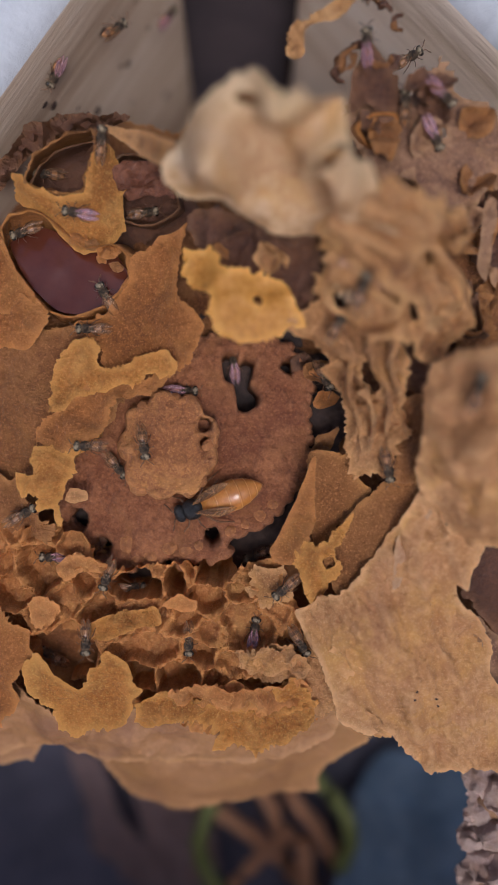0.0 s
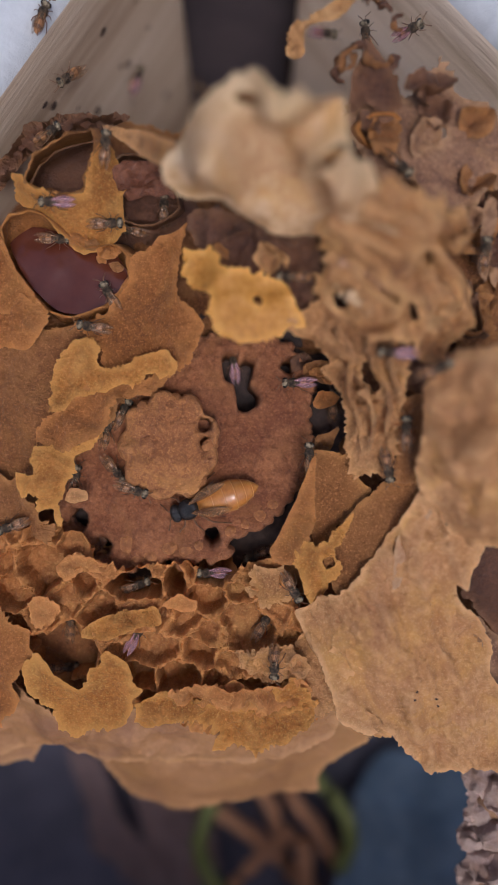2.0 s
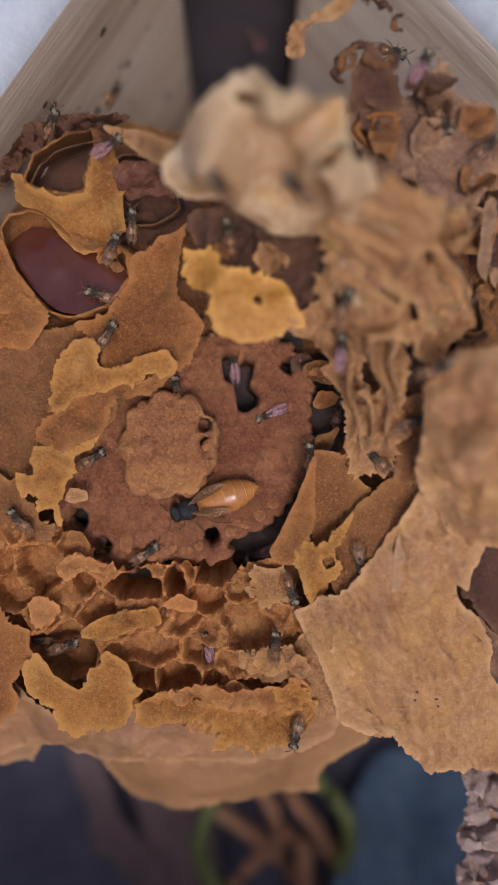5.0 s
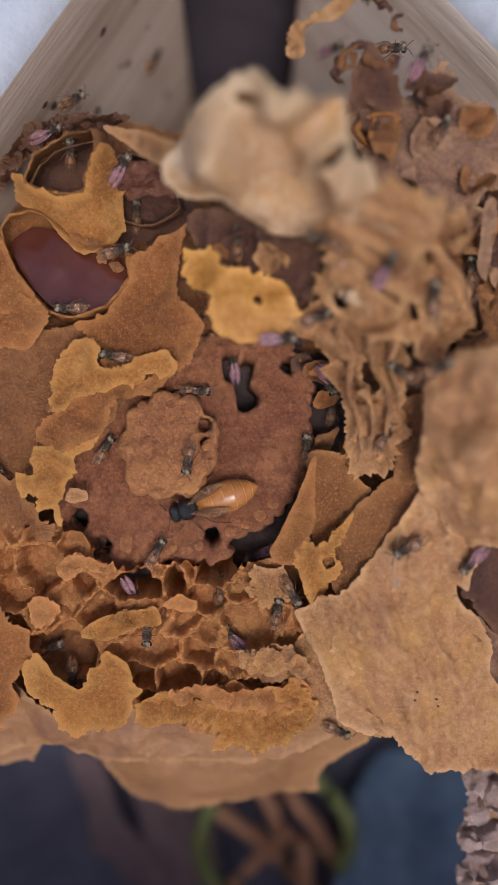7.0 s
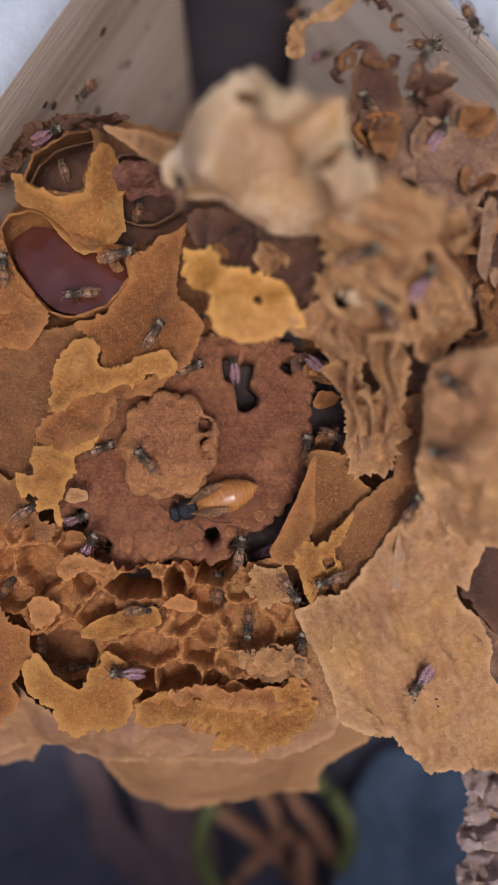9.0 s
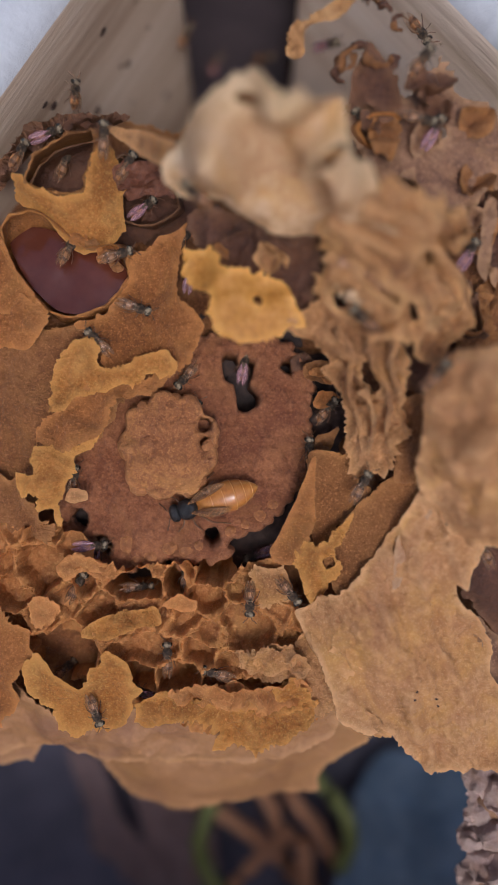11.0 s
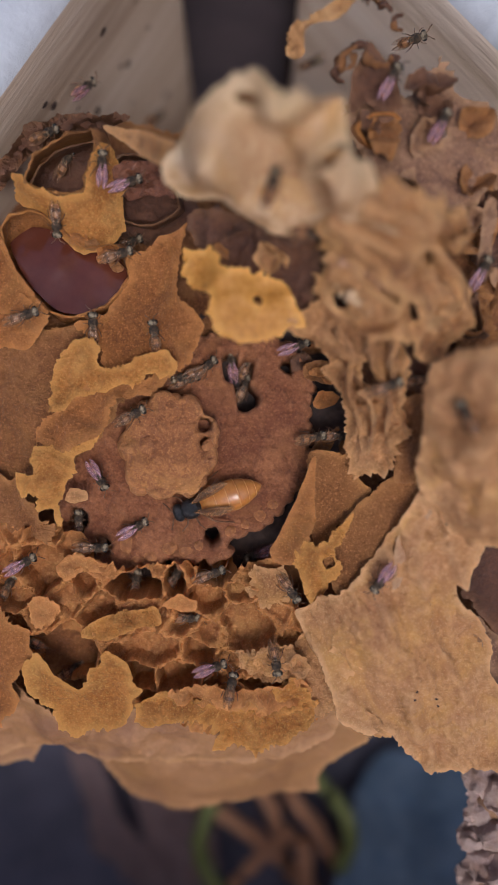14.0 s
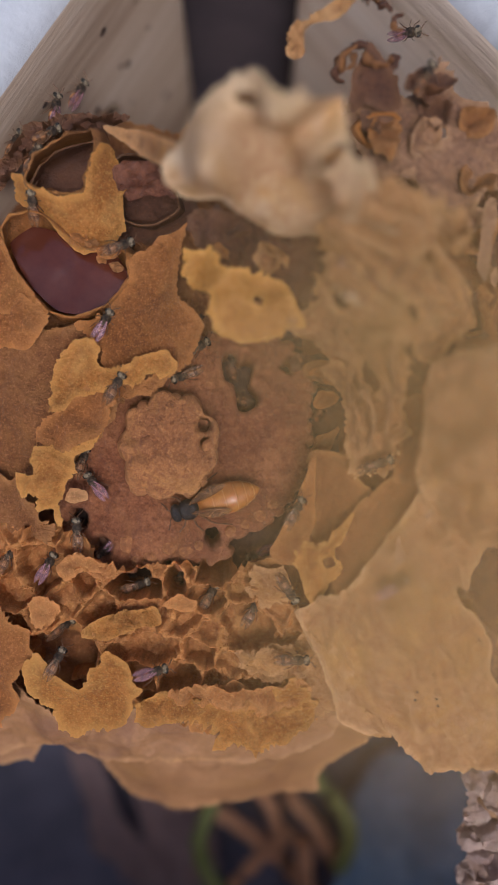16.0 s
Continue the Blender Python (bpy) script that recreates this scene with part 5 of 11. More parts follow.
sheet("resin_flake", [(3.4, 36.6, 16), (4.1, 37.8, 16.8), (6.5, 38.4, 17.5), (9.7, 40.5, 19.1), (10.8, 39.4, 18.9), (8.2, 37.6, 17.3), (6, 37.2, 16.7), (5.8, 35.7, 15.8), (5, 34.9, 15.1), (3.8, 35.6, 15.2)], RUST, resin, "amber wax shred", rough=0.8, lump=2, seed=83, jag=0.9, ridges=0.5)
sheet("wall_debris", [(-28.7, 27, 6.2), (-25.6, 30.3, 8.1), (-23.1, 32.3, 9.2), (-19.2, 33.4, 9.5), (-15.1, 33.9, 9.1), (-12.5, 34.3, 8.2), (-14.8, 33.3, 7.4), (-20.9, 32, 7), (-24.6, 29.6, 6.4), (-27.2, 27, 5.2)], UMBER, resin, "dark resin debris along the wall", rough=1.3, lump=1.5, ridges=0.8, jag=0.35, seed=181)
cup("resin_tube", [(10.5, 28.5, 13.8), (12.1, 29.5, 14.6), (14.3, 29.5, 14.6), (15.6, 28.5, 13.8), (14.5, 26.9, 12.9), (12, 26.8, 12.9)], 4, AMBER, resin, "open amber wax tube", jag=0.5, seed=84)
pick = random.Random(31)
for k in range(16):
    a = Vector((pick.uniform(8.5, 16.5), pick.uniform(33, 42), 0))
    a.z = 15.5 + 0.35 * (a.y - 34) - 0.25 * max(0, a.x - 14) + pick.uniform(-0.5, 1.0)
    way = Vector((pick.uniform(-1, 1), pick.uniform(-1, 1), pick.uniform(-0.3, 0.5))).normalized() * pick.uniform(1.2, 3.2)
    bow = Vector((-way.y, way.x, pick.uniform(0, 1))) * pick.uniform(-0.4, 0.4)
    tube("resin_curl", [tuple(a), tuple(a + way * 0.5 + bow), tuple(a + way)], pick.uniform(0.2, 0.45), (UMBER, BROWN)[k % 2], resin, "curled dark resin shred", wob=1.6, seed=700 + k, taper=0.4)
bank = thing("resin_bank", "dark brittle propolis curls along the box wall", "propolis")
sheet("curl", [(20.8, 20.7, 8.7), (23.4, 23.5, 10.4), (29.7, 22.4, 10.1), (30, 14, 6.9), (25.2, 15, 6.1), (22.8, 13.3, 5.6), (21.9, 17.3, 6.7)], UMBER, bank, rough=1.3, seed=85, jag=0.9, ridges=0.9)
sheet("curl", [(22.8, 15.8, 9.4), (23.2, 21.2, 11.9), (24.4, 21.8, 12), (24.2, 18, 11), (23.7, 14.2, 9)], ROSE, bank, "rose-brown curl", rough=0.7, seed=86, jag=0.5)
sheet("curl", [(21.1, 8.4, 5.4), (21.2, 12.4, 7.5), (23.4, 14.4, 8), (24.3, 13.5, 7.8), (25.4, 10.1, 5.8), (30, 8.4, 5.4), (30.4, 4.2, 3.2), (22.8, 5.4, 3.5)], BROWN, bank, "brown curl", rough=1.0, seed=87, jag=0.6, ridges=0.6)
sheet("dark_plate", [(22.2, -14.9, -3), (23.7, -10.5, -0.7), (24.8, -6.1, 1.5), (30, -5, 1.8), (31.2, -21.8, -5.9), (27, -20.1, -5.4), (24.4, -17.8, -4.3)], UMBER, bank, "dark smooth resin plate", rough=0.2, seed=88, jag=0.3)
litter([(11.1, 31.4, 14.6), (15.3, 33.4, 16.2), (19.7, 33.4, 16.2), (23.2, 26.3, 13.8), (22.8, 22.8, 12.3), (15.5, 22.3, 12.2), (11.6, 25.5, 13.1)], 9, 2.6, (ROSE, BROWN, UMBER), resin, 208, 0.7, 0.5, rough=0.8)
litter([(21.1, 20.2, 9.5), (24.2, 21.8, 11), (26.2, 14.6, 8.1), (25.1, 6.9, 6), (21.7, 8, 6.3)], 8, 2.4, (BROWN, UMBER, ROSE), bank, 209, 1.0, 0.8, rough=0.9)
MAUVE = surface("mauve_crumbly_wax", (0.24, 0.14, 0.11), (0.40, 0.25, 0.195), (0.55, 0.38, 0.30), 1.6, 0.55, 1.0, fine=0.2, crease=0.6, edge_glow=0.5, tints=(((0.42, 0.24, 0.13), 5, 0.6),))
lump = thing("crumbled_wax", "pale mauve crumbled wax lumps below the torn sheet", "wax lump")
for k, (p, r) in enumerate(zip([(25.8, -35, -13.5), (28, -36.4, -12.8), (26.1, -38.6, -15.5), (27.7, -40.8, -15.1), (25.5, -41.9, -17.4), (27.4, -44.8, -17.2), (26.1, -47.2, -19.9), (29, -46.3, -16.5)], (2.0, 2.6, 1.8, 2.4, 1.6, 2.8, 2.0, 2.6))):
    pts = [(p[0] + r * math.cos(a) * (1 + 0.2 * math.sin(3 * a + k)), p[1] + r * math.sin(a), p[2] - 0.4 * r * math.sin(a)) for a in np.linspace(0, 2 * math.pi, 9)[:-1]]
    sheet("crumb", pts, MAUVE, lump, rough=1.1, lump=1.6, seed=90 + k, jag=0.45, thick=1.5, inner=[(p[0], p[1], p[2] + 0.8 * r)])
tube("crumb_stalk", [(28.1, -36.7, -15), (29.4, -42.2, -18.5), (29.4, -50.4, -22.8), (38.7, -64.2, -58.6)], 2.2, ROSE, lump, wob=0.5)

# ---- what lies on the floor of the box ----
# added sheet: the bluish sheen and flare down here, put into its colour
sheen_sheet = sheet("blue_sheen_sheet", [(12.8, -61.4, -59.9), (16.3, -54.1, -64.2), (19, -46, -68.2), (25.8, -39.7, -70.7), (53.9, -39.7, -70.7), (50.7, -49.9, -65.1), (45.3, -67.9, -55.5), (10.4, -67.9, -55.5)], BLUE_SHEEN, rough=1.2, lump=14, thick=0.4, jag=0.3, step=1.2, seed=120)
tagged(sheen_sheet, "crumpled blue-grey sheet put in for the bluish sheen on the box floor", "plastic sheet")
leaf = sheet("dry_leaf", [(-31.9, -38.9, -64.3), (-26.2, -39.7, -63.4), (-22.4, -49.4, -67.1), (-14.2, -61.5, -72.4), (-11.4, -74, -77.8), (-27.1, -74.8, -80.1), (-28.2, -56.2, -73), (-29.3, -47.9, -68.7)], LEAFDRY, rough=0.8, lump=6, thick=0.4, jag=0.4, step=0.9, seed=121)
tagged(leaf, "dull mauve-brown dry leaf in the dark box", "leaf")
leaf = sheet("dry_leaf", [(-19.6, -45.2, -63.9), (-10.8, -44.3, -63.6), (-7, -49.4, -67.1), (-5.1, -59.6, -71.9), (-8.3, -74, -77.8), (-15.4, -74, -77.8), (-18.2, -55.7, -70.8)], LEAFDRY, rough=0.8, lump=6, thick=0.4, jag=0.4, step=0.9, seed=122)
tagged(leaf, "dull mauve-brown dry leaf in the dark box", "leaf")
for k, (line, r, mat, label) in enumerate((
        ([(0.4, -42.3, -56.9), (3.7, -47.2, -60.3), (5.7, -54.1, -64.2)], 1.35, TWIG, "dry orange-brown twig"),
        ([(-7.6, -45.9, -57.8), (-0.1, -51.3, -61.4), (7.7, -58.6, -66.4), (12.8, -65.7, -71.4)], 1.4, TWIG, "dry orange-brown twig"),
        ([(6.4, -44.1, -57.4), (11.3, -50.9, -61.3), (19.5, -64.1, -68.9)], 1.4, TWIG, "dry orange-brown twig"),
        ([(-4.8, -61.9, -64.2), (1.8, -55.4, -62.5), (7.5, -50.9, -61.3)], 1.2, TWIG, "dry orange-brown twig"),
        ([(8.8, -52.2, -59.5), (9.4, -59.1, -63.5), (9.5, -67.2, -67.7)], 1.5, TWIG, "pale dry twig"),
        ([(-5.8, -45.5, -55.7), (-8.2, -51.9, -58.4), (-6.6, -57.6, -61), (-2, -64.2, -63.8)], 1.35, GREEN, "green bent plant stem"),
        ([(10, -41.1, -54.5), (15.2, -46.6, -57), (16.7, -52.2, -59.5), (14.9, -57, -61.9)], 1.35, GREEN, "green bent plant stem"))):
    tagged(tube("twig" if mat is TWIG else "plant_stem", line, r, mat, wob=0.3, seed=k), label + " lying in the dark box", "twig" if mat is TWIG else "stem", "twigs in the box")

BODY = surface("dark_chitin", (0.018, 0.011, 0.006), (0.055, 0.034, 0.018), (0.18, 0.115, 0.06), 0.5, 0.6, 0.8, fine=0.12, contrast=1.4)
HEADM = surface("grey_haired_chitin", (0.025, 0.017, 0.01), (0.10, 0.07, 0.04), (0.42, 0.32, 0.19), 0.4, 0.6, 0.8, fine=0.1, contrast=1.5)
for q in (BODY, HEADM):
    q.node_tree.nodes["Principled BSDF"].inputs["Specular IOR Level"].default_value = 0.4
LEGM = surface("leg_chitin", (0.08, 0.035, 0.015), (0.16, 0.07, 0.03), (0.26, 0.13, 0.055), 0.6, 0.4, 0.2)
EYEM = surface("compound_eye", (0.01, 0.008, 0.008), (0.02, 0.015, 0.012), (0.035, 0.03, 0.02), 0.3, 0.2, 0.2)


def banded(name, base, dark, pitch, share, rough, sheer=0.0):
    """Chitin with rings across the length of the abdomen."""
    m, t, n, l, p = nodes_of(name)
    tc = n.new("ShaderNodeTexCoord")
    wave = n.new("ShaderNodeTexWave")
    wave.bands_direction = "Y"
    wave.inputs["Scale"].default_value = 314 / pitch * 0.5
    wave.inputs["Distortion"].default_value, wave.inputs["Detail"].default_value = 0.6, 2
    l.new(tc.outputs["Object"], wave.inputs["Vector"])
    ramp = n.new("ShaderNodeValToRGB")
    e = ramp.color_ramp.elements
    e[0].position, e[0].color, e[1].position, e[1].color = share, (*dark, 1), share + 0.18, (*base, 1)
    l.new(wave.outputs["Fac"], ramp.inputs["Fac"])
    l.new(ramp.outputs["Color"], p.inputs["Base Color"])
    p.inputs["Roughness"].default_value = rough
    p.inputs["Coat Weight"].default_value = 0.3
    if sheer:
        p.inputs["Subsurface Weight"].default_value = sheer
        p.inputs["Subsurface Radius"].default_value = (0.0012, 0.0006, 0.0003)
        p.inputs["Subsurface Scale"].default_value = 1.0
    return m


ABDOMEN = banded("worker_abdomen", (0.42, 0.19, 0.065), (0.12, 0.045, 0.018), 0.45, 0.25, 0.3)
QUEEN_ABDOMEN = surface("queen_abdomen", (0.36, 0.125, 0.022), (0.48, 0.185, 0.035), (0.58, 0.25, 0.06), 2.0, 0.3, 0.12, coat=0.4)
skin = QUEEN_ABDOMEN.node_tree.nodes["Principled BSDF"].inputs
skin["Subsurface Weight"].default_value, skin["Subsurface Radius"].default_value, skin["Subsurface Scale"].default_value = 0.25, (0.0009, 0.0004, 0.0002), 1.0
QUEEN_EDGE = surface("pale_tergite", (0.6, 0.28, 0.09), (0.72, 0.38, 0.13), (0.8, 0.46, 0.18), 0.6, 0.4, 0.3)
BLACK = surface("black_chitin", (0.006, 0.005, 0.005), (0.014, 0.012, 0.011), (0.05, 0.045, 0.04), 0.4, 0.35, 0.6, fine=0.15)


def wing_film(name, tint, sheen, clear):
    """Thin veined film: partly clear, with a coloured gloss."""
    m, t, n, l, p = nodes_of(name)
    p.inputs["Base Color"].default_value = (*tint, 1)
    p.inputs["Roughness"].default_value = 0.22
    p.inputs["Specular IOR Level"].default_value = 0.35
    p.inputs["Specular Tint"].default_value = (*sheen, 1)
    tc = n.new("ShaderNodeTexCoord")
    veins = n.new("ShaderNodeTexVoronoi")
    veins.feature = "DISTANCE_TO_EDGE"
    veins.inputs["Scale"].default_value = 1100
    mp = n.new("ShaderNodeMapping")
    mp.inputs["Scale"].default_value = (1, 0.4, 1)
    l.new(tc.outputs["Object"], mp.inputs["Vector"])
    l.new(mp.outputs["Vector"], veins.inputs["Vector"])
    cut = n.new("ShaderNodeValToRGB")
    e = cut.color_ramp.elements
    e[0].position, e[0].color, e[1].position, e[1].color = 0.02, (0.15, 0.15, 0.15, 1), 0.06, (clear, clear, clear, 1)
    l.new(veins.outputs["Distance"], cut.inputs["Fac"])
    clearf = n.new("ShaderNodeBsdfTransparent")
    mx = n.new("ShaderNodeMixShader")
    l.new(cut.outputs["Color"], mx.inputs["Fac"])
    l.new(p.outputs["BSDF"], mx.inputs[1])
    l.new(clearf.outputs["BSDF"], mx.inputs[2])
    l.new(mx.outputs["Shader"], n["Material Output"].inputs["Surface"])
    return m


WING = wing_film("worker_wing", (0.22, 0.11, 0.05), (1.0, 0.85, 0.75), 0.8)
WING_MAUVE = wing_film("mauve_wing", (0.38, 0.19, 0.19), (0.97, 0.85, 1.0), 0.62)
QUEEN_WING = wing_film("queen_wing", (0.34, 0.16, 0.06), (1.0, 0.8, 0.6), 0.7)


def oval(name, centre, size, material, parent, label="", tip=1.0, bend=0.0, fold=0.0, rows=12, sides=14, blunt=0.8):
    """A body segment along y; tip narrows its hind end, fold adds segment steps."""
    verts, faces = [], []
    for j in range(rows + 1):
        e = math.pi * j / rows
        y = -math.cos(e)
        r = math.sin(e) ** blunt
        if y < 0:
            r *= 1 - (1 - tip) * (-y) ** 1.5
        if fold:
            r *= 1 + fold * math.sin(j * 2.6)
        for s in range(sides):
            a = 2 * math.pi * s / sides
            verts.append((centre[0] + size[0] * r * math.cos(a), centre[1] + size[1] * y, centre[2] + size[2] * r * math.sin(a) - bend * y * y * (y < 0)))
    for j in range(rows):
        for s in range(sides):
            a, b = j * sides + s, j * sides + (s + 1) % sides
            faces.append((a, b, b + sides, a + sides))
    return mesh_object(name, verts, faces, material, parent, label)


def blade(name, root, length, width, turn, lift, material, parent, label="", side=1):
    """A wing: a thin rounded blade from its root backwards."""
    top = []
    n = 14
    for i in range(n + 1):
        t = i / n
        w = width * (math.sin(math.pi * min(1, t ** 0.75 * 0.97 + 0.03)) ** 0.7) * (0.35 + 0.75 * t) / 1.05
        top.append((t * length, w))
    verts, faces = [], []
    c, s = math.cos(turn), math.sin(turn)
    for layer in (0, 0.025):
        for d, w in top:
            for k in (-0.35, 0.15, 0.65):
                x, y = k * w * side, -d
                z = lift * (d / length) ** 0.6 + 0.05 * width * math.sin(3 * k) + layer
                verts.append((root[0] + c * x - s * y * side, root[1] + s * x * side + c * y, root[2] + z))
    m = 3 * (n + 1)
    for i in range(n):
        for k in range(2):
            a = i * 3 + k
            f = (a, a + 1, a + 4, a + 3)
            faces += [tuple(m + q for q in f), f[::-1]]
        for k in (0, 2):
            a = i * 3 + k
            faces.append((a, a + 3, m + a + 3, m + a))
    return mesh_object(name, verts, faces, material, parent, label)


def leg(name, root, knee, foot, r, material, parent):
    line = [root, ((root[0] + knee[0]) / 2, (root[1] + knee[1]) / 2, (root[2] + knee[2]) / 2 + 0.1), knee, ((knee[0] + foot[0]) / 2, (knee[1] + foot[1]) / 2, (knee[2] + foot[2]) / 2), foot]
    return tube(name, line, r, material, parent, sides=5, wob=0.0, taper=0.5)


def worker_bee(film, label):
    """A small stingless bee, head along +y, feet at z = 0, about 5 mm from head to wing tips."""
    bee = thing("worker_bee", label, "bee", "worker bees on the nest")
    oval("thorax", (0, 0.85, 0.95), (0.62, 0.72, 0.58), BODY, bee, "dark grey-haired thorax")
    head = oval("head", (0, 1.85, 0.85), (0.66, 0.42, 0.52), HEADM, bee, "greyish dark head")
    for s in (-1, 1):
        oval("eye", (0.48 * s, 1.9, 0.9), (0.2, 0.26, 0.36), EYEM, head, rows=8, sides=8)
        tube("antenna", [(0.16 * s, 2.2, 0.9), (0.34 * s, 2.55, 1.1), (0.62 * s, 2.75, 0.8), (0.85 * s, 3.0, 0.5)], 0.06, LEGM, head, sides=5, wob=0)
    oval("scutellum", (0, 0.22, 1.12), (0.42, 0.2, 0.34), HEADM, bee, "pale-haired scutellum", rows=8, sides=10)
    oval("abdomen", (0, -0.75, 0.82), (0.62, 1.05, 0.55), ABDOMEN, bee, "brown banded abdomen", tip=0.5, bend=0.2, fold=0.03)
    for s in (-1, 1):
        blade("forewing", (0.2 * s, 0.7, 1.40 + 0.05 * s), 3.0, 1.05, 0.03, 0.02, film, bee, "glossy sheer wing", s)
        blade("hindwing", (0.3 * s, 0.4, 1.34), 2.0, 0.75, 0.09, -0.1, film, bee, "glossy sheer wing", s)
        leg("leg", (0.35 * s, 1.2, 0.6), (0.75 * s, 1.45, 0.7), (0.95 * s, 1.8, 0.0), 0.06, LEGM, bee)
        leg("leg", (0.4 * s, 0.8, 0.55), (0.9 * s, 0.8, 0.7), (1.2 * s, 0.65, 0.0), 0.06, LEGM, bee)
        leg("leg", (0.38 * s, 0.4, 0.55), (0.85 * s, -0.2, 0.75), (1.1 * s, -1.0, 0.0), 0.09, LEGM, bee)
    for piece in bee.children_recursive:
        piece.data.transform(Matrix.Scale(0.84, 4))
    return bee


WING_VEIN = surface("wing_vein", (0.035, 0.015, 0.007), (0.07, 0.03, 0.014), (0.12, 0.055, 0.025), 0.6, 0.4, 0.2)


def abdomen_profile(y):
    """Half-width of the queen's abdomen and its droop at the length y: swollen behind the waist, drawn to a blunt point, one step a segment."""
    u = (2.05 - y) / 6.65
    r = 1.7 * math.sin(math.pi * min(1, max(0, u)) ** 1.1) ** 0.5 * (1 - 0.12 * max(0, u - 0.6) / 0.4)
    edges = (2.1, 0.55, -0.75, -1.95, -3.0, -3.85, -4.7)
    for a, b in zip(edges, edges[1:]):
        if b <= y < a:
            r *= 0.955 + 0.05 * (a - y) / (a - b)
    return r, 0.5 * max(0, u - 0.5) ** 1.5


def part_abdomen(bee):
    verts, faces, rows, sides = [], [], 60, 28
    for j in range(rows + 1):
        y = 2.04 - 6.63 * j / rows
        r, drop = abdomen_profile(y)
        for k in range(sides):
            a = 2 * math.pi * k / sides
            verts.append((r * math.cos(a), y - 0.3 * math.sin(a), 1.5 - drop + 0.9 * r * math.sin(a)))
    for j in range(rows):
        for k in range(sides):
            a, b = j * sides + k, j * sides + (k + 1) % sides
            faces.append((a + sides, b + sides, b, a))
    faces += [tuple(range(sides)), tuple(reversed(range(rows * sides, (rows + 1) * sides)))]
    return mesh_object("abdomen", verts, faces, QUEEN_ABDOMEN, bee, "swollen glossy amber abdomen")


def queen_bee():
    """The laying queen: small dark fore body, swollen amber abdomen, short wings; about 10 mm."""
    bee = thing("queen_bee", "queen bee with swollen glossy amber abdomen on the brood comb", "bee")
    oval("thorax", (0, 3.0, 1.4), (1.12, 1.08, 0.98), BLACK, bee, "dark hairy thorax")
    oval("scutellum", (0, 2.25, 1.55), (0.7, 0.35, 0.4), BLACK, bee)
    head = oval("head", (0, 4.35, 1.2), (0.98, 0.62, 0.78), BLACK, bee, "black head")
    for s in (-1, 1):
        oval("eye", (0.62 * s, 4.3, 1.25), (0.25, 0.34, 0.45), EYEM, head, rows=8, sides=8)
        tube("antenna", [(0.2 * s, 4.7, 1.2), (0.5 * s, 5.1, 1.5), (0.9 * s, 5.3, 1.1), (1.5 * s, 5.7, 0.6)], 0.08, LEGM, head, sides=5, wob=0)
    ab = part_abdomen(bee)
    for y in (0.55, -0.75, -1.95, -3.0, -3.85):
        r, drop = abdomen_profile(y + 0.02)
        ring = [(1.0 * r * math.cos(a), y - 0.3 * math.sin(a), 1.5 - drop + 0.92 * r * math.sin(a)) for a in np.linspace(0.05, math.pi - 0.05, 13)]
        tube("tergite_edge", ring, 0.03, QUEEN_EDGE, ab, "pale segment edge", sides=5, wob=0)
    for s in (-1, 1):
        blade("forewing", (0.45 * s, 2.75, 2.3), 4.4, 1.45, 0.2, 0.75, QUEEN_WING, bee, "sheer amber-veined wing", s)
        blade("hindwing", (0.5 * s, 2.4, 2.15), 3.2, 1.1, 0.34, 0.45, QUEEN_WING, bee, "sheer amber-veined wing", s)
        for k in (-0.12, 0.06, 0.22, 0.38):
            tube("wing_vein", [(0.5 * s, 2.75, 2.36), ((0.7 + 0.9 * k) * s, 1.2, 2.85), ((1.1 + 1.6 * k) * s, -0.3 + 0.6 * abs(k), 3.0), ((1.35 + 1.9 * k) * s, -1.3 + 1.6 * abs(k), 3.06)], 0.032, WING_VEIN, bee, sides=4, wob=0)
        leg("leg", (0.5 * s, 3.4, 0.9), (1.5 * s, 3.9, 1.0), (2.0 * s, 4.7, 0.0), 0.12, LEGM, bee)
        leg("leg", (0.6 * s, 2.9, 0.8), (1.9 * s, 2.6, 1.1), (2.7 * s, 2.2, 0.0), 0.12, LEGM, bee)
        leg("leg", (0.6 * s, 2.3, 0.8), (2.1 * s, 0.9, 1.2), (2.9 * s, -0.9, 0.0), 0.14, LEGM, bee)
    return bee


QUEEN = queen_bee()
KINDS = [worker_bee(WING, "small dark brown stingless bee with smoky brown wings"), worker_bee(WING_MAUVE, "small dark brown stingless bee with mauve-tinted wings")]
BEES = list(KINDS)
for k in range(50):
    BEES.append(copy_thing(KINDS[1 if k % 4 == 0 else 0], Matrix.Identity(4)))


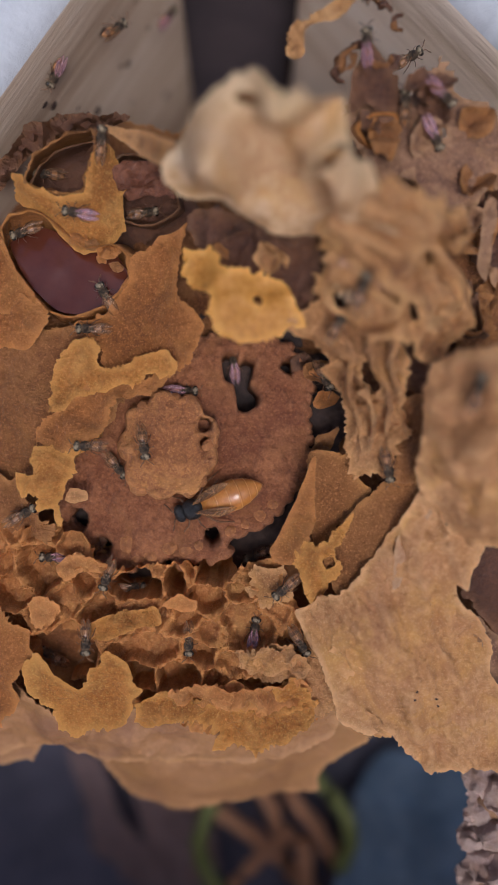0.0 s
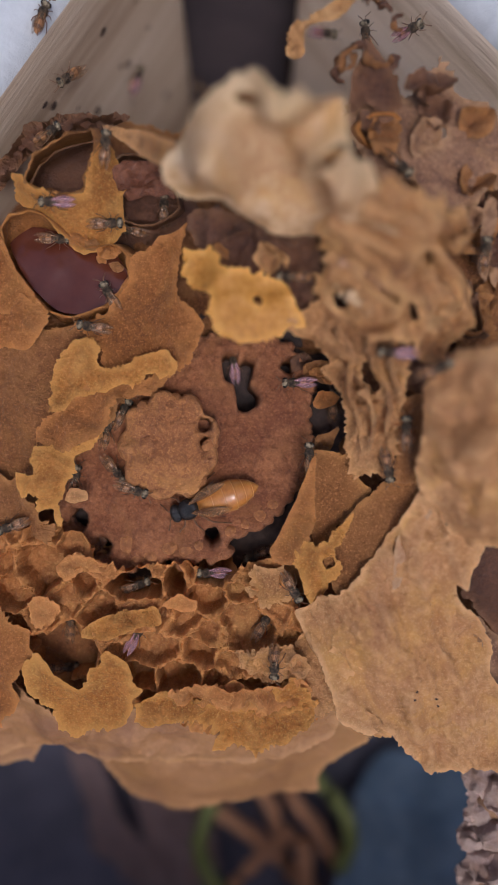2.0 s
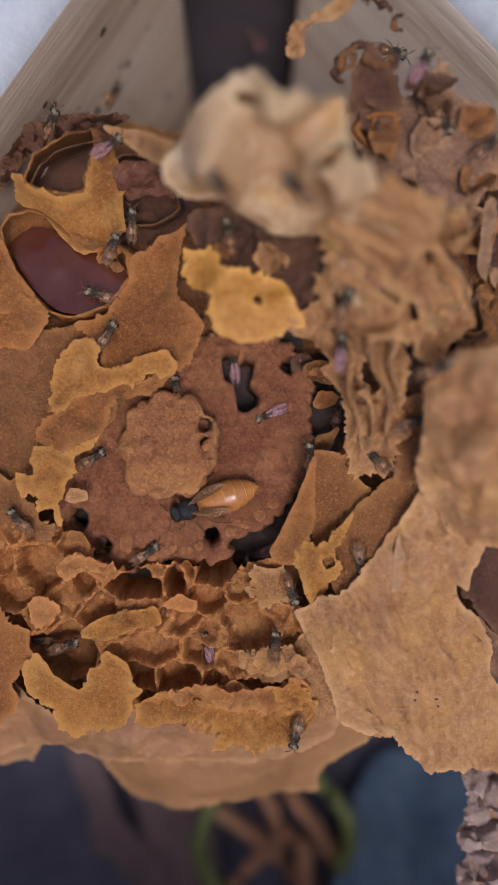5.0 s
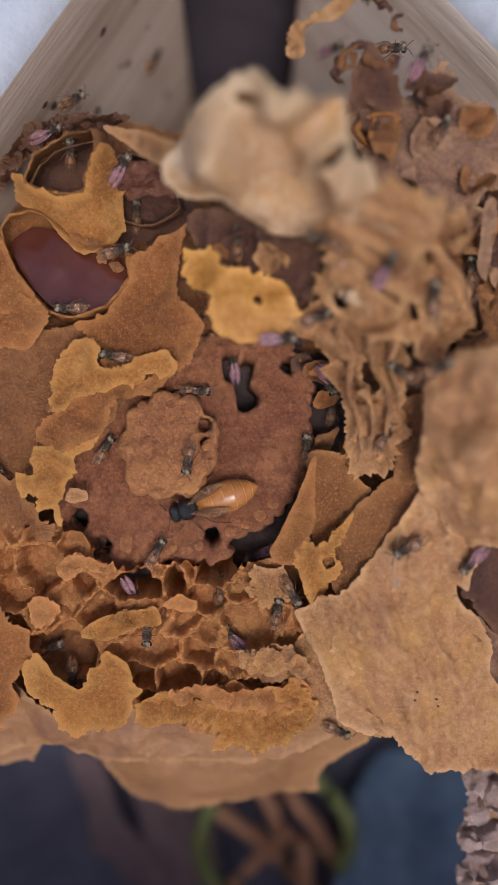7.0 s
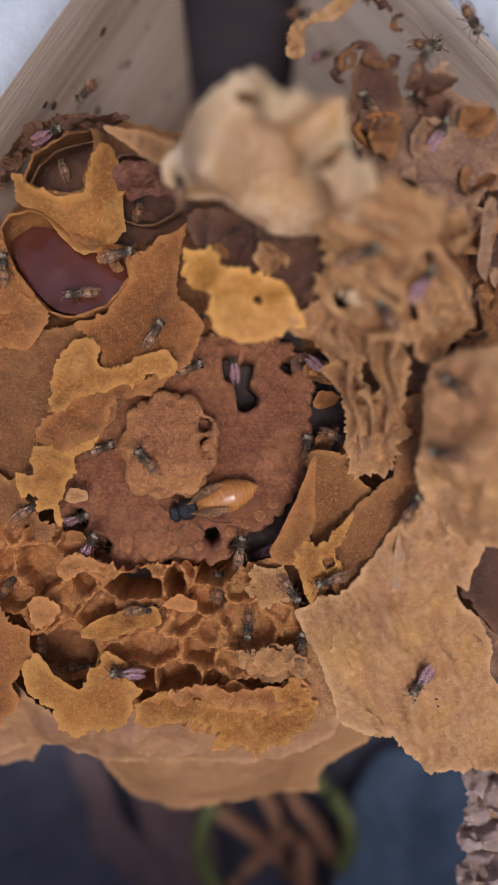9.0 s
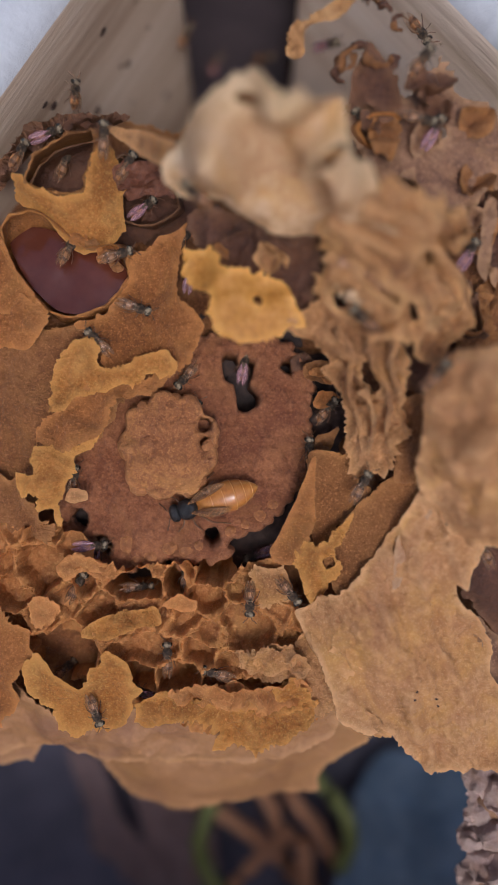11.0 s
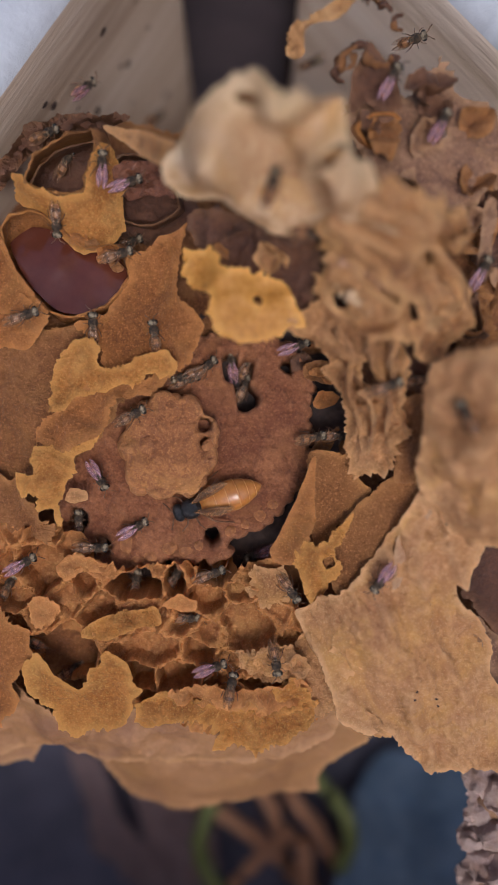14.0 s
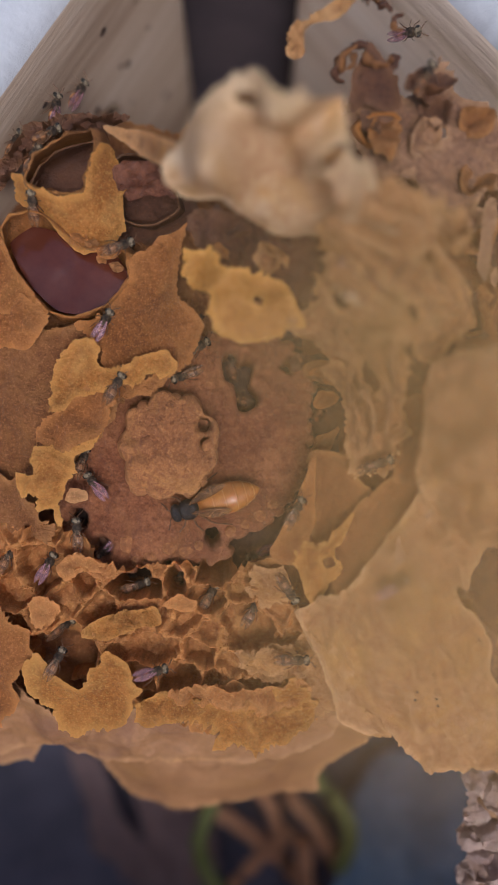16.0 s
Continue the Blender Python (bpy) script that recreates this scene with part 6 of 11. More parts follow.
# ---- a drift of smoke ----
def smoke_film():
    m, t, n, l, p = nodes_of("thin_smoke")
    p.inputs["Base Color"].default_value = (0.60, 0.385, 0.14, 1)
    p.inputs["Roughness"].default_value = 1.0
    p.inputs["Specular IOR Level"].default_value = 0.0
    tc = n.new("ShaderNodeTexCoord")
    mp = n.new("ShaderNodeMapping")
    mp.inputs["Scale"].default_value = (1 / 0.0142, 1 / 0.0142, 0)
    grad = n.new("ShaderNodeTexGradient")
    grad.gradient_type = "QUADRATIC_SPHERE"
    l.new(tc.outputs["Object"], mp.inputs["Vector"])
    l.new(mp.outputs["Vector"], grad.inputs["Vector"])
    curl = n.new("ShaderNodeTexNoise")
    curl.inputs["Scale"].default_value, curl.inputs["Detail"].default_value, curl.inputs["Distortion"].default_value = 160, 4, 1.5
    l.new(tc.outputs["Object"], curl.inputs["Vector"])
    mul = n.new("ShaderNodeMath")
    mul.operation = "MULTIPLY"
    l.new(grad.outputs["Fac"], mul.inputs[0])
    l.new(curl.outputs["Fac"], mul.inputs[1])
    amount = n.new("ShaderNodeMath")
    amount.operation, amount.use_clamp = "MULTIPLY", True
    amount.inputs[1].default_value = 1.2
    l.new(mul.outputs["Value"], amount.inputs[0])
    tr = n.new("ShaderNodeBsdfTranslucent")
    tr.inputs["Color"].default_value = (0.60, 0.385, 0.14, 1)
    both = n.new("ShaderNodeMixShader")
    both.inputs["Fac"].default_value = 0.5
    l.new(p.outputs["BSDF"], both.inputs[1])
    l.new(tr.outputs["BSDF"], both.inputs[2])
    clear = n.new("ShaderNodeBsdfTransparent")
    mx = n.new("ShaderNodeMixShader")
    l.new(amount.outputs["Value"], mx.inputs["Fac"])
    l.new(clear.outputs["BSDF"], mx.inputs[1])
    l.new(both.outputs["Shader"], mx.inputs[2])
    l.new(mx.outputs["Shader"], n["Material Output"].inputs["Surface"])
    return m


SMOKE = smoke_film()
cloud = thing("smoke", "thin yellowish smoke drifting low over the open nest", "smoke")
PUFFS = []
for k in range(4):
    verts, faces = [], []
    for j in range(13):
        e = 0.5 * math.pi * j / 12
        for s in range(32):
            a = 2 * math.pi * s / 32
            r = 14 * math.sin(e) * (1 + 0.15 * fractal((math.cos(a), math.sin(a), 0), 0.8, k, 2))
            verts.append((r * math.cos(a), r * math.sin(a), 2.2 * math.cos(e)))
    for j in range(12):
        for s in range(32):
            a, b = j * 32 + s, j * 32 + (s + 1) % 32
            faces.append((a + 32, b + 32, b, a))
    PUFFS.append(mesh_object("puff", verts, faces, SMOKE, cloud))



def motions():
    walk(BEES[0], [(0, pose(-0.0158, 0.0468, 0.0071, -12, 68, -58)), (0.5, pose(-0.0163, 0.0458, 0.0057, -12, 67, -58)), (1, pose(-0.0140, 0.0502, 0.0029, -3, 62, -46)), (1.5, pose(-0.0125, 0.0530, -0.0006, 63, 31, 29)), (1.75, pose(-0.0083, 0.0661, -0.0145, 57, 58, -5)), (2, pose(-0.0039, 0.0781, -0.0271, -2, 69, -90)), (8.5, pose(-0.0039, 0.0781, -0.0271, -2, 69, -90)), (9, pose(0.0065, 0.0560, 0.0002, 42, 55, -77)), (11.5, pose(0.0018, 0.0720, -0.0256, 40, 62, -47)), (12, pose(0.0101, 0.0307, 0.0123, 25, 11, -49)), (12.5, pose(0.0114, 0.0334, 0.0170, 32, 2, -30)), (13, pose(0.0104, 0.0399, 0.0082, 22, 18, -69)), (13.25, pose(0.0094, 0.0396, 0.0076, 7, 26, -111)), (13.5, pose(0.0084, 0.0393, 0.0071, -10, 22, -155)), (13.75, pose(0.0022, 0.0587, -0.0100, -28, -29, 155)), (14, pose(-0.0039, 0.0781, -0.0271, 38, -63, 50)), (16, pose(-0.0039, 0.0781, -0.0271, 38, -63, 50))])
    walk(BEES[1], [(0, pose(-0.0218, 0.0408, 0.0075, 131, -125, 12)), (0.17, pose(-0.0201, 0.0388, 0.0100, -67, -5, -135)), (0.33, pose(-0.0196, 0.0398, 0.0091, -57, 45, -108)), (0.5, pose(-0.0190, 0.0408, 0.0083, 35, 62, -5)), (1, pose(-0.0167, 0.0451, 0.0016, 49, 54, 11)), (1.5, pose(-0.0133, 0.0514, -0.0045, 3, 67, -43)), (2, pose(-0.0148, 0.0486, -0.0029, 49, 53, 10)), (2.5, pose(-0.0158, 0.0468, -0.0007, 54, 48, 17)), (3, pose(-0.0186, 0.0294, 0.0080, 43, 19, -26)), (3.5, pose(-0.0182, 0.0295, 0.0079, 6, 45, -90)), (4, pose(-0.0148, 0.0275, 0.0122, 15, 43, -42)), (6.5, pose(-0.0143, 0.0276, 0.0110, -7, 44, -66)), (7, pose(-0.0135, 0.0263, 0.0100, 22, 37, -21)), (7.5, pose(-0.0137, 0.0272, 0.0097, 25, 35, -22)), (8, pose(-0.0128, 0.0238, 0.0032, 38, -11, 28)), (8.5, pose(-0.0054, 0.0162, 0.0004, 15, 8, -29)), (8.75, pose(-0.0061, 0.0185, -0.0040, 20, -7, 15)), (9, pose(-0.0068, 0.0207, -0.0083, 12, -22, 62)), (10.25, pose(-0.0094, 0.0226, 0.0003, 21, 5, -1)), (11.5, pose(-0.0121, 0.0251, 0.0082, 0, 26, -68)), (12, pose(-0.0092, 0.0254, 0.0090, 14, 31, -68)), (12.5, pose(-0.0102, 0.0259, 0.0097, 8, 38, -67)), (13, pose(-0.0097, 0.0244, 0.0090, 24, 17, -27)), (13.5, pose(-0.0146, 0.0344, 0.0029, 31, 28, -24)), (14, pose(-0.0127, 0.0250, 0.0093, 8, 23, -68)), (14.5, pose(-0.0100, 0.0235, 0.0159, 38, 6, -29)), (15, pose(0.0021, 0.0177, 0.0298, 1, 20, -69)), (15.5, pose(-0.0196, 0.0395, 0.0050, 25, 65, -16)), (16, pose(-0.0198, 0.0393, 0.0057, 34, 62, -5))])
    walk(BEES[2], [(0, pose(-0.0109, 0.0562, -0.0008, 23, 66, -22)), (0.5, pose(-0.0039, 0.0781, -0.0271, -25, 67, -116)), (9, pose(-0.0039, 0.0781, -0.0271, -25, 67, -116)), (11.5, pose(-0.0077, 0.0618, -0.0211, 48, 51, 9)), (12, pose(-0.0148, 0.0488, -0.0098, -14, 60, -62)), (12.5, pose(-0.0135, 0.0368, 0.0036, -2, 43, -66)), (13, pose(-0.0123, 0.0284, 0.0103, 11, 13, -69)), (13.5, pose(-0.0152, 0.0337, 0.0079, 41, 30, 9)), (14, pose(-0.0152, 0.0259, 0.0107, 33, 25, 7)), (14.25, pose(-0.0155, 0.0237, 0.0096, -14, 40, -80)), (14.5, pose(-0.0158, 0.0215, 0.0084, -37, 3, -150)), (15, pose(-0.0145, 0.0277, -0.0046, -20, 19, -114)), (15.25, pose(-0.0144, 0.0167, 0.0052, 8, 28, -54)), (15.5, pose(-0.0163, 0.0110, 0.0046, 30, 11, 3)), (16, pose(-0.0153, 0.0114, 0.0049, 20, 24, -25))])
    walk(BEES[3], [(0, pose(-0.0215, 0.0279, 0.0065, 19, -14, 90)), (0.25, pose(-0.0212, 0.0282, 0.0061, 18, -0, 47)), (0.5, pose(-0.0207, 0.0282, 0.0058, 7, 9, 2)), (1, pose(-0.0221, 0.0315, 0.0089, 1, 54, -50)), (1.25, pose(-0.0235, 0.0328, 0.0089, -57, 12, -123)), (1.5, pose(-0.0251, 0.0345, 0.0085, -53, -51, -161)), (2, pose(-0.0198, 0.0394, 0.0086, 15, -67, 121)), (2.17, pose(-0.0178, 0.0431, 0.0071, 67, -23, 56)), (2.33, pose(-0.0158, 0.0468, 0.0056, 65, 33, 31)), (2.5, pose(-0.0138, 0.0505, 0.0041, -11, 68, -58)), (3, pose(-0.0156, 0.0472, -0.0012, 54, 48, 17)), (3.5, pose(-0.0156, 0.0472, -0.0012, 54, 48, 17)), (4, pose(-0.0157, 0.0469, -0.0023, 54, 48, 17)), (6.5, pose(-0.0192, 0.0405, 0.0033, -11, 67, -59)), (7, pose(-0.0129, 0.0522, -0.0039, 33, 59, -8)), (7.5, pose(-0.0122, 0.0530, -0.0069, -13, 65, -59)), (7.75, pose(-0.0114, 0.0390, 0.0012, -38, 38, -117)), (8, pose(-0.0106, 0.0250, 0.0092, -29, 9, -151)), (8.17, pose(-0.0112, 0.0241, 0.0087, -13, 30, -99)), (8.33, pose(-0.0125, 0.0259, 0.0038, 17, 28, -39)), (8.5, pose(-0.0131, 0.0248, 0.0037, 31, 6, 12)), (9, pose(-0.0124, 0.0256, 0.0038, 22, 23, -4)), (11.5, pose(-0.0137, 0.0272, 0.0097, 25, 35, -22)), (11.75, pose(-0.0142, 0.0256, 0.0096, 39, 3, 35)), (12, pose(-0.0147, 0.0239, 0.0098, 20, -25, 90)), (12.17, pose(-0.0171, 0.0221, 0.0095, 32, -8, 40)), (12.33, pose(-0.0197, 0.0208, 0.0085, 27, 11, -6)), (12.5, pose(-0.0229, 0.0205, 0.0056, 8, 21, -58)), (13, pose(-0.0145, 0.0277, -0.0046, -8, 26, -84)), (13.25, pose(-0.0130, 0.0239, 0.0033, 12, 24, -38)), (13.5, pose(-0.0129, 0.0247, 0.0036, 24, 9, 2)), (14, pose(-0.0096, 0.0101, 0.0044, 18, -9, 8)), (14.17, pose(-0.0093, 0.0101, 0.0046, 19, 12, -48)), (14.33, pose(-0.0090, 0.0101, 0.0048, 0, 24, -111)), (14.5, pose(-0.0088, 0.0101, 0.0050, -19, 13, -173)), (14.75, pose(-0.0078, 0.0154, -0.0017, -0, 27, -105)), (15, pose(-0.0068, 0.0207, -0.0083, 19, 15, -35)), (15.5, pose(-0.0130, 0.0049, 0.0033, 9, 7, -29)), (16, pose(-0.0139, 0.0048, 0.0035, 11, 10, -29))])
    walk(BEES[4], [(0, pose(-0.0152, 0.0281, 0.0117, 42, 24, 7)), (0.25, pose(-0.0149, 0.0271, 0.0120, 47, -11, 44)), (0.5, pose(-0.0148, 0.0267, 0.0114, 24, -42, 90)), (0.75, pose(-0.0144, 0.0274, 0.0110, 45, -10, 39)), (1, pose(-0.0140, 0.0281, 0.0107, 35, 25, -3)), (1.5, pose(-0.0131, 0.0285, 0.0126, 37, 2, 1)), (2, pose(-0.0148, 0.0274, 0.0119, 38, 29, 9)), (2.5, pose(-0.0057, 0.0256, 0.0040, 15, 23, -68)), (3, pose(-0.0052, 0.0182, 0.0182, 4, 43, -90)), (3.5, pose(-0.0048, 0.0179, 0.0196, 6, 47, -90)), (3.75, pose(-0.0033, 0.0201, 0.0125, 23, 23, -40)), (4, pose(-0.0012, 0.0179, 0.0127, 17, -4, -1)), (6.5, pose(-0.0029, 0.0165, 0.0119, 20, -7, 9)), (7, pose(-0.0010, 0.0172, 0.0105, 22, -10, -3)), (7.25, pose(-0.0020, 0.0179, 0.0123, 24, 14, -43)), (7.5, pose(-0.0031, 0.0199, 0.0121, 7, 32, -90)), (8, pose(-0.0040, 0.0201, 0.0121, 17, 32, -79)), (8.17, pose(-0.0030, 0.0199, 0.0125, 35, 1, -25)), (8.33, pose(-0.0023, 0.0257, 0.0033, 20, -32, 28)), (8.5, pose(-0.0013, 0.0257, 0.0032, -23, -34, 101)), (8.75, pose(-0.0037, 0.0221, 0.0109, 22, -29, 41)), (9, pose(-0.0061, 0.0186, 0.0185, 44, 4, 1)), (11.5, pose(-0.0151, 0.0293, 0.0116, 36, 18, 5)), (11.75, pose(-0.0135, 0.0286, 0.0124, 22, -19, 50)), (12, pose(-0.0119, 0.0282, 0.0131, -20, -29, 112)), (12.25, pose(-0.0129, 0.0260, 0.0120, 15, -14, 52)), (12.5, pose(-0.0142, 0.0247, 0.0097, 23, 21, 6)), (13, pose(-0.0131, 0.0249, 0.0093, 27, 16, -6)), (13.25, pose(-0.0138, 0.0250, 0.0096, 35, -6, 41)), (13.5, pose(-0.0144, 0.0252, 0.0100, 23, -26, 90)), (13.67, pose(-0.0143, 0.0230, 0.0087, 33, -5, 38)), (13.83, pose(-0.0141, 0.0208, 0.0074, 24, 17, -12)), (14, pose(-0.0138, 0.0180, 0.0072, -1, 22, -69)), (14.5, pose(-0.0139, 0.0115, 0.0047, 16, 18, -27)), (15, pose(-0.0068, 0.0207, -0.0083, 7, 24, -71)), (15.5, pose(-0.0043, 0.0104, 0.0007, 8, 20, -47)), (16, pose(-0.0058, 0.0103, 0.0008, 12, 14, -59))])
    walk(BEES[5], [(0, pose(-0.0235, 0.0217, 0.0058, -2, -22, 111)), (0.25, pose(-0.0231, 0.0216, 0.0058, 17, -14, 54)), (0.5, pose(-0.0226, 0.0215, 0.0057, 21, 5, 1)), (0.75, pose(-0.0223, 0.0215, 0.0057, 18, -11, 44)), (1, pose(-0.0220, 0.0215, 0.0058, 5, -21, 90)), (1.5, pose(-0.0229, 0.0217, 0.0058, -2, -22, 111)), (1.67, pose(-0.0222, 0.0215, 0.0058, -19, -11, 166)), (1.83, pose(-0.0215, 0.0211, 0.0058, -20, 8, -144)), (2, pose(-0.0206, 0.0205, 0.0062, -6, 21, -90)), (2.5, pose(-0.0213, 0.0214, 0.0058, -1, 34, -90)), (2.67, pose(-0.0213, 0.0214, 0.0058, 30, 17, -25)), (2.83, pose(-0.0213, 0.0214, 0.0058, 31, -15, 26)), (3, pose(-0.0213, 0.0214, 0.0058, 1, -34, 90)), (3.17, pose(-0.0210, 0.0214, 0.0058, -27, -18, 155)), (3.33, pose(-0.0206, 0.0212, 0.0063, -27, 13, -152)), (3.5, pose(-0.0204, 0.0214, 0.0059, 0, 29, -90)), (4, pose(-0.0203, 0.0208, 0.0062, -8, 20, -69)), (6.5, pose(-0.0191, 0.0290, 0.0065, 18, 5, -30)), (7, pose(-0.0188, 0.0292, 0.0089, 61, 11, 3)), (7.5, pose(-0.0195, 0.0290, 0.0082, 60, 25, -3)), (8, pose(-0.0134, 0.0288, 0.0089, 26, 24, -25)), (8.5, pose(-0.0100, 0.0259, 0.0097, 37, 2, 0)), (9, pose(-0.0197, 0.0291, 0.0069, 35, -16, 6)), (11.5, pose(-0.0197, 0.0291, 0.0070, 33, 17, -27)), (13.5, pose(-0.0197, 0.0291, 0.0070, 33, 17, -27)), (13.67, pose(-0.0203, 0.0278, 0.0057, 5, 34, -80)), (13.83, pose(-0.0191, 0.0228, 0.0101, -27, 23, -136)), (14, pose(-0.0198, 0.0217, 0.0084, -37, -6, -178)), (14.17, pose(-0.0221, 0.0234, 0.0052, -31, 25, -126)), (14.33, pose(-0.0236, 0.0231, 0.0051, 3, 35, -57)), (14.5, pose(-0.0249, 0.0226, 0.0054, 27, 12, 3)), (15, pose(-0.0253, 0.0212, 0.0055, 17, 14, -28)), (15.5, pose(-0.0218, 0.0234, 0.0097, 4, 30, -68)), (16, pose(-0.0234, 0.0292, 0.0080, 39, 49, -4))])
    walk(BEES[6], [(0, pose(-0.0171, 0.0218, 0.0094, 15, -37, 78)), (0.5, pose(-0.0170, 0.0220, 0.0096, 19, -36, 78)), (0.67, pose(-0.0174, 0.0221, 0.0097, 43, -9, 23)), (0.83, pose(-0.0178, 0.0221, 0.0097, 37, 25, -23)), (1, pose(-0.0182, 0.0222, 0.0098, -2, 40, -90)), (1.17, pose(-0.0182, 0.0223, 0.0099, -36, 16, -154)), (1.33, pose(-0.0183, 0.0223, 0.0101, -34, -22, 158)), (1.5, pose(-0.0184, 0.0224, 0.0102, 5, -41, 90)), (2, pose(-0.0193, 0.0226, 0.0102, 5, -38, 90)), (2.5, pose(-0.0207, 0.0274, 0.0056, 22, -10, 49)), (3, pose(-0.0209, 0.0286, 0.0065, 20, -3, 51)), (3.5, pose(-0.0217, 0.0280, 0.0071, 35, 7, 52)), (4, pose(-0.0218, 0.0273, 0.0064, 25, 21, 6)), (6.5, pose(-0.0225, 0.0317, 0.0086, -0, 50, -64)), (7, pose(-0.0217, 0.0316, 0.0093, 1, 61, -62)), (7.5, pose(-0.0215, 0.0326, 0.0080, 9, 43, -66)), (8, pose(-0.0217, 0.0316, 0.0093, 1, 61, -62)), (8.5, pose(-0.0215, 0.0319, 0.0083, 7, 47, -65)), (9, pose(-0.0218, 0.0315, 0.0090, -12, 54, -64)), (11.5, pose(-0.0216, 0.0317, 0.0088, 8, 48, -65)), (12, pose(-0.0218, 0.0315, 0.0090, -12, 54, -64)), (13, pose(-0.0218, 0.0315, 0.0090, -12, 54, -64)), (13.5, pose(-0.0189, 0.0410, 0.0046, -14, 66, -59)), (14, pose(-0.0193, 0.0402, 0.0055, -15, 66, -59)), (14.5, pose(-0.0206, 0.0377, 0.0071, 34, 62, -5)), (14.67, pose(-0.0231, 0.0382, 0.0045, 67, 16, 42)), (14.83, pose(-0.0244, 0.0357, 0.0056, 62, -35, 66)), (15, pose(-0.0271, 0.0368, 0.0023, -10, -67, 151)), (15.17, pose(-0.0250, 0.0346, 0.0069, 60, -40, 70)), (15.33, pose(-0.0243, 0.0359, 0.0072, 68, 6, 47)), (15.5, pose(-0.0236, 0.0372, 0.0078, 53, 50, 19)), (16, pose(-0.0217, 0.0358, 0.0074, 54, 47, 22))])
    walk(BEES[7], [(0, pose(-0.0119, 0.0253, 0.0035, -3, 30, -79)), (0.5, pose(-0.0119, 0.0251, 0.0034, -4, 28, -79)), (1, pose(-0.0132, 0.0231, 0.0030, -19, 20, -111)), (1.17, pose(-0.0131, 0.0233, 0.0031, -27, -5, -167)), (1.33, pose(-0.0130, 0.0236, 0.0032, -10, -26, 134)), (1.5, pose(-0.0129, 0.0237, 0.0032, 19, -21, 69)), (2, pose(-0.0129, 0.0234, 0.0031, 16, -27, 79)), (2.5, pose(-0.0127, 0.0226, 0.0062, 23, -19, 58)), (2.75, pose(-0.0126, 0.0229, 0.0053, 31, 20, -6)), (3, pose(-0.0128, 0.0238, 0.0032, -9, 39, -90)), (3.17, pose(-0.0128, 0.0234, 0.0042, 28, 27, -19)), (3.33, pose(-0.0126, 0.0229, 0.0052, 33, -6, 32)), (3.5, pose(-0.0126, 0.0226, 0.0063, 8, -29, 90)), (3.75, pose(-0.0132, 0.0236, 0.0041, 31, -11, 43)), (4, pose(-0.0129, 0.0215, 0.0071, 35, 18, 5)), (6.5, pose(-0.0125, 0.0244, 0.0035, 22, 10, 3)), (7, pose(-0.0124, 0.0248, 0.0034, 22, 4, 1)), (7.17, pose(-0.0121, 0.0248, 0.0033, 16, -17, 58)), (7.33, pose(-0.0119, 0.0248, 0.0033, -6, -22, 122)), (7.5, pose(-0.0116, 0.0246, 0.0035, -21, -6, -178)), (7.75, pose(-0.0132, 0.0229, 0.0026, -19, 13, -126)), (8, pose(-0.0138, 0.0180, 0.0072, -1, 22, -69)), (13.5, pose(-0.0138, 0.0180, 0.0072, -1, 22, -69)), (14, pose(-0.0163, 0.0110, 0.0046, 30, 11, 3)), (15, pose(-0.0163, 0.0110, 0.0046, 30, 11, 3)), (15.5, pose(-0.0150, 0.0012, -0.0010, 12, 5, -30)), (15.67, pose(-0.0165, -0.0020, -0.0023, -1, 8, -88)), (15.83, pose(-0.0195, -0.0036, -0.0103, -11, -2, -145)), (16, pose(-0.0219, -0.0058, -0.0154, -7, -15, 158))])
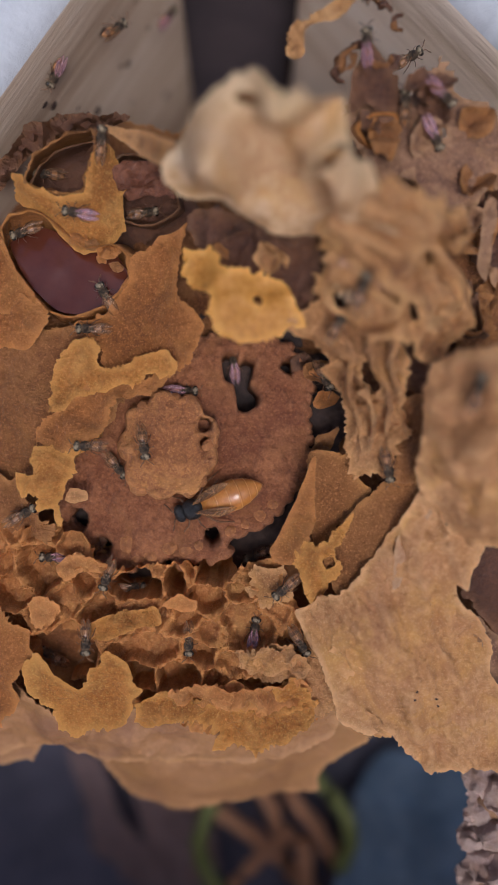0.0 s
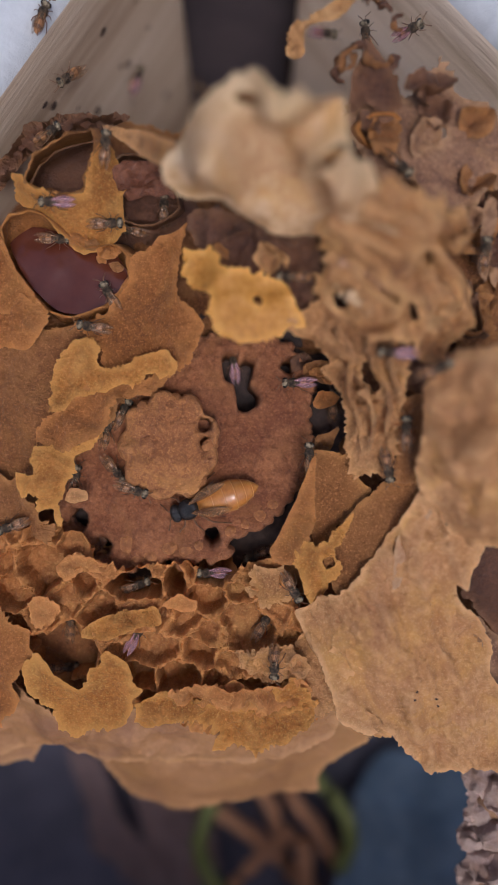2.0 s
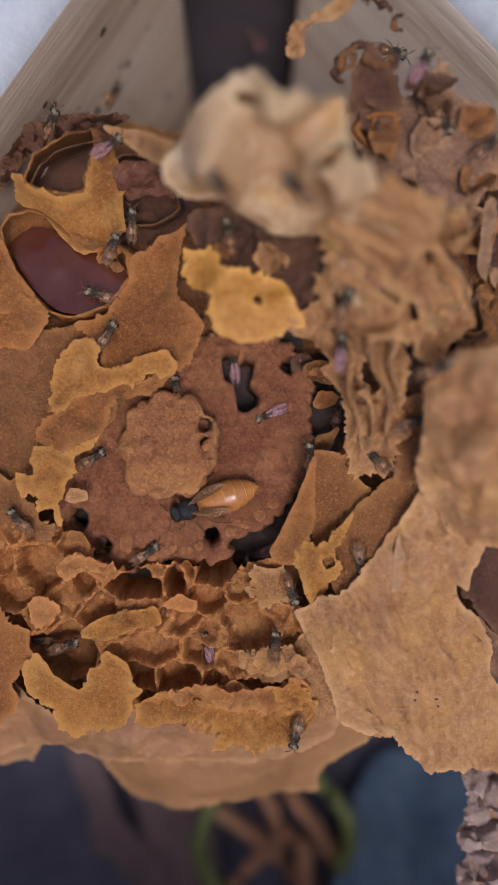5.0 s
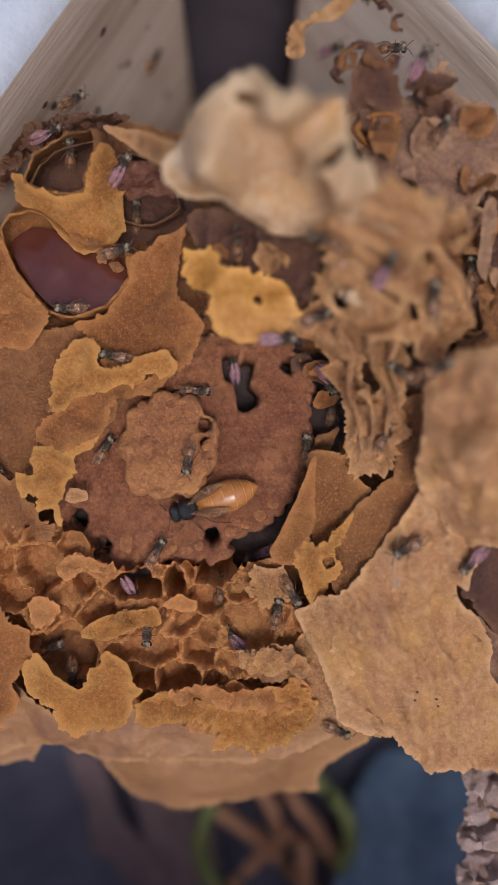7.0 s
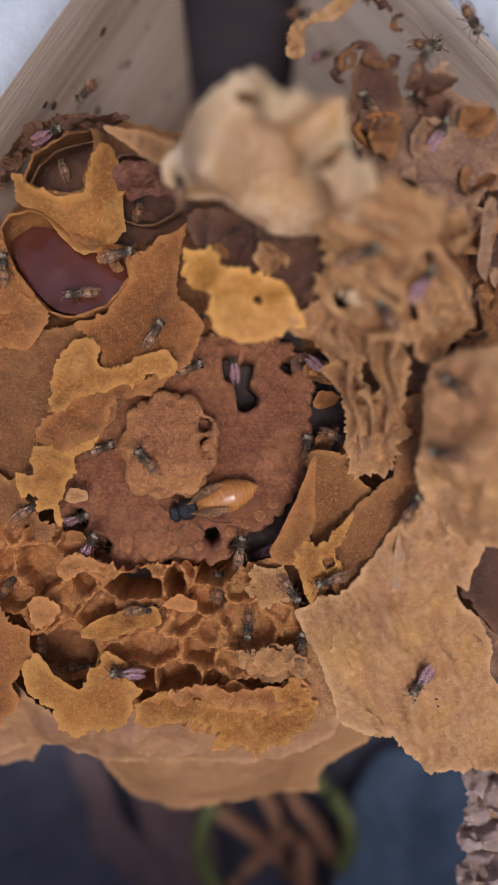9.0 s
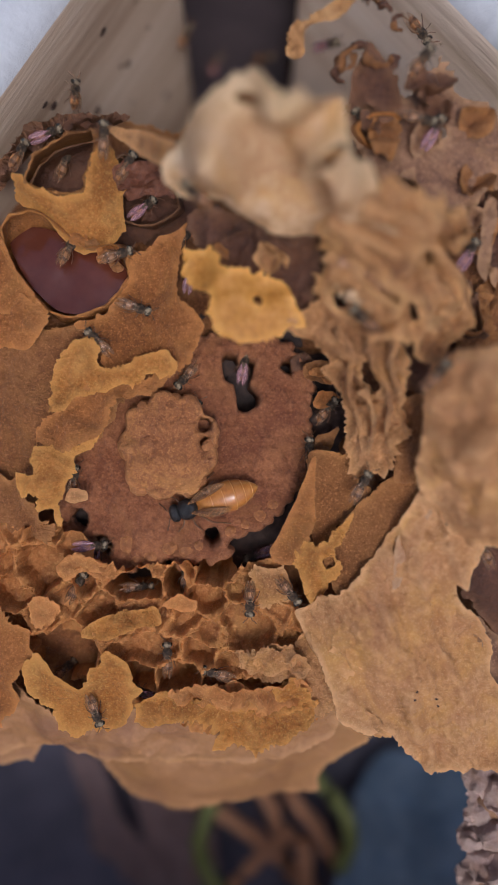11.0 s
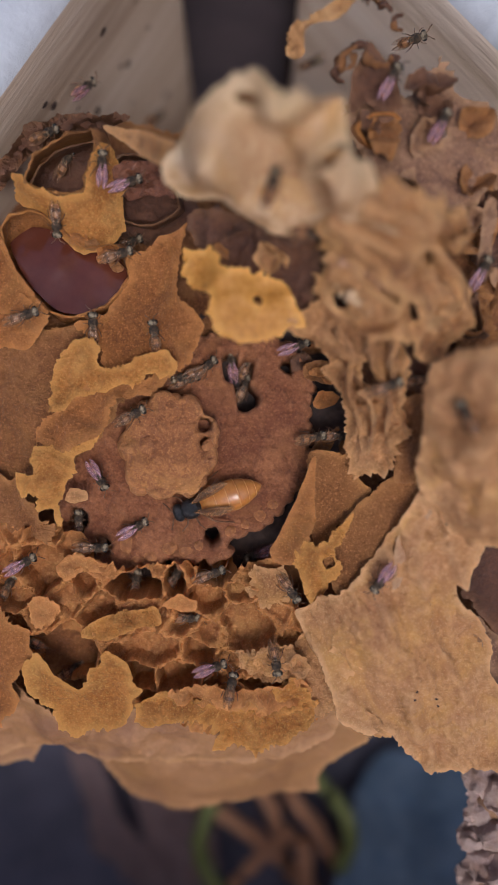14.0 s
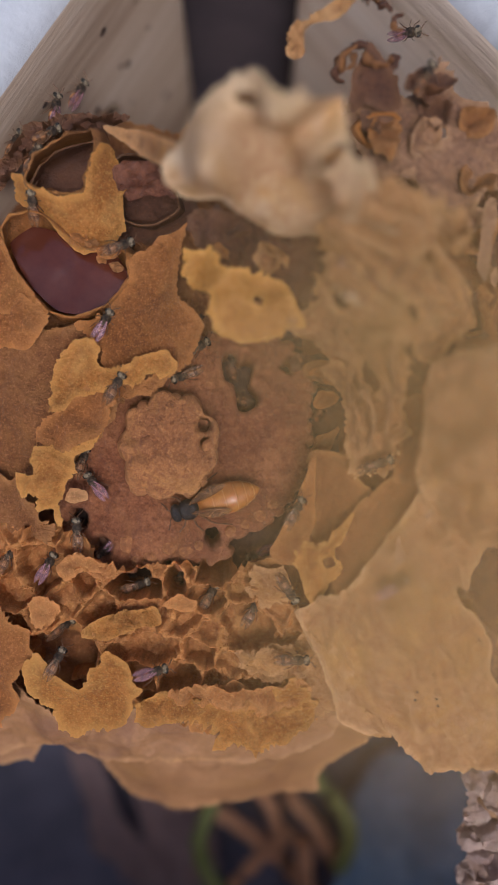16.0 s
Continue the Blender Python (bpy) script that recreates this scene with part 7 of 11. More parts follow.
    walk(BEES[8], [(0, pose(-0.0149, 0.0144, 0.0047, 24, -5, 30)), (1, pose(-0.0149, 0.0144, 0.0047, 24, -5, 30)), (1.5, pose(-0.0146, 0.0145, 0.0047, 27, 1, 31)), (2.5, pose(-0.0146, 0.0145, 0.0047, 27, 1, 31)), (3, pose(-0.0141, 0.0133, 0.0056, 21, -22, 69)), (3.25, pose(-0.0145, 0.0140, 0.0052, -16, -24, 145)), (3.5, pose(-0.0150, 0.0147, 0.0047, -29, 8, -151)), (3.75, pose(-0.0152, 0.0147, 0.0047, -15, -28, 142)), (4, pose(-0.0153, 0.0147, 0.0047, 27, -23, 58)), (6.5, pose(-0.0165, 0.0150, 0.0047, 6, -24, 90)), (7, pose(-0.0185, 0.0135, 0.0044, 6, -24, 90)), (7.5, pose(-0.0167, 0.0138, 0.0045, -6, -30, 112)), (8, pose(-0.0185, 0.0133, 0.0044, -4, -25, 112)), (8.5, pose(-0.0179, 0.0141, 0.0046, 5, -24, 90)), (8.75, pose(-0.0218, 0.0157, 0.0048, 20, -14, 43)), (9, pose(-0.0252, 0.0165, 0.0069, 24, 3, 1)), (11.5, pose(-0.0246, 0.0303, 0.0089, 31, 59, -8)), (11.75, pose(-0.0254, 0.0288, 0.0068, 47, 22, 15)), (12, pose(-0.0246, 0.0241, 0.0089, 48, -16, 27)), (12.17, pose(-0.0244, 0.0240, 0.0090, 45, 22, -10)), (12.33, pose(-0.0244, 0.0243, 0.0084, 8, 47, -69)), (12.5, pose(-0.0241, 0.0241, 0.0084, -37, 29, -134)), (12.75, pose(-0.0252, 0.0295, 0.0066, -10, 62, -73)), (13, pose(-0.0271, 0.0368, 0.0023, 54, 48, 22)), (13.5, pose(-0.0218, 0.0315, 0.0090, -12, 54, -64)), (14, pose(-0.0197, 0.0291, 0.0070, 33, 17, -27)), (14.5, pose(-0.0248, 0.0230, 0.0060, 12, 20, -26)), (15, pose(-0.0271, 0.0368, 0.0023, 54, 48, 21)), (15.5, pose(-0.0245, 0.0303, 0.0081, 25, 55, -12)), (16, pose(-0.0262, 0.0323, 0.0062, 29, 59, -8))])
    walk(BEES[9], [(0, pose(-0.0162, 0.0112, 0.0046, 12, -30, 90)), (0.5, pose(-0.0164, 0.0114, 0.0046, 9, -31, 90)), (1, pose(-0.0164, 0.0113, 0.0050, 8, -32, 90)), (1.5, pose(-0.0164, 0.0114, 0.0046, 9, -31, 90)), (2, pose(-0.0160, 0.0112, 0.0050, 16, -29, 79)), (2.5, pose(-0.0160, 0.0112, 0.0050, 16, -29, 79)), (2.67, pose(-0.0160, 0.0112, 0.0050, 31, -4, 25)), (2.83, pose(-0.0159, 0.0112, 0.0049, 20, 24, -26)), (3, pose(-0.0158, 0.0112, 0.0049, -12, 29, -90)), (3.5, pose(-0.0158, 0.0112, 0.0049, -12, 29, -90)), (4, pose(-0.0158, 0.0111, 0.0049, 1, 30, -68)), (5.25, pose(-0.0146, 0.0101, 0.0042, 18, 19, -25)), (6.5, pose(-0.0135, 0.0090, 0.0039, 23, 1, 11)), (7, pose(-0.0137, 0.0083, 0.0037, 12, -18, 79)), (7.5, pose(-0.0134, 0.0084, 0.0037, 18, -15, 59)), (7.75, pose(-0.0120, 0.0086, 0.0036, 21, 9, -13)), (8, pose(-0.0105, 0.0088, 0.0038, -1, 19, -90)), (8.5, pose(-0.0089, 0.0094, 0.0046, 0, 21, -111)), (8.75, pose(-0.0093, 0.0098, 0.0048, 13, 18, -69)), (9, pose(-0.0099, 0.0104, 0.0044, 21, 7, -29)), (10.25, pose(-0.0116, 0.0120, 0.0050, 4, 23, -73)), (11.5, pose(-0.0133, 0.0137, 0.0056, -21, 23, -122)), (11.67, pose(-0.0141, 0.0128, 0.0053, 10, 31, -55)), (11.83, pose(-0.0149, 0.0119, 0.0051, 31, 10, 5)), (12, pose(-0.0156, 0.0111, 0.0048, 24, -19, 58)), (12.5, pose(-0.0156, 0.0111, 0.0048, 24, -19, 58)), (12.75, pose(-0.0153, 0.0097, 0.0040, 26, 1, 17)), (13, pose(-0.0149, 0.0082, 0.0036, 14, 17, -27)), (13.5, pose(-0.0134, 0.0084, 0.0037, 1, 23, -68)), (14, pose(-0.0125, 0.0022, 0.0018, -0, 10, -59)), (14.5, pose(-0.0090, 0.0043, 0.0022, 11, 7, -29)), (15, pose(-0.0171, -0.0009, 0.0021, 12, 6, -29)), (15.5, pose(-0.0178, -0.0011, -0.0023, 12, 11, -28)), (16, pose(-0.0183, -0.0017, -0.0024, 8, 15, -17))])
    walk(BEES[10], [(0, pose(-0.0075, 0.0058, -0.0002, -10, 13, -90)), (0.25, pose(-0.0071, 0.0131, -0.0038, 9, 15, -48)), (0.5, pose(-0.0068, 0.0207, -0.0083, 24, 5, -8)), (3, pose(-0.0068, 0.0207, -0.0083, 24, 5, -8)), (3.5, pose(-0.0078, 0.0189, 0.0014, 21, -4, -1)), (3.75, pose(-0.0068, 0.0174, 0.0013, 7, 20, -73)), (4, pose(-0.0068, 0.0207, -0.0083, -21, 12, -150)), (5.25, pose(-0.0018, 0.0164, -0.0048, -23, -12, 154)), (6.5, pose(0.0030, 0.0111, 0.0011, -1, -27, 90)), (6.67, pose(0.0030, 0.0112, 0.0011, -25, -13, 153)), (6.83, pose(0.0028, 0.0088, 0.0071, -25, 12, -152)), (7, pose(0.0026, 0.0072, 0.0112, -2, 26, -90)), (7.17, pose(0.0033, 0.0088, 0.0071, 21, 15, -26)), (7.33, pose(0.0042, 0.0121, -0.0012, 23, -9, 29)), (7.5, pose(0.0047, 0.0121, -0.0012, 3, -24, 90)), (7.67, pose(0.0057, 0.0121, -0.0010, 32, -17, 33)), (7.83, pose(0.0062, 0.0091, 0.0062, 43, 9, -15)), (8, pose(0.0069, 0.0076, 0.0101, 29, 34, -67)), (8.5, pose(0.0079, 0.0090, 0.0005, 26, 10, -29)), (8.75, pose(0.0078, 0.0086, 0.0007, 8, 23, -79)), (9, pose(0.0077, 0.0085, 0.0001, -14, 19, -132)), (10.25, pose(0.0030, 0.0085, 0.0003, 15, 25, -60)), (11.5, pose(-0.0017, 0.0096, -0.0023, 32, 2, 6)), (12.5, pose(-0.0017, 0.0096, -0.0023, 32, 2, 6)), (13, pose(-0.0018, 0.0097, -0.0022, 36, -6, 3)), (14, pose(-0.0018, 0.0097, -0.0022, 36, -6, 3)), (14.25, pose(0.0013, 0.0101, 0.0009, 26, 14, -29)), (14.5, pose(0.0044, 0.0123, -0.0010, 4, 24, -68)), (15, pose(0.0073, 0.0125, -0.0085, -19, 12, -140)), (16, pose(0.0073, 0.0125, -0.0085, -19, 12, -140))])
    walk(BEES[11], [(0, pose(-0.0110, -0.0005, 0.0017, -7, -3, -169)), (0.5, pose(-0.0086, -0.0001, 0.0013, -10, -4, -168)), (1, pose(-0.0086, -0.0021, 0.0010, -14, -1, -169)), (1.5, pose(-0.0092, -0.0047, 0.0001, -15, -6, 171)), (1.67, pose(-0.0105, -0.0024, 0.0014, -15, 9, -137)), (1.83, pose(-0.0119, 0.0001, 0.0014, -3, 18, -83)), (2, pose(-0.0138, 0.0033, -0.0006, 12, 13, -28)), (2.5, pose(-0.0143, 0.0030, 0.0023, 12, 3, -30)), (3, pose(-0.0116, 0.0028, 0.0019, -0, 15, -80)), (3.5, pose(-0.0135, 0.0030, -0.0006, 6, 12, -80)), (3.75, pose(-0.0166, -0.0027, -0.0025, -9, 2, -143)), (4, pose(-0.0219, -0.0058, -0.0154, -7, -15, 155)), (7, pose(-0.0219, -0.0058, -0.0154, -7, -15, 155)), (7.17, pose(-0.0224, -0.0105, -0.0117, -13, -3, -146)), (7.33, pose(-0.0221, -0.0154, -0.0045, -6, 9, -89)), (7.5, pose(-0.0235, -0.0198, -0.0042, 8, 9, -29)), (7.75, pose(-0.0218, -0.0211, -0.0094, 3, 7, -71)), (8, pose(-0.0210, -0.0224, -0.0181, -0, 2, -112)), (11.5, pose(-0.0210, -0.0224, -0.0181, -0, 2, -112)), (12, pose(-0.0169, -0.0108, -0.0028, -10, 9, -90)), (12.25, pose(-0.0193, -0.0084, -0.0084, 5, 13, -28)), (12.5, pose(-0.0219, -0.0058, -0.0154, 16, 3, 32)), (13, pose(-0.0196, -0.0086, -0.0049, 5, 2, 1)), (13.5, pose(-0.0188, -0.0081, -0.0053, 16, 11, 3)), (14, pose(-0.0265, -0.0150, -0.0060, -7, 18, -26)), (14.5, pose(-0.0262, -0.0148, -0.0060, -9, -0, -31)), (15, pose(-0.0263, -0.0151, -0.0061, -7, -6, -32)), (15.5, pose(-0.0254, -0.0143, -0.0057, -14, -10, -62)), (16, pose(-0.0261, -0.0119, -0.0042, 2, 14, -28))])
    walk(BEES[12], [(0, pose(-0.0144, -0.0019, -0.0018, -13, 9, -141)), (1, pose(-0.0144, -0.0019, -0.0018, -13, 9, -141)), (1.5, pose(-0.0145, -0.0022, -0.0020, -13, 14, -142)), (2, pose(-0.0145, -0.0022, -0.0020, -13, 14, -142)), (2.5, pose(-0.0145, -0.0018, -0.0018, -9, 9, -141)), (3, pose(-0.0162, -0.0010, 0.0022, -4, 17, -90)), (3.5, pose(-0.0163, -0.0011, 0.0020, -2, 6, -90)), (4, pose(-0.0182, -0.0010, -0.0023, 0, 16, -90)), (5.25, pose(-0.0166, -0.0014, -0.0021, 15, 11, -44)), (6.5, pose(-0.0150, -0.0016, -0.0017, 21, -2, -1)), (7, pose(-0.0156, -0.0006, -0.0015, 12, 6, -30)), (7.5, pose(-0.0147, -0.0021, -0.0017, 12, 10, -28)), (7.75, pose(-0.0146, -0.0029, -0.0022, -4, 13, -100)), (8, pose(-0.0146, -0.0038, -0.0026, -12, -2, -169)), (8.17, pose(-0.0145, -0.0029, -0.0022, -5, 7, -113)), (8.33, pose(-0.0145, -0.0020, -0.0019, 6, 6, -57)), (8.5, pose(-0.0144, -0.0011, -0.0017, 11, -3, -1)), (9, pose(-0.0163, -0.0003, -0.0017, 5, 16, -69)), (10.25, pose(-0.0154, 0.0046, 0.0039, 25, 5, -4)), (11.5, pose(-0.0156, 0.0111, 0.0048, 24, -19, 58)), (12, pose(-0.0149, 0.0091, 0.0038, 22, 7, 2)), (12.5, pose(-0.0043, 0.0114, 0.0010, 3, 12, -59)), (13, pose(-0.0025, 0.0109, 0.0009, 12, 20, -58)), (13.5, pose(-0.0113, 0.0102, 0.0041, 14, 13, -28)), (14, pose(-0.0071, 0.0069, 0.0001, 2, 18, -69)), (14.5, pose(-0.0071, 0.0069, 0.0001, 2, 18, -69)), (14.67, pose(-0.0069, 0.0069, 0.0005, 15, 6, -9)), (14.83, pose(-0.0068, 0.0071, 0.0003, 11, -11, 49)), (15, pose(-0.0066, 0.0074, 0.0004, -6, -16, 111)), (15.17, pose(-0.0068, 0.0073, 0.0003, 11, -11, 49)), (15.33, pose(-0.0070, 0.0072, 0.0003, 15, 5, -9)), (15.5, pose(-0.0072, 0.0072, 0.0002, 2, 17, -69)), (16, pose(-0.0068, 0.0207, -0.0083, 24, 4, -7))])
    walk(BEES[13], [(0, pose(-0.0161, -0.0010, 0.0021, -0, -11, 90)), (0.5, pose(-0.0168, 0.0001, -0.0016, -1, -13, 90)), (1, pose(-0.0163, -0.0003, -0.0017, 5, -17, 90)), (1.25, pose(-0.0160, -0.0001, -0.0016, 11, -11, 49)), (1.5, pose(-0.0157, 0.0000, -0.0015, 12, -2, 10)), (2, pose(-0.0153, 0.0012, -0.0010, 12, 0, -10)), (2.17, pose(-0.0167, -0.0020, -0.0023, 13, -11, 44)), (2.33, pose(-0.0196, -0.0036, -0.0103, 4, -18, 102)), (2.5, pose(-0.0219, -0.0058, -0.0154, -8, -15, 160)), (7, pose(-0.0219, -0.0058, -0.0154, -8, -15, 160)), (7.5, pose(-0.0071, -0.0061, -0.0024, -14, -8, 161)), (8, pose(-0.0107, -0.0052, -0.0000, 3, -10, 110)), (8.17, pose(-0.0110, -0.0007, 0.0015, 15, -5, 57)), (8.33, pose(-0.0118, 0.0050, -0.0003, 18, 7, 6)), (8.5, pose(-0.0117, 0.0088, 0.0037, 10, 17, -48)), (9, pose(-0.0068, 0.0207, -0.0083, 17, 18, -44)), (11.5, pose(-0.0072, 0.0197, 0.0082, 23, 12, -28)), (12, pose(-0.0080, 0.0178, 0.0071, 27, -3, -11)), (12.5, pose(-0.0104, 0.0178, 0.0065, 14, 22, -47)), (12.75, pose(-0.0114, 0.0150, 0.0060, -15, 18, -117)), (13, pose(-0.0125, 0.0127, 0.0049, -23, -8, -178)), (13.17, pose(-0.0123, 0.0126, 0.0049, -20, 14, -125)), (13.33, pose(-0.0121, 0.0125, 0.0049, 2, 23, -66)), (13.5, pose(-0.0119, 0.0124, 0.0048, 21, 11, -8)), (14, pose(-0.0050, 0.0081, 0.0004, 8, 15, -48)), (14.5, pose(-0.0018, 0.0097, -0.0022, 36, -6, 3)), (16, pose(-0.0018, 0.0097, -0.0022, 36, -6, 3))])
    walk(BEES[14], [(0, pose(-0.0017, 0.0096, -0.0023, 32, 2, 6)), (2.5, pose(-0.0017, 0.0096, -0.0023, 32, 2, 6)), (2.75, pose(-0.0010, 0.0077, -0.0030, 20, -13, 46)), (3, pose(-0.0004, 0.0059, -0.0040, 2, -16, 90)), (3.5, pose(0.0002, 0.0057, -0.0040, -17, -6, 150)), (4, pose(-0.0001, 0.0028, -0.0010, -10, -9, 141)), (6.5, pose(0.0083, 0.0072, -0.0031, -2, -12, 90)), (6.75, pose(0.0085, 0.0076, -0.0030, -11, -9, 151)), (7, pose(0.0082, 0.0068, 0.0004, -12, 1, -149)), (7.5, pose(0.0063, 0.0078, 0.0004, -17, 16, -121)), (8, pose(0.0061, 0.0080, 0.0006, -19, 12, -131)), (8.25, pose(0.0074, 0.0070, 0.0005, -4, 18, -80)), (8.5, pose(0.0091, 0.0071, -0.0029, 9, 10, -28)), (8.67, pose(0.0088, 0.0069, -0.0031, 17, -3, 25)), (8.83, pose(0.0090, 0.0079, -0.0069, 10, -17, 79)), (9, pose(0.0090, 0.0085, -0.0094, -6, -20, 138)), (12.5, pose(0.0090, 0.0085, -0.0094, -6, -20, 138)), (12.67, pose(0.0082, 0.0071, -0.0031, 12, -17, 79)), (12.83, pose(0.0077, 0.0066, 0.0006, 20, -2, 26)), (13, pose(0.0076, 0.0075, 0.0003, 12, 13, -28)), (13.5, pose(0.0044, 0.0123, -0.0010, 4, 24, -68)), (14, pose(0.0049, 0.0107, 0.0005, 11, 20, -69)), (14.5, pose(0.0050, 0.0080, 0.0099, 19, 31, -56)), (14.75, pose(0.0063, 0.0112, -0.0015, -11, 27, -116)), (15, pose(0.0073, 0.0125, -0.0085, -23, 3, -164)), (16, pose(0.0073, 0.0125, -0.0085, -23, 3, -164))])
    walk(BEES[15], [(0, pose(0.0079, 0.0074, 0.0005, -12, 6, -150)), (0.25, pose(0.0085, 0.0070, 0.0003, 5, 11, -75)), (0.5, pose(0.0083, 0.0041, 0.0072, 14, -4, -1)), (1, pose(0.0095, 0.0070, -0.0028, 14, -5, -1)), (1.5, pose(0.0083, 0.0059, -0.0006, 27, 11, -28)), (2, pose(0.0095, 0.0053, -0.0037, 19, -6, -2)), (2.17, pose(0.0093, 0.0050, -0.0038, 16, 9, -53)), (2.33, pose(0.0091, 0.0047, -0.0038, 1, 15, -107)), (2.5, pose(0.0089, 0.0043, -0.0038, -12, 8, -161)), (2.75, pose(0.0084, 0.0048, -0.0008, 6, 22, -95)), (3, pose(0.0083, 0.0059, -0.0006, 27, 11, -28)), (3.5, pose(0.0095, 0.0003, 0.0043, 19, -7, -32)), (4, pose(0.0104, 0.0032, -0.0041, 23, -3, -11)), (6.5, pose(0.0094, 0.0045, -0.0039, 20, 2, -30)), (7, pose(0.0094, 0.0045, -0.0039, 20, -5, -12)), (7.25, pose(0.0090, 0.0050, -0.0038, 12, 15, -74)), (7.5, pose(0.0083, 0.0046, -0.0008, -10, 16, -142)), (7.75, pose(0.0082, 0.0044, -0.0007, 8, 13, -70)), (8, pose(0.0082, 0.0042, -0.0007, 12, -4, -1)), (8.17, pose(0.0088, 0.0045, -0.0038, 11, 8, -50)), (8.33, pose(0.0092, 0.0038, -0.0040, 1, 16, -100)), (8.5, pose(0.0095, 0.0031, -0.0045, -12, 13, -152)), (9, pose(0.0094, 0.0012, -0.0015, 2, 21, -111)), (10.25, pose(0.0092, 0.0037, -0.0041, 11, 14, -70)), (11.5, pose(0.0082, 0.0042, -0.0007, 13, 2, -30)), (12, pose(0.0089, 0.0046, -0.0038, 15, 6, -29)), (12.25, pose(0.0089, 0.0048, -0.0038, 3, 14, -90)), (12.5, pose(0.0089, 0.0051, -0.0037, -10, 8, -151)), (12.75, pose(0.0084, 0.0042, -0.0005, 3, 11, -90)), (13, pose(0.0082, 0.0042, -0.0007, 13, 2, -30)), (13.5, pose(0.0092, 0.0012, -0.0015, 10, 17, -69)), (14, pose(0.0092, 0.0012, -0.0015, 4, 19, -90)), (14.5, pose(0.0095, 0.0036, -0.0043, 24, 4, -30)), (15, pose(0.0095, 0.0036, -0.0043, 24, 4, -30)), (15.5, pose(0.0082, 0.0048, -0.0036, 13, 5, -30)), (16, pose(0.0082, 0.0048, -0.0036, 13, 5, -30))])
    walk(BEES[16], [(0, pose(0.0012, -0.0110, -0.0084, -3, 0, 109)), (2, pose(0.0012, -0.0110, -0.0084, -3, 0, 109)), (2.25, pose(0.0028, -0.0132, -0.0026, -7, 1, 160)), (2.5, pose(0.0044, -0.0148, -0.0032, -9, 5, -150)), (3.5, pose(0.0044, -0.0148, -0.0032, -9, 5, -150)), (4, pose(0.0045, -0.0150, -0.0031, -1, 13, -152)), (6.5, pose(0.0041, -0.0149, -0.0034, -9, -1, -169)), (7, pose(0.0044, -0.0151, -0.0033, -10, 11, -152)), (7.5, pose(0.0044, -0.0151, -0.0033, -10, 11, -152)), (7.75, pose(0.0041, -0.0174, -0.0045, 6, 8, -76)), (8, pose(0.0039, -0.0198, -0.0057, 6, -8, -2)), (8.25, pose(0.0025, -0.0186, -0.0064, -5, -9, 44)), (8.5, pose(0.0011, -0.0174, -0.0060, -13, -1, 90)), (8.75, pose(0.0005, -0.0180, -0.0061, -2, 2, 133)), (9, pose(-0.0001, -0.0186, -0.0065, 9, -3, 176)), (11.5, pose(0.0005, -0.0158, -0.0036, -8, 7, 178)), (12, pose(0.0020, -0.0161, -0.0037, -4, -4, -158)), (12.5, pose(0.0035, -0.0152, -0.0032, 1, 9, -141)), (12.75, pose(0.0020, -0.0174, -0.0042, -1, 3, 154)), (13, pose(0.0006, -0.0195, -0.0069, 3, -1, 90)), (13.25, pose(0.0011, -0.0208, -0.0059, 2, -1, 135)), (13.5, pose(0.0017, -0.0221, -0.0036, 1, -1, -180)), (14, pose(0.0028, -0.0221, -0.0041, 0, 7, -172)), (14.5, pose(0.0047, -0.0246, -0.0048, -7, 7, -151)), (15, pose(0.0076, -0.0258, -0.0062, -4, 16, -153)), (15.25, pose(0.0076, -0.0260, -0.0065, 10, 13, -101)), (15.5, pose(0.0076, -0.0262, -0.0067, 16, 1, -51)), (15.75, pose(0.0036, -0.0179, -0.0113, 12, -7, -13)), (16, pose(-0.0002, -0.0098, -0.0172, 4, -11, 26))])
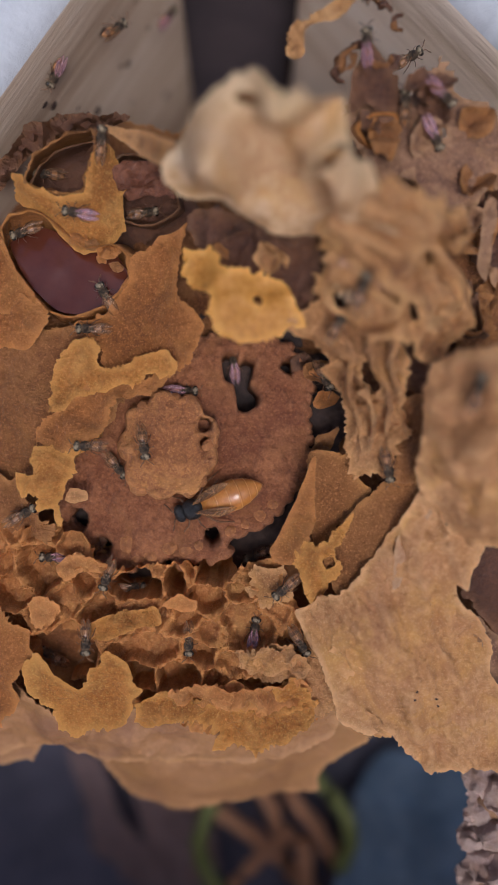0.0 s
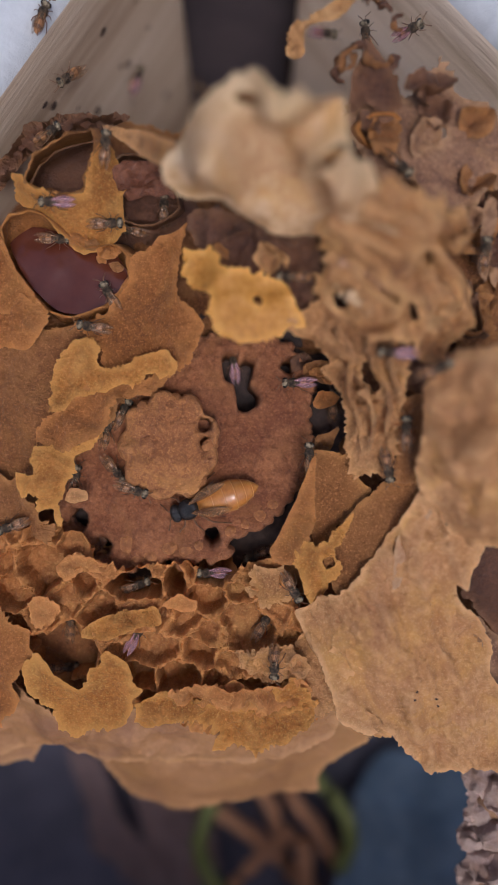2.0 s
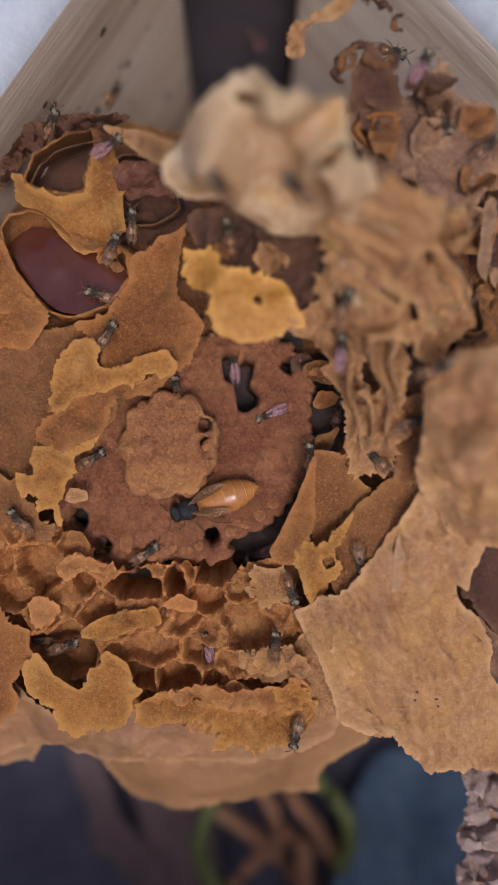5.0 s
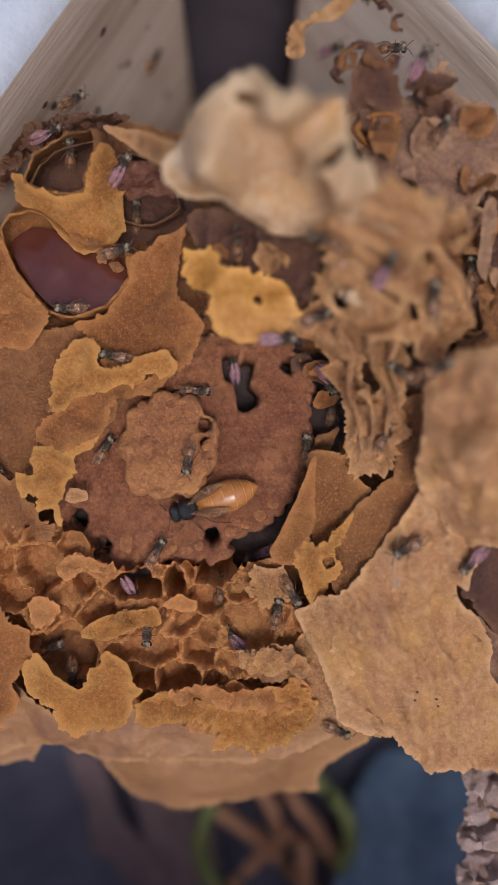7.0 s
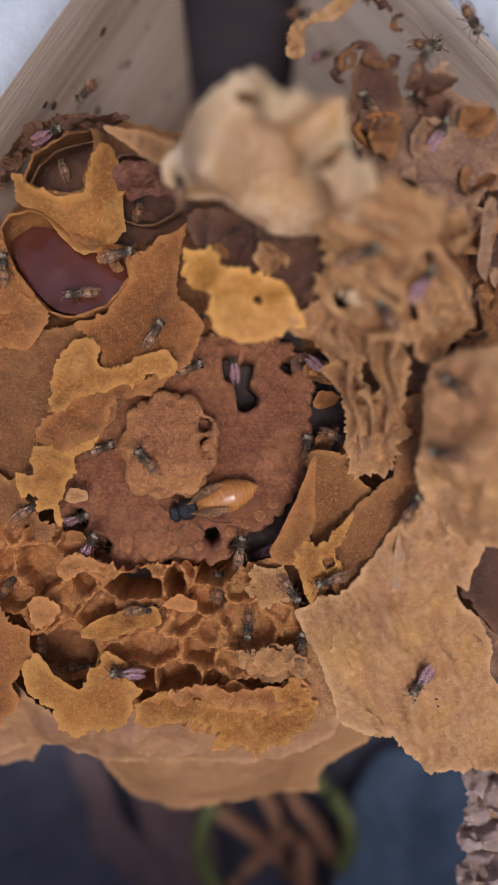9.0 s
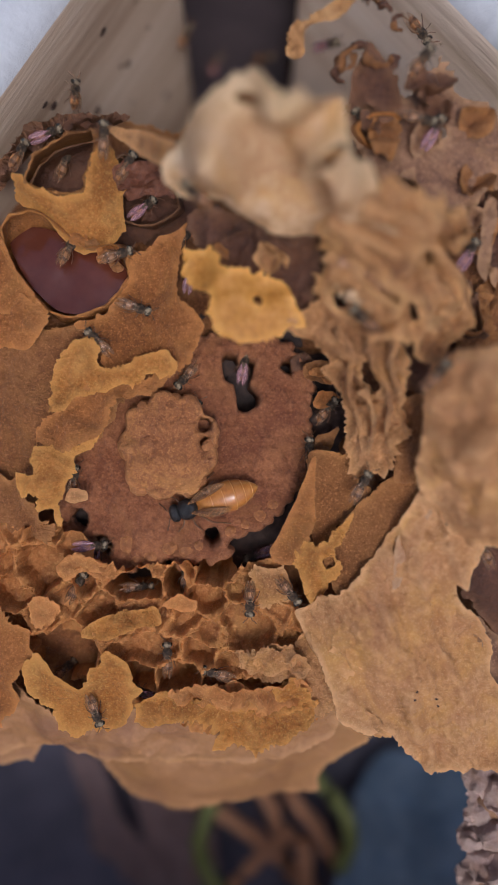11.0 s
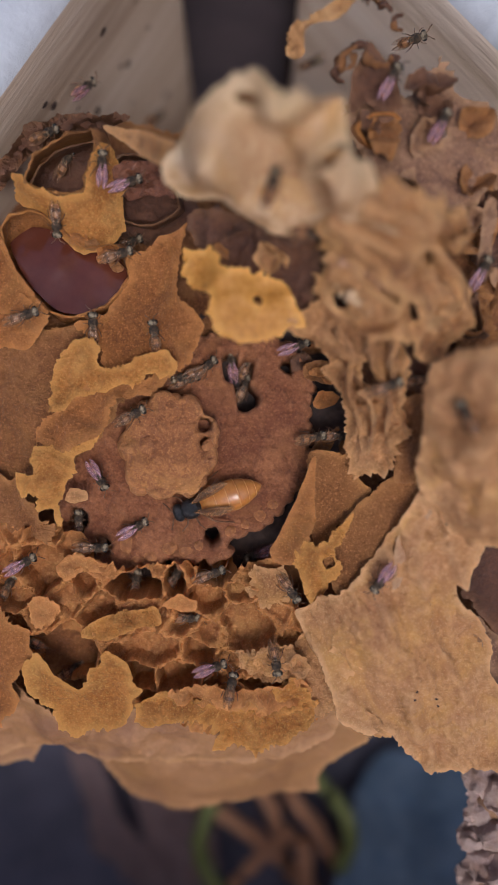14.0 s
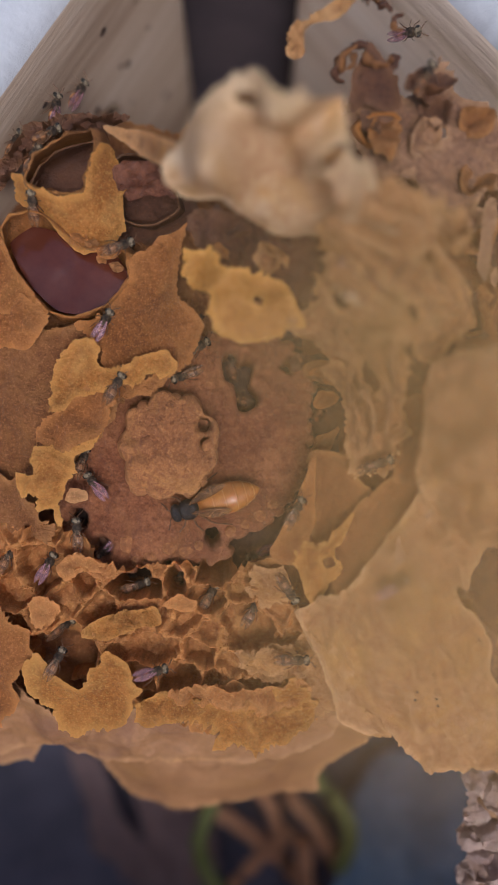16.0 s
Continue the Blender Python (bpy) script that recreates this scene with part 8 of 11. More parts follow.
    walk(BEES[17], [(0, pose(0.0040, -0.0149, -0.0030, -4, -3, 129)), (1, pose(0.0040, -0.0149, -0.0030, -4, -3, 129)), (1.25, pose(0.0043, -0.0148, -0.0033, -8, 0, 170)), (1.5, pose(0.0044, -0.0148, -0.0032, -9, 5, -150)), (2, pose(0.0044, -0.0148, -0.0032, -9, 5, -150)), (2.25, pose(0.0049, -0.0178, -0.0020, -1, 5, -91)), (2.5, pose(0.0057, -0.0207, -0.0053, 3, -3, -31)), (3, pose(0.0056, -0.0208, -0.0053, 1, 10, -28)), (3.5, pose(0.0053, -0.0208, -0.0052, 0, 6, -29)), (4, pose(0.0040, -0.0212, -0.0037, -1, -15, -34)), (5.25, pose(0.0026, -0.0214, -0.0037, -3, -8, 13)), (6.5, pose(0.0011, -0.0216, -0.0037, 1, -1, 61)), (7, pose(0.0029, -0.0178, -0.0047, 6, 2, -10)), (7.5, pose(0.0026, -0.0178, -0.0043, 9, -3, -32)), (7.75, pose(0.0024, -0.0178, -0.0043, 10, -3, 29)), (8, pose(0.0022, -0.0179, -0.0043, 10, -4, 90)), (8.25, pose(-0.0003, -0.0160, -0.0040, 9, 5, 31)), (8.5, pose(-0.0028, -0.0139, -0.0042, 0, 9, -29)), (8.75, pose(0.0007, -0.0145, -0.0033, -6, 8, -87)), (9, pose(0.0041, -0.0149, -0.0034, -9, 3, -145)), (11.5, pose(0.0041, -0.0152, -0.0035, -7, 7, -140)), (12, pose(0.0041, -0.0149, -0.0034, -8, 3, -140)), (12.5, pose(0.0054, -0.0147, -0.0082, -13, 6, -151)), (13, pose(0.0039, -0.0150, -0.0030, -11, 4, -145)), (13.5, pose(0.0041, -0.0149, -0.0034, -9, 3, -145)), (15.5, pose(0.0041, -0.0149, -0.0034, -9, 3, -145)), (16, pose(0.0039, -0.0150, -0.0030, -11, 4, -145))])
    walk(BEES[18], [(0, pose(-0.0209, -0.0116, -0.0053, 4, -3, 90)), (0.5, pose(-0.0233, -0.0127, -0.0057, 3, -16, 111)), (1, pose(-0.0256, -0.0124, -0.0041, 13, -0, 90)), (1.5, pose(-0.0261, -0.0119, -0.0042, 8, -12, 110)), (1.67, pose(-0.0244, -0.0100, -0.0070, 16, -0, 55)), (1.83, pose(-0.0231, -0.0079, -0.0112, 12, 13, 1)), (2, pose(-0.0219, -0.0058, -0.0154, -2, 17, -57)), (7, pose(-0.0219, -0.0058, -0.0154, -2, 17, -57)), (7.5, pose(-0.0173, -0.0105, -0.0051, -1, 8, -90)), (8.5, pose(-0.0173, -0.0105, -0.0051, -1, 8, -90)), (9, pose(-0.0194, -0.0075, -0.0051, -6, 16, -69)), (11.5, pose(-0.0169, -0.0108, -0.0028, -10, 9, -90)), (12, pose(-0.0233, -0.0039, 0.0021, -4, 13, -90)), (12.5, pose(-0.0206, -0.0053, 0.0017, -23, 11, -131)), (12.75, pose(-0.0198, -0.0045, -0.0032, -6, 19, -80)), (13, pose(-0.0172, -0.0052, -0.0008, 11, 10, -28)), (13.5, pose(-0.0173, -0.0023, -0.0025, 14, 12, -28)), (14, pose(-0.0243, -0.0126, -0.0033, -4, 11, -59)), (14.5, pose(-0.0236, -0.0127, -0.0056, -0, 14, -59)), (15, pose(-0.0232, -0.0108, -0.0051, -10, 9, -60)), (15.5, pose(-0.0223, -0.0107, -0.0017, 10, 17, 5)), (16, pose(-0.0220, -0.0127, -0.0051, 3, 13, -28))])
    walk(BEES[19], [(0, pose(-0.0147, -0.0135, -0.0029, -7, -2, 160)), (0.5, pose(-0.0118, -0.0048, 0.0008, -11, -6, -178)), (1, pose(-0.0107, -0.0052, -0.0000, -9, -7, -178)), (1.5, pose(-0.0122, -0.0046, 0.0011, -7, 10, -110)), (2, pose(-0.0124, -0.0050, -0.0000, -12, 10, -110)), (2.5, pose(-0.0134, -0.0044, -0.0024, -4, 9, -110)), (3, pose(-0.0146, -0.0021, -0.0019, -11, 7, -151)), (4, pose(-0.0146, -0.0021, -0.0019, -11, 7, -151)), (6.5, pose(-0.0060, -0.0013, 0.0011, -9, -9, -167)), (7, pose(-0.0063, -0.0018, 0.0009, -12, -6, 171)), (7.5, pose(-0.0060, -0.0033, 0.0006, -16, -4, -179)), (7.75, pose(-0.0075, -0.0040, 0.0004, -10, -15, 142)), (8, pose(-0.0089, -0.0047, 0.0001, 2, -19, 101)), (8.5, pose(-0.0089, -0.0045, 0.0006, -4, -18, 111)), (9, pose(-0.0105, -0.0025, 0.0011, 14, -5, 40)), (10.25, pose(-0.0076, 0.0003, 0.0016, 16, 6, -4)), (11.5, pose(-0.0050, 0.0038, -0.0005, 10, 15, -48)), (12, pose(-0.0040, 0.0020, 0.0017, -3, 12, -110)), (12.25, pose(-0.0041, 0.0034, -0.0007, -14, -1, -180)), (12.5, pose(-0.0041, 0.0038, -0.0004, -5, -17, 111)), (12.75, pose(-0.0027, 0.0061, -0.0002, 25, -18, 37)), (13, pose(-0.0015, 0.0093, -0.0025, 37, 9, -29)), (13.5, pose(-0.0001, 0.0100, 0.0008, 12, 32, -67)), (14, pose(-0.0002, 0.0095, -0.0024, 19, 3, -30)), (14.25, pose(0.0008, 0.0073, 0.0002, 4, 14, -95)), (14.5, pose(0.0018, 0.0060, -0.0000, -12, 6, -161)), (14.75, pose(0.0043, 0.0076, 0.0000, -5, 18, -109)), (15, pose(0.0073, 0.0125, -0.0085, 10, 20, -54)), (16, pose(0.0073, 0.0125, -0.0085, 10, 20, -54))])
    walk(BEES[20], [(0, pose(-0.0169, -0.0200, -0.0033, -5, -7, -178)), (0.5, pose(-0.0169, -0.0200, -0.0033, -5, -7, -178)), (1, pose(-0.0174, -0.0201, -0.0037, 2, -12, -177)), (1.17, pose(-0.0178, -0.0201, -0.0037, -3, -5, -117)), (1.33, pose(-0.0182, -0.0200, -0.0037, 0, 3, -58)), (1.5, pose(-0.0185, -0.0200, -0.0037, 9, 4, 1)), (2, pose(-0.0199, -0.0189, -0.0089, -2, 12, 3)), (2.5, pose(-0.0194, -0.0190, -0.0090, 4, 19, 5)), (3, pose(-0.0194, -0.0190, -0.0090, 4, 19, 5)), (3.17, pose(-0.0191, -0.0187, -0.0089, 15, 9, 66)), (3.33, pose(-0.0178, -0.0184, -0.0038, 13, -6, 123)), (3.5, pose(-0.0178, -0.0181, -0.0048, -1, -11, -177)), (3.75, pose(-0.0209, -0.0190, -0.0087, 3, -6, 136)), (4, pose(-0.0230, -0.0201, -0.0082, 2, 1, 90)), (6.5, pose(-0.0219, -0.0208, -0.0092, 18, 1, 71)), (6.75, pose(-0.0220, -0.0209, -0.0092, 17, 9, 1)), (7, pose(-0.0221, -0.0210, -0.0092, 10, 12, -70)), (7.5, pose(-0.0184, -0.0214, -0.0038, 7, 5, 1)), (8, pose(-0.0216, -0.0206, -0.0093, -6, 2, -30)), (8.25, pose(-0.0226, -0.0211, -0.0090, 8, -1, 30)), (8.5, pose(-0.0231, -0.0216, -0.0072, 12, -14, 90)), (8.75, pose(-0.0229, -0.0216, -0.0075, 4, -20, 137)), (9, pose(-0.0228, -0.0217, -0.0078, -6, -18, -175)), (10.25, pose(-0.0219, -0.0226, -0.0106, -9, -1, -102)), (11.5, pose(-0.0204, -0.0237, -0.0112, 6, 7, -29)), (12, pose(-0.0208, -0.0222, -0.0103, -10, -1, -90)), (12.25, pose(-0.0223, -0.0219, -0.0102, -0, 10, -44)), (12.5, pose(-0.0231, -0.0216, -0.0072, 15, 12, 3)), (13, pose(-0.0224, -0.0192, -0.0051, 11, 13, 4)), (13.5, pose(-0.0208, -0.0226, -0.0105, 26, -11, 70)), (14, pose(-0.0236, -0.0203, -0.0073, 14, -5, 60)), (14.5, pose(-0.0236, -0.0203, -0.0073, 14, -5, 60)), (14.75, pose(-0.0230, -0.0195, -0.0038, 9, 1, 15)), (15, pose(-0.0242, -0.0186, -0.0062, 1, 2, -30)), (15.5, pose(-0.0234, -0.0210, -0.0068, 1, 18, -58)), (16, pose(-0.0211, -0.0189, -0.0085, -11, 23, -58))])
    walk(BEES[21], [(0, pose(-0.0065, -0.0201, -0.0065, -4, -3, -179)), (0.5, pose(-0.0040, -0.0190, -0.0056, -3, -5, -114)), (1, pose(-0.0010, -0.0213, -0.0059, 2, 4, -140)), (1.25, pose(-0.0001, -0.0204, -0.0067, -2, 5, 155)), (1.5, pose(0.0008, -0.0195, -0.0069, -5, 2, 90)), (1.75, pose(0.0011, -0.0191, -0.0066, -3, -1, 30)), (2, pose(0.0014, -0.0189, -0.0067, 1, -0, -31)), (2.5, pose(0.0008, -0.0174, -0.0060, 13, -5, -22)), (2.75, pose(0.0001, -0.0180, -0.0060, 2, -10, 34)), (3, pose(-0.0007, -0.0186, -0.0064, -8, -3, 90)), (3.25, pose(-0.0013, -0.0189, -0.0066, -8, 5, 138)), (3.5, pose(-0.0020, -0.0193, -0.0058, -2, 10, -172)), (3.67, pose(-0.0013, -0.0164, -0.0038, 7, 10, -119)), (3.83, pose(-0.0008, -0.0130, -0.0128, 12, 3, -66)), (4, pose(-0.0002, -0.0098, -0.0172, 10, -6, -14)), (6.5, pose(-0.0021, -0.0139, -0.0029, 11, -10, -3)), (7, pose(-0.0030, -0.0154, -0.0059, 6, -7, -2)), (7.5, pose(-0.0044, -0.0160, -0.0064, 2, 3, -30)), (8, pose(-0.0051, -0.0156, -0.0061, 3, -2, -31)), (8.25, pose(-0.0053, -0.0168, -0.0050, 2, -1, -105)), (8.5, pose(-0.0057, -0.0180, -0.0061, 1, -2, -179)), (8.67, pose(-0.0049, -0.0171, -0.0054, 3, -2, -120)), (8.83, pose(-0.0041, -0.0160, -0.0064, 4, -3, -61)), (9, pose(-0.0033, -0.0151, -0.0059, 3, -4, -1)), (11.5, pose(-0.0095, -0.0236, -0.0081, 6, 9, 2)), (11.75, pose(-0.0092, -0.0238, -0.0091, 1, 6, -44)), (12, pose(-0.0088, -0.0241, -0.0091, -1, 1, -90)), (12.25, pose(-0.0082, -0.0247, -0.0088, -3, -2, -134)), (12.5, pose(-0.0075, -0.0252, -0.0078, -2, -6, -178)), (13, pose(-0.0064, -0.0267, -0.0071, -8, 7, -125)), (13.25, pose(-0.0027, -0.0267, -0.0059, -14, -7, 164)), (13.5, pose(0.0008, -0.0268, -0.0057, -2, -18, 90)), (13.75, pose(-0.0005, -0.0262, -0.0056, -1, -9, 39)), (14, pose(-0.0019, -0.0255, -0.0057, -7, -3, -11)), (14.5, pose(-0.0020, -0.0250, -0.0062, 5, -7, -12)), (15, pose(0.0005, -0.0190, -0.0064, 10, 4, -30)), (15.5, pose(0.0028, -0.0221, -0.0041, -3, -6, 29)), (15.75, pose(0.0036, -0.0223, -0.0042, 0, -6, -30)), (16, pose(0.0044, -0.0224, -0.0043, 1, -2, -90))])
    walk(BEES[22], [(0, pose(0.0005, -0.0198, -0.0068, -2, 1, -10)), (0.25, pose(0.0018, -0.0194, -0.0067, 1, -2, 40)), (0.5, pose(0.0029, -0.0190, -0.0045, 1, -7, 90)), (1, pose(-0.0002, -0.0098, -0.0172, 5, -10, 19)), (1.5, pose(-0.0002, -0.0098, -0.0172, 5, -10, 19)), (2, pose(-0.0039, -0.0135, -0.0047, 9, 4, 90)), (2.5, pose(-0.0039, -0.0135, -0.0047, 9, 4, 90)), (3, pose(-0.0037, -0.0138, -0.0041, 15, 3, 90)), (4, pose(-0.0037, -0.0138, -0.0041, 15, 3, 90)), (4.83, pose(-0.0044, -0.0198, -0.0056, 15, 10, 34)), (5.67, pose(-0.0053, -0.0258, -0.0125, 10, 14, -23)), (6.5, pose(-0.0058, -0.0312, -0.0125, 3, 12, -80)), (6.75, pose(-0.0036, -0.0256, -0.0059, 8, 7, -19)), (7, pose(-0.0016, -0.0202, -0.0068, 6, 0, 41)), (7.25, pose(-0.0020, -0.0203, -0.0061, 3, 5, -19)), (7.5, pose(-0.0024, -0.0204, -0.0054, -3, 4, -80)), (8, pose(-0.0068, -0.0219, -0.0064, 13, -11, -53)), (8.5, pose(-0.0099, -0.0237, -0.0062, 5, 2, -70)), (8.67, pose(-0.0114, -0.0239, -0.0110, 7, -1, -17)), (8.83, pose(-0.0126, -0.0238, -0.0109, 7, -4, 36)), (9, pose(-0.0126, -0.0236, -0.0048, 4, -6, 90)), (11.5, pose(-0.0110, -0.0263, -0.0098, 5, -1, 56)), (12, pose(-0.0149, -0.0234, -0.0049, 13, -2, 41)), (12.5, pose(-0.0171, -0.0201, -0.0033, -2, 9, -29)), (12.75, pose(-0.0141, -0.0185, -0.0032, -9, -4, -101)), (13, pose(-0.0113, -0.0169, -0.0035, 2, -15, -176)), (13.5, pose(-0.0101, -0.0184, -0.0033, -2, -2, -149)), (13.75, pose(-0.0073, -0.0208, -0.0055, -5, -2, -110)), (14, pose(-0.0042, -0.0233, -0.0052, -8, -1, -71)), (14.5, pose(-0.0051, -0.0186, -0.0047, -8, -4, -99)), (15, pose(-0.0170, -0.0210, -0.0036, -10, 13, -59)), (15.5, pose(-0.0066, -0.0248, -0.0081, 3, 12, -70)), (16, pose(-0.0103, -0.0238, -0.0043, -14, -7, -71))])
    walk(BEES[23], [(0, pose(0.0052, -0.0204, -0.0053, -2, -1, -149)), (0.5, pose(0.0054, -0.0240, -0.0049, -6, 1, -149)), (1, pose(0.0041, -0.0215, -0.0039, 2, -11, -177)), (1.5, pose(0.0028, -0.0241, -0.0051, 0, 10, -172)), (2, pose(0.0029, -0.0224, -0.0043, -7, 17, 175)), (2.5, pose(0.0028, -0.0242, -0.0046, 12, 7, -172)), (3, pose(0.0045, -0.0268, -0.0061, -6, -1, -129)), (3.5, pose(0.0026, -0.0283, -0.0077, -12, 1, 180)), (4, pose(0.0026, -0.0307, -0.0082, -12, 7, -161)), (5.25, pose(0.0061, -0.0289, -0.0076, -12, -1, 152)), (6.5, pose(0.0093, -0.0269, -0.0052, -6, -6, 105)), (6.75, pose(0.0096, -0.0285, -0.0111, -15, 2, 172)), (7, pose(0.0095, -0.0296, -0.0123, -11, 14, -121)), (7.5, pose(0.0076, -0.0277, -0.0075, 6, 16, -127)), (8, pose(0.0061, -0.0218, -0.0052, -7, 9, -120)), (8.5, pose(0.0067, -0.0156, -0.0020, 6, 10, -70)), (8.67, pose(0.0074, -0.0151, -0.0018, -6, 12, -131)), (8.83, pose(0.0080, -0.0147, -0.0016, -13, 2, 169)), (9, pose(0.0087, -0.0142, -0.0014, -8, -8, 110)), (11.5, pose(-0.0002, -0.0098, -0.0172, -5, -10, 73)), (13.5, pose(-0.0002, -0.0098, -0.0172, -5, -10, 73)), (13.75, pose(-0.0022, -0.0123, -0.0058, 4, -6, 1)), (14, pose(-0.0043, -0.0136, -0.0042, 3, 5, -70)), (14.5, pose(-0.0043, -0.0136, -0.0042, 3, 5, -70)), (15, pose(-0.0043, -0.0141, -0.0032, 4, 8, -70)), (15.5, pose(-0.0022, -0.0141, -0.0029, 8, -6, -32)), (16, pose(0.0004, -0.0173, -0.0060, 12, 1, -31))])
    walk(BEES[24], [(0, pose(-0.0240, -0.0076, -0.0013, 6, 14, -59)), (0.5, pose(-0.0230, -0.0078, -0.0020, 17, 8, 12)), (0.75, pose(-0.0238, -0.0080, -0.0020, 17, -8, 60)), (1, pose(-0.0243, -0.0083, -0.0016, 5, -19, 111)), (1.5, pose(-0.0243, -0.0083, -0.0016, 5, -19, 111)), (2, pose(-0.0248, -0.0084, -0.0019, -1, -22, 111)), (4, pose(-0.0248, -0.0084, -0.0019, -1, -22, 111)), (4.83, pose(-0.0242, -0.0082, -0.0019, 16, -10, 54)), (5.67, pose(-0.0236, -0.0081, -0.0021, 16, 11, 0)), (6.5, pose(-0.0229, -0.0079, -0.0021, -2, 22, -58)), (6.75, pose(-0.0245, -0.0057, -0.0012, 12, 14, -12)), (7, pose(-0.0265, -0.0030, -0.0020, 17, -2, 30)), (7.5, pose(-0.0254, -0.0043, -0.0007, 17, -0, 31)), (8, pose(-0.0261, -0.0045, -0.0009, 13, 8, 2)), (8.5, pose(-0.0263, -0.0151, -0.0061, -9, -1, -0)), (9, pose(-0.0262, -0.0148, -0.0060, -9, -0, -31)), (11.5, pose(-0.0178, -0.0149, -0.0040, -1, 14, -27)), (11.75, pose(-0.0179, -0.0123, -0.0013, -9, 7, -99)), (12, pose(-0.0190, -0.0092, -0.0029, -4, -3, -169)), (12.5, pose(-0.0195, -0.0078, -0.0051, -14, -6, -168)), (12.75, pose(-0.0180, -0.0095, -0.0028, -15, 2, -129)), (13, pose(-0.0169, -0.0108, -0.0028, -10, 9, -90)), (15.5, pose(-0.0169, -0.0108, -0.0028, -10, 9, -90)), (15.75, pose(-0.0193, -0.0084, -0.0084, 5, 13, -28)), (16, pose(-0.0219, -0.0058, -0.0154, 16, 3, 32))])
    walk(BEES[25], [(0, pose(0.0084, 0.0081, 0.0122, 34, 2, -31)), (0.25, pose(0.0077, 0.0075, 0.0105, 19, -33, 25)), (0.5, pose(0.0072, 0.0074, 0.0077, -25, -33, 101)), (0.75, pose(0.0080, 0.0068, 0.0105, -42, -1, 153)), (1, pose(0.0089, 0.0069, 0.0114, -28, 32, -157)), (1.25, pose(0.0063, 0.0102, 0.0145, -6, 41, -107)), (1.5, pose(0.0040, 0.0152, 0.0139, 16, 33, -56)), (1.67, pose(0.0043, 0.0152, 0.0122, 27, 7, -9)), (1.83, pose(0.0045, 0.0144, 0.0117, 15, -19, 35)), (2, pose(0.0046, 0.0134, 0.0116, -14, -27, 90)), (2.5, pose(0.0046, 0.0134, 0.0116, -14, -27, 90)), (2.67, pose(0.0048, 0.0131, 0.0120, 17, -24, 23)), (2.83, pose(0.0049, 0.0127, 0.0123, 27, 2, -33)), (3, pose(0.0052, 0.0127, 0.0118, 11, 25, -90)), (3.25, pose(0.0070, 0.0103, 0.0112, 33, 9, -44)), (3.5, pose(0.0085, 0.0074, 0.0116, 38, -17, -5)), (4, pose(0.0102, 0.0088, 0.0163, 44, -19, -5)), (5.25, pose(0.0080, 0.0089, 0.0141, 35, 10, -32)), (6.5, pose(0.0060, 0.0094, 0.0111, 10, 31, -68)), (7, pose(0.0060, 0.0094, 0.0111, 10, 31, -68)), (7.25, pose(0.0068, 0.0118, -0.0007, -17, 21, -131)), (7.5, pose(0.0073, 0.0125, -0.0085, -22, -5, 178)), (8, pose(0.0073, 0.0125, -0.0085, -22, -5, 178)), (8.25, pose(0.0052, 0.0121, -0.0049, -17, -20, 136)), (8.5, pose(0.0030, 0.0108, 0.0010, -2, -28, 90)), (8.67, pose(0.0045, 0.0120, -0.0037, -22, -18, 144)), (8.83, pose(0.0059, 0.0122, -0.0061, -26, 2, -169)), (9, pose(0.0073, 0.0125, -0.0085, -14, 18, -120)), (10.25, pose(0.0008, 0.0147, -0.0037, 6, 19, -73)), (11.5, pose(-0.0058, 0.0169, 0.0010, 20, 5, -30)), (12, pose(-0.0078, 0.0168, 0.0011, 23, 9, -29)), (12.5, pose(-0.0076, 0.0136, 0.0064, 18, 20, -69)), (13, pose(-0.0057, 0.0167, 0.0008, 10, 16, -59)), (13.5, pose(-0.0106, 0.0248, 0.0090, 12, 28, -57)), (14, pose(-0.0136, 0.0223, 0.0024, 4, 33, -67)), (14.5, pose(-0.0145, 0.0277, -0.0046, 21, 18, -14)), (15, pose(-0.0145, 0.0277, -0.0046, 21, 18, -14)), (15.5, pose(-0.0210, 0.0157, 0.0048, 18, 16, -27)), (16, pose(-0.0137, 0.0188, 0.0077, -4, 30, -68))])
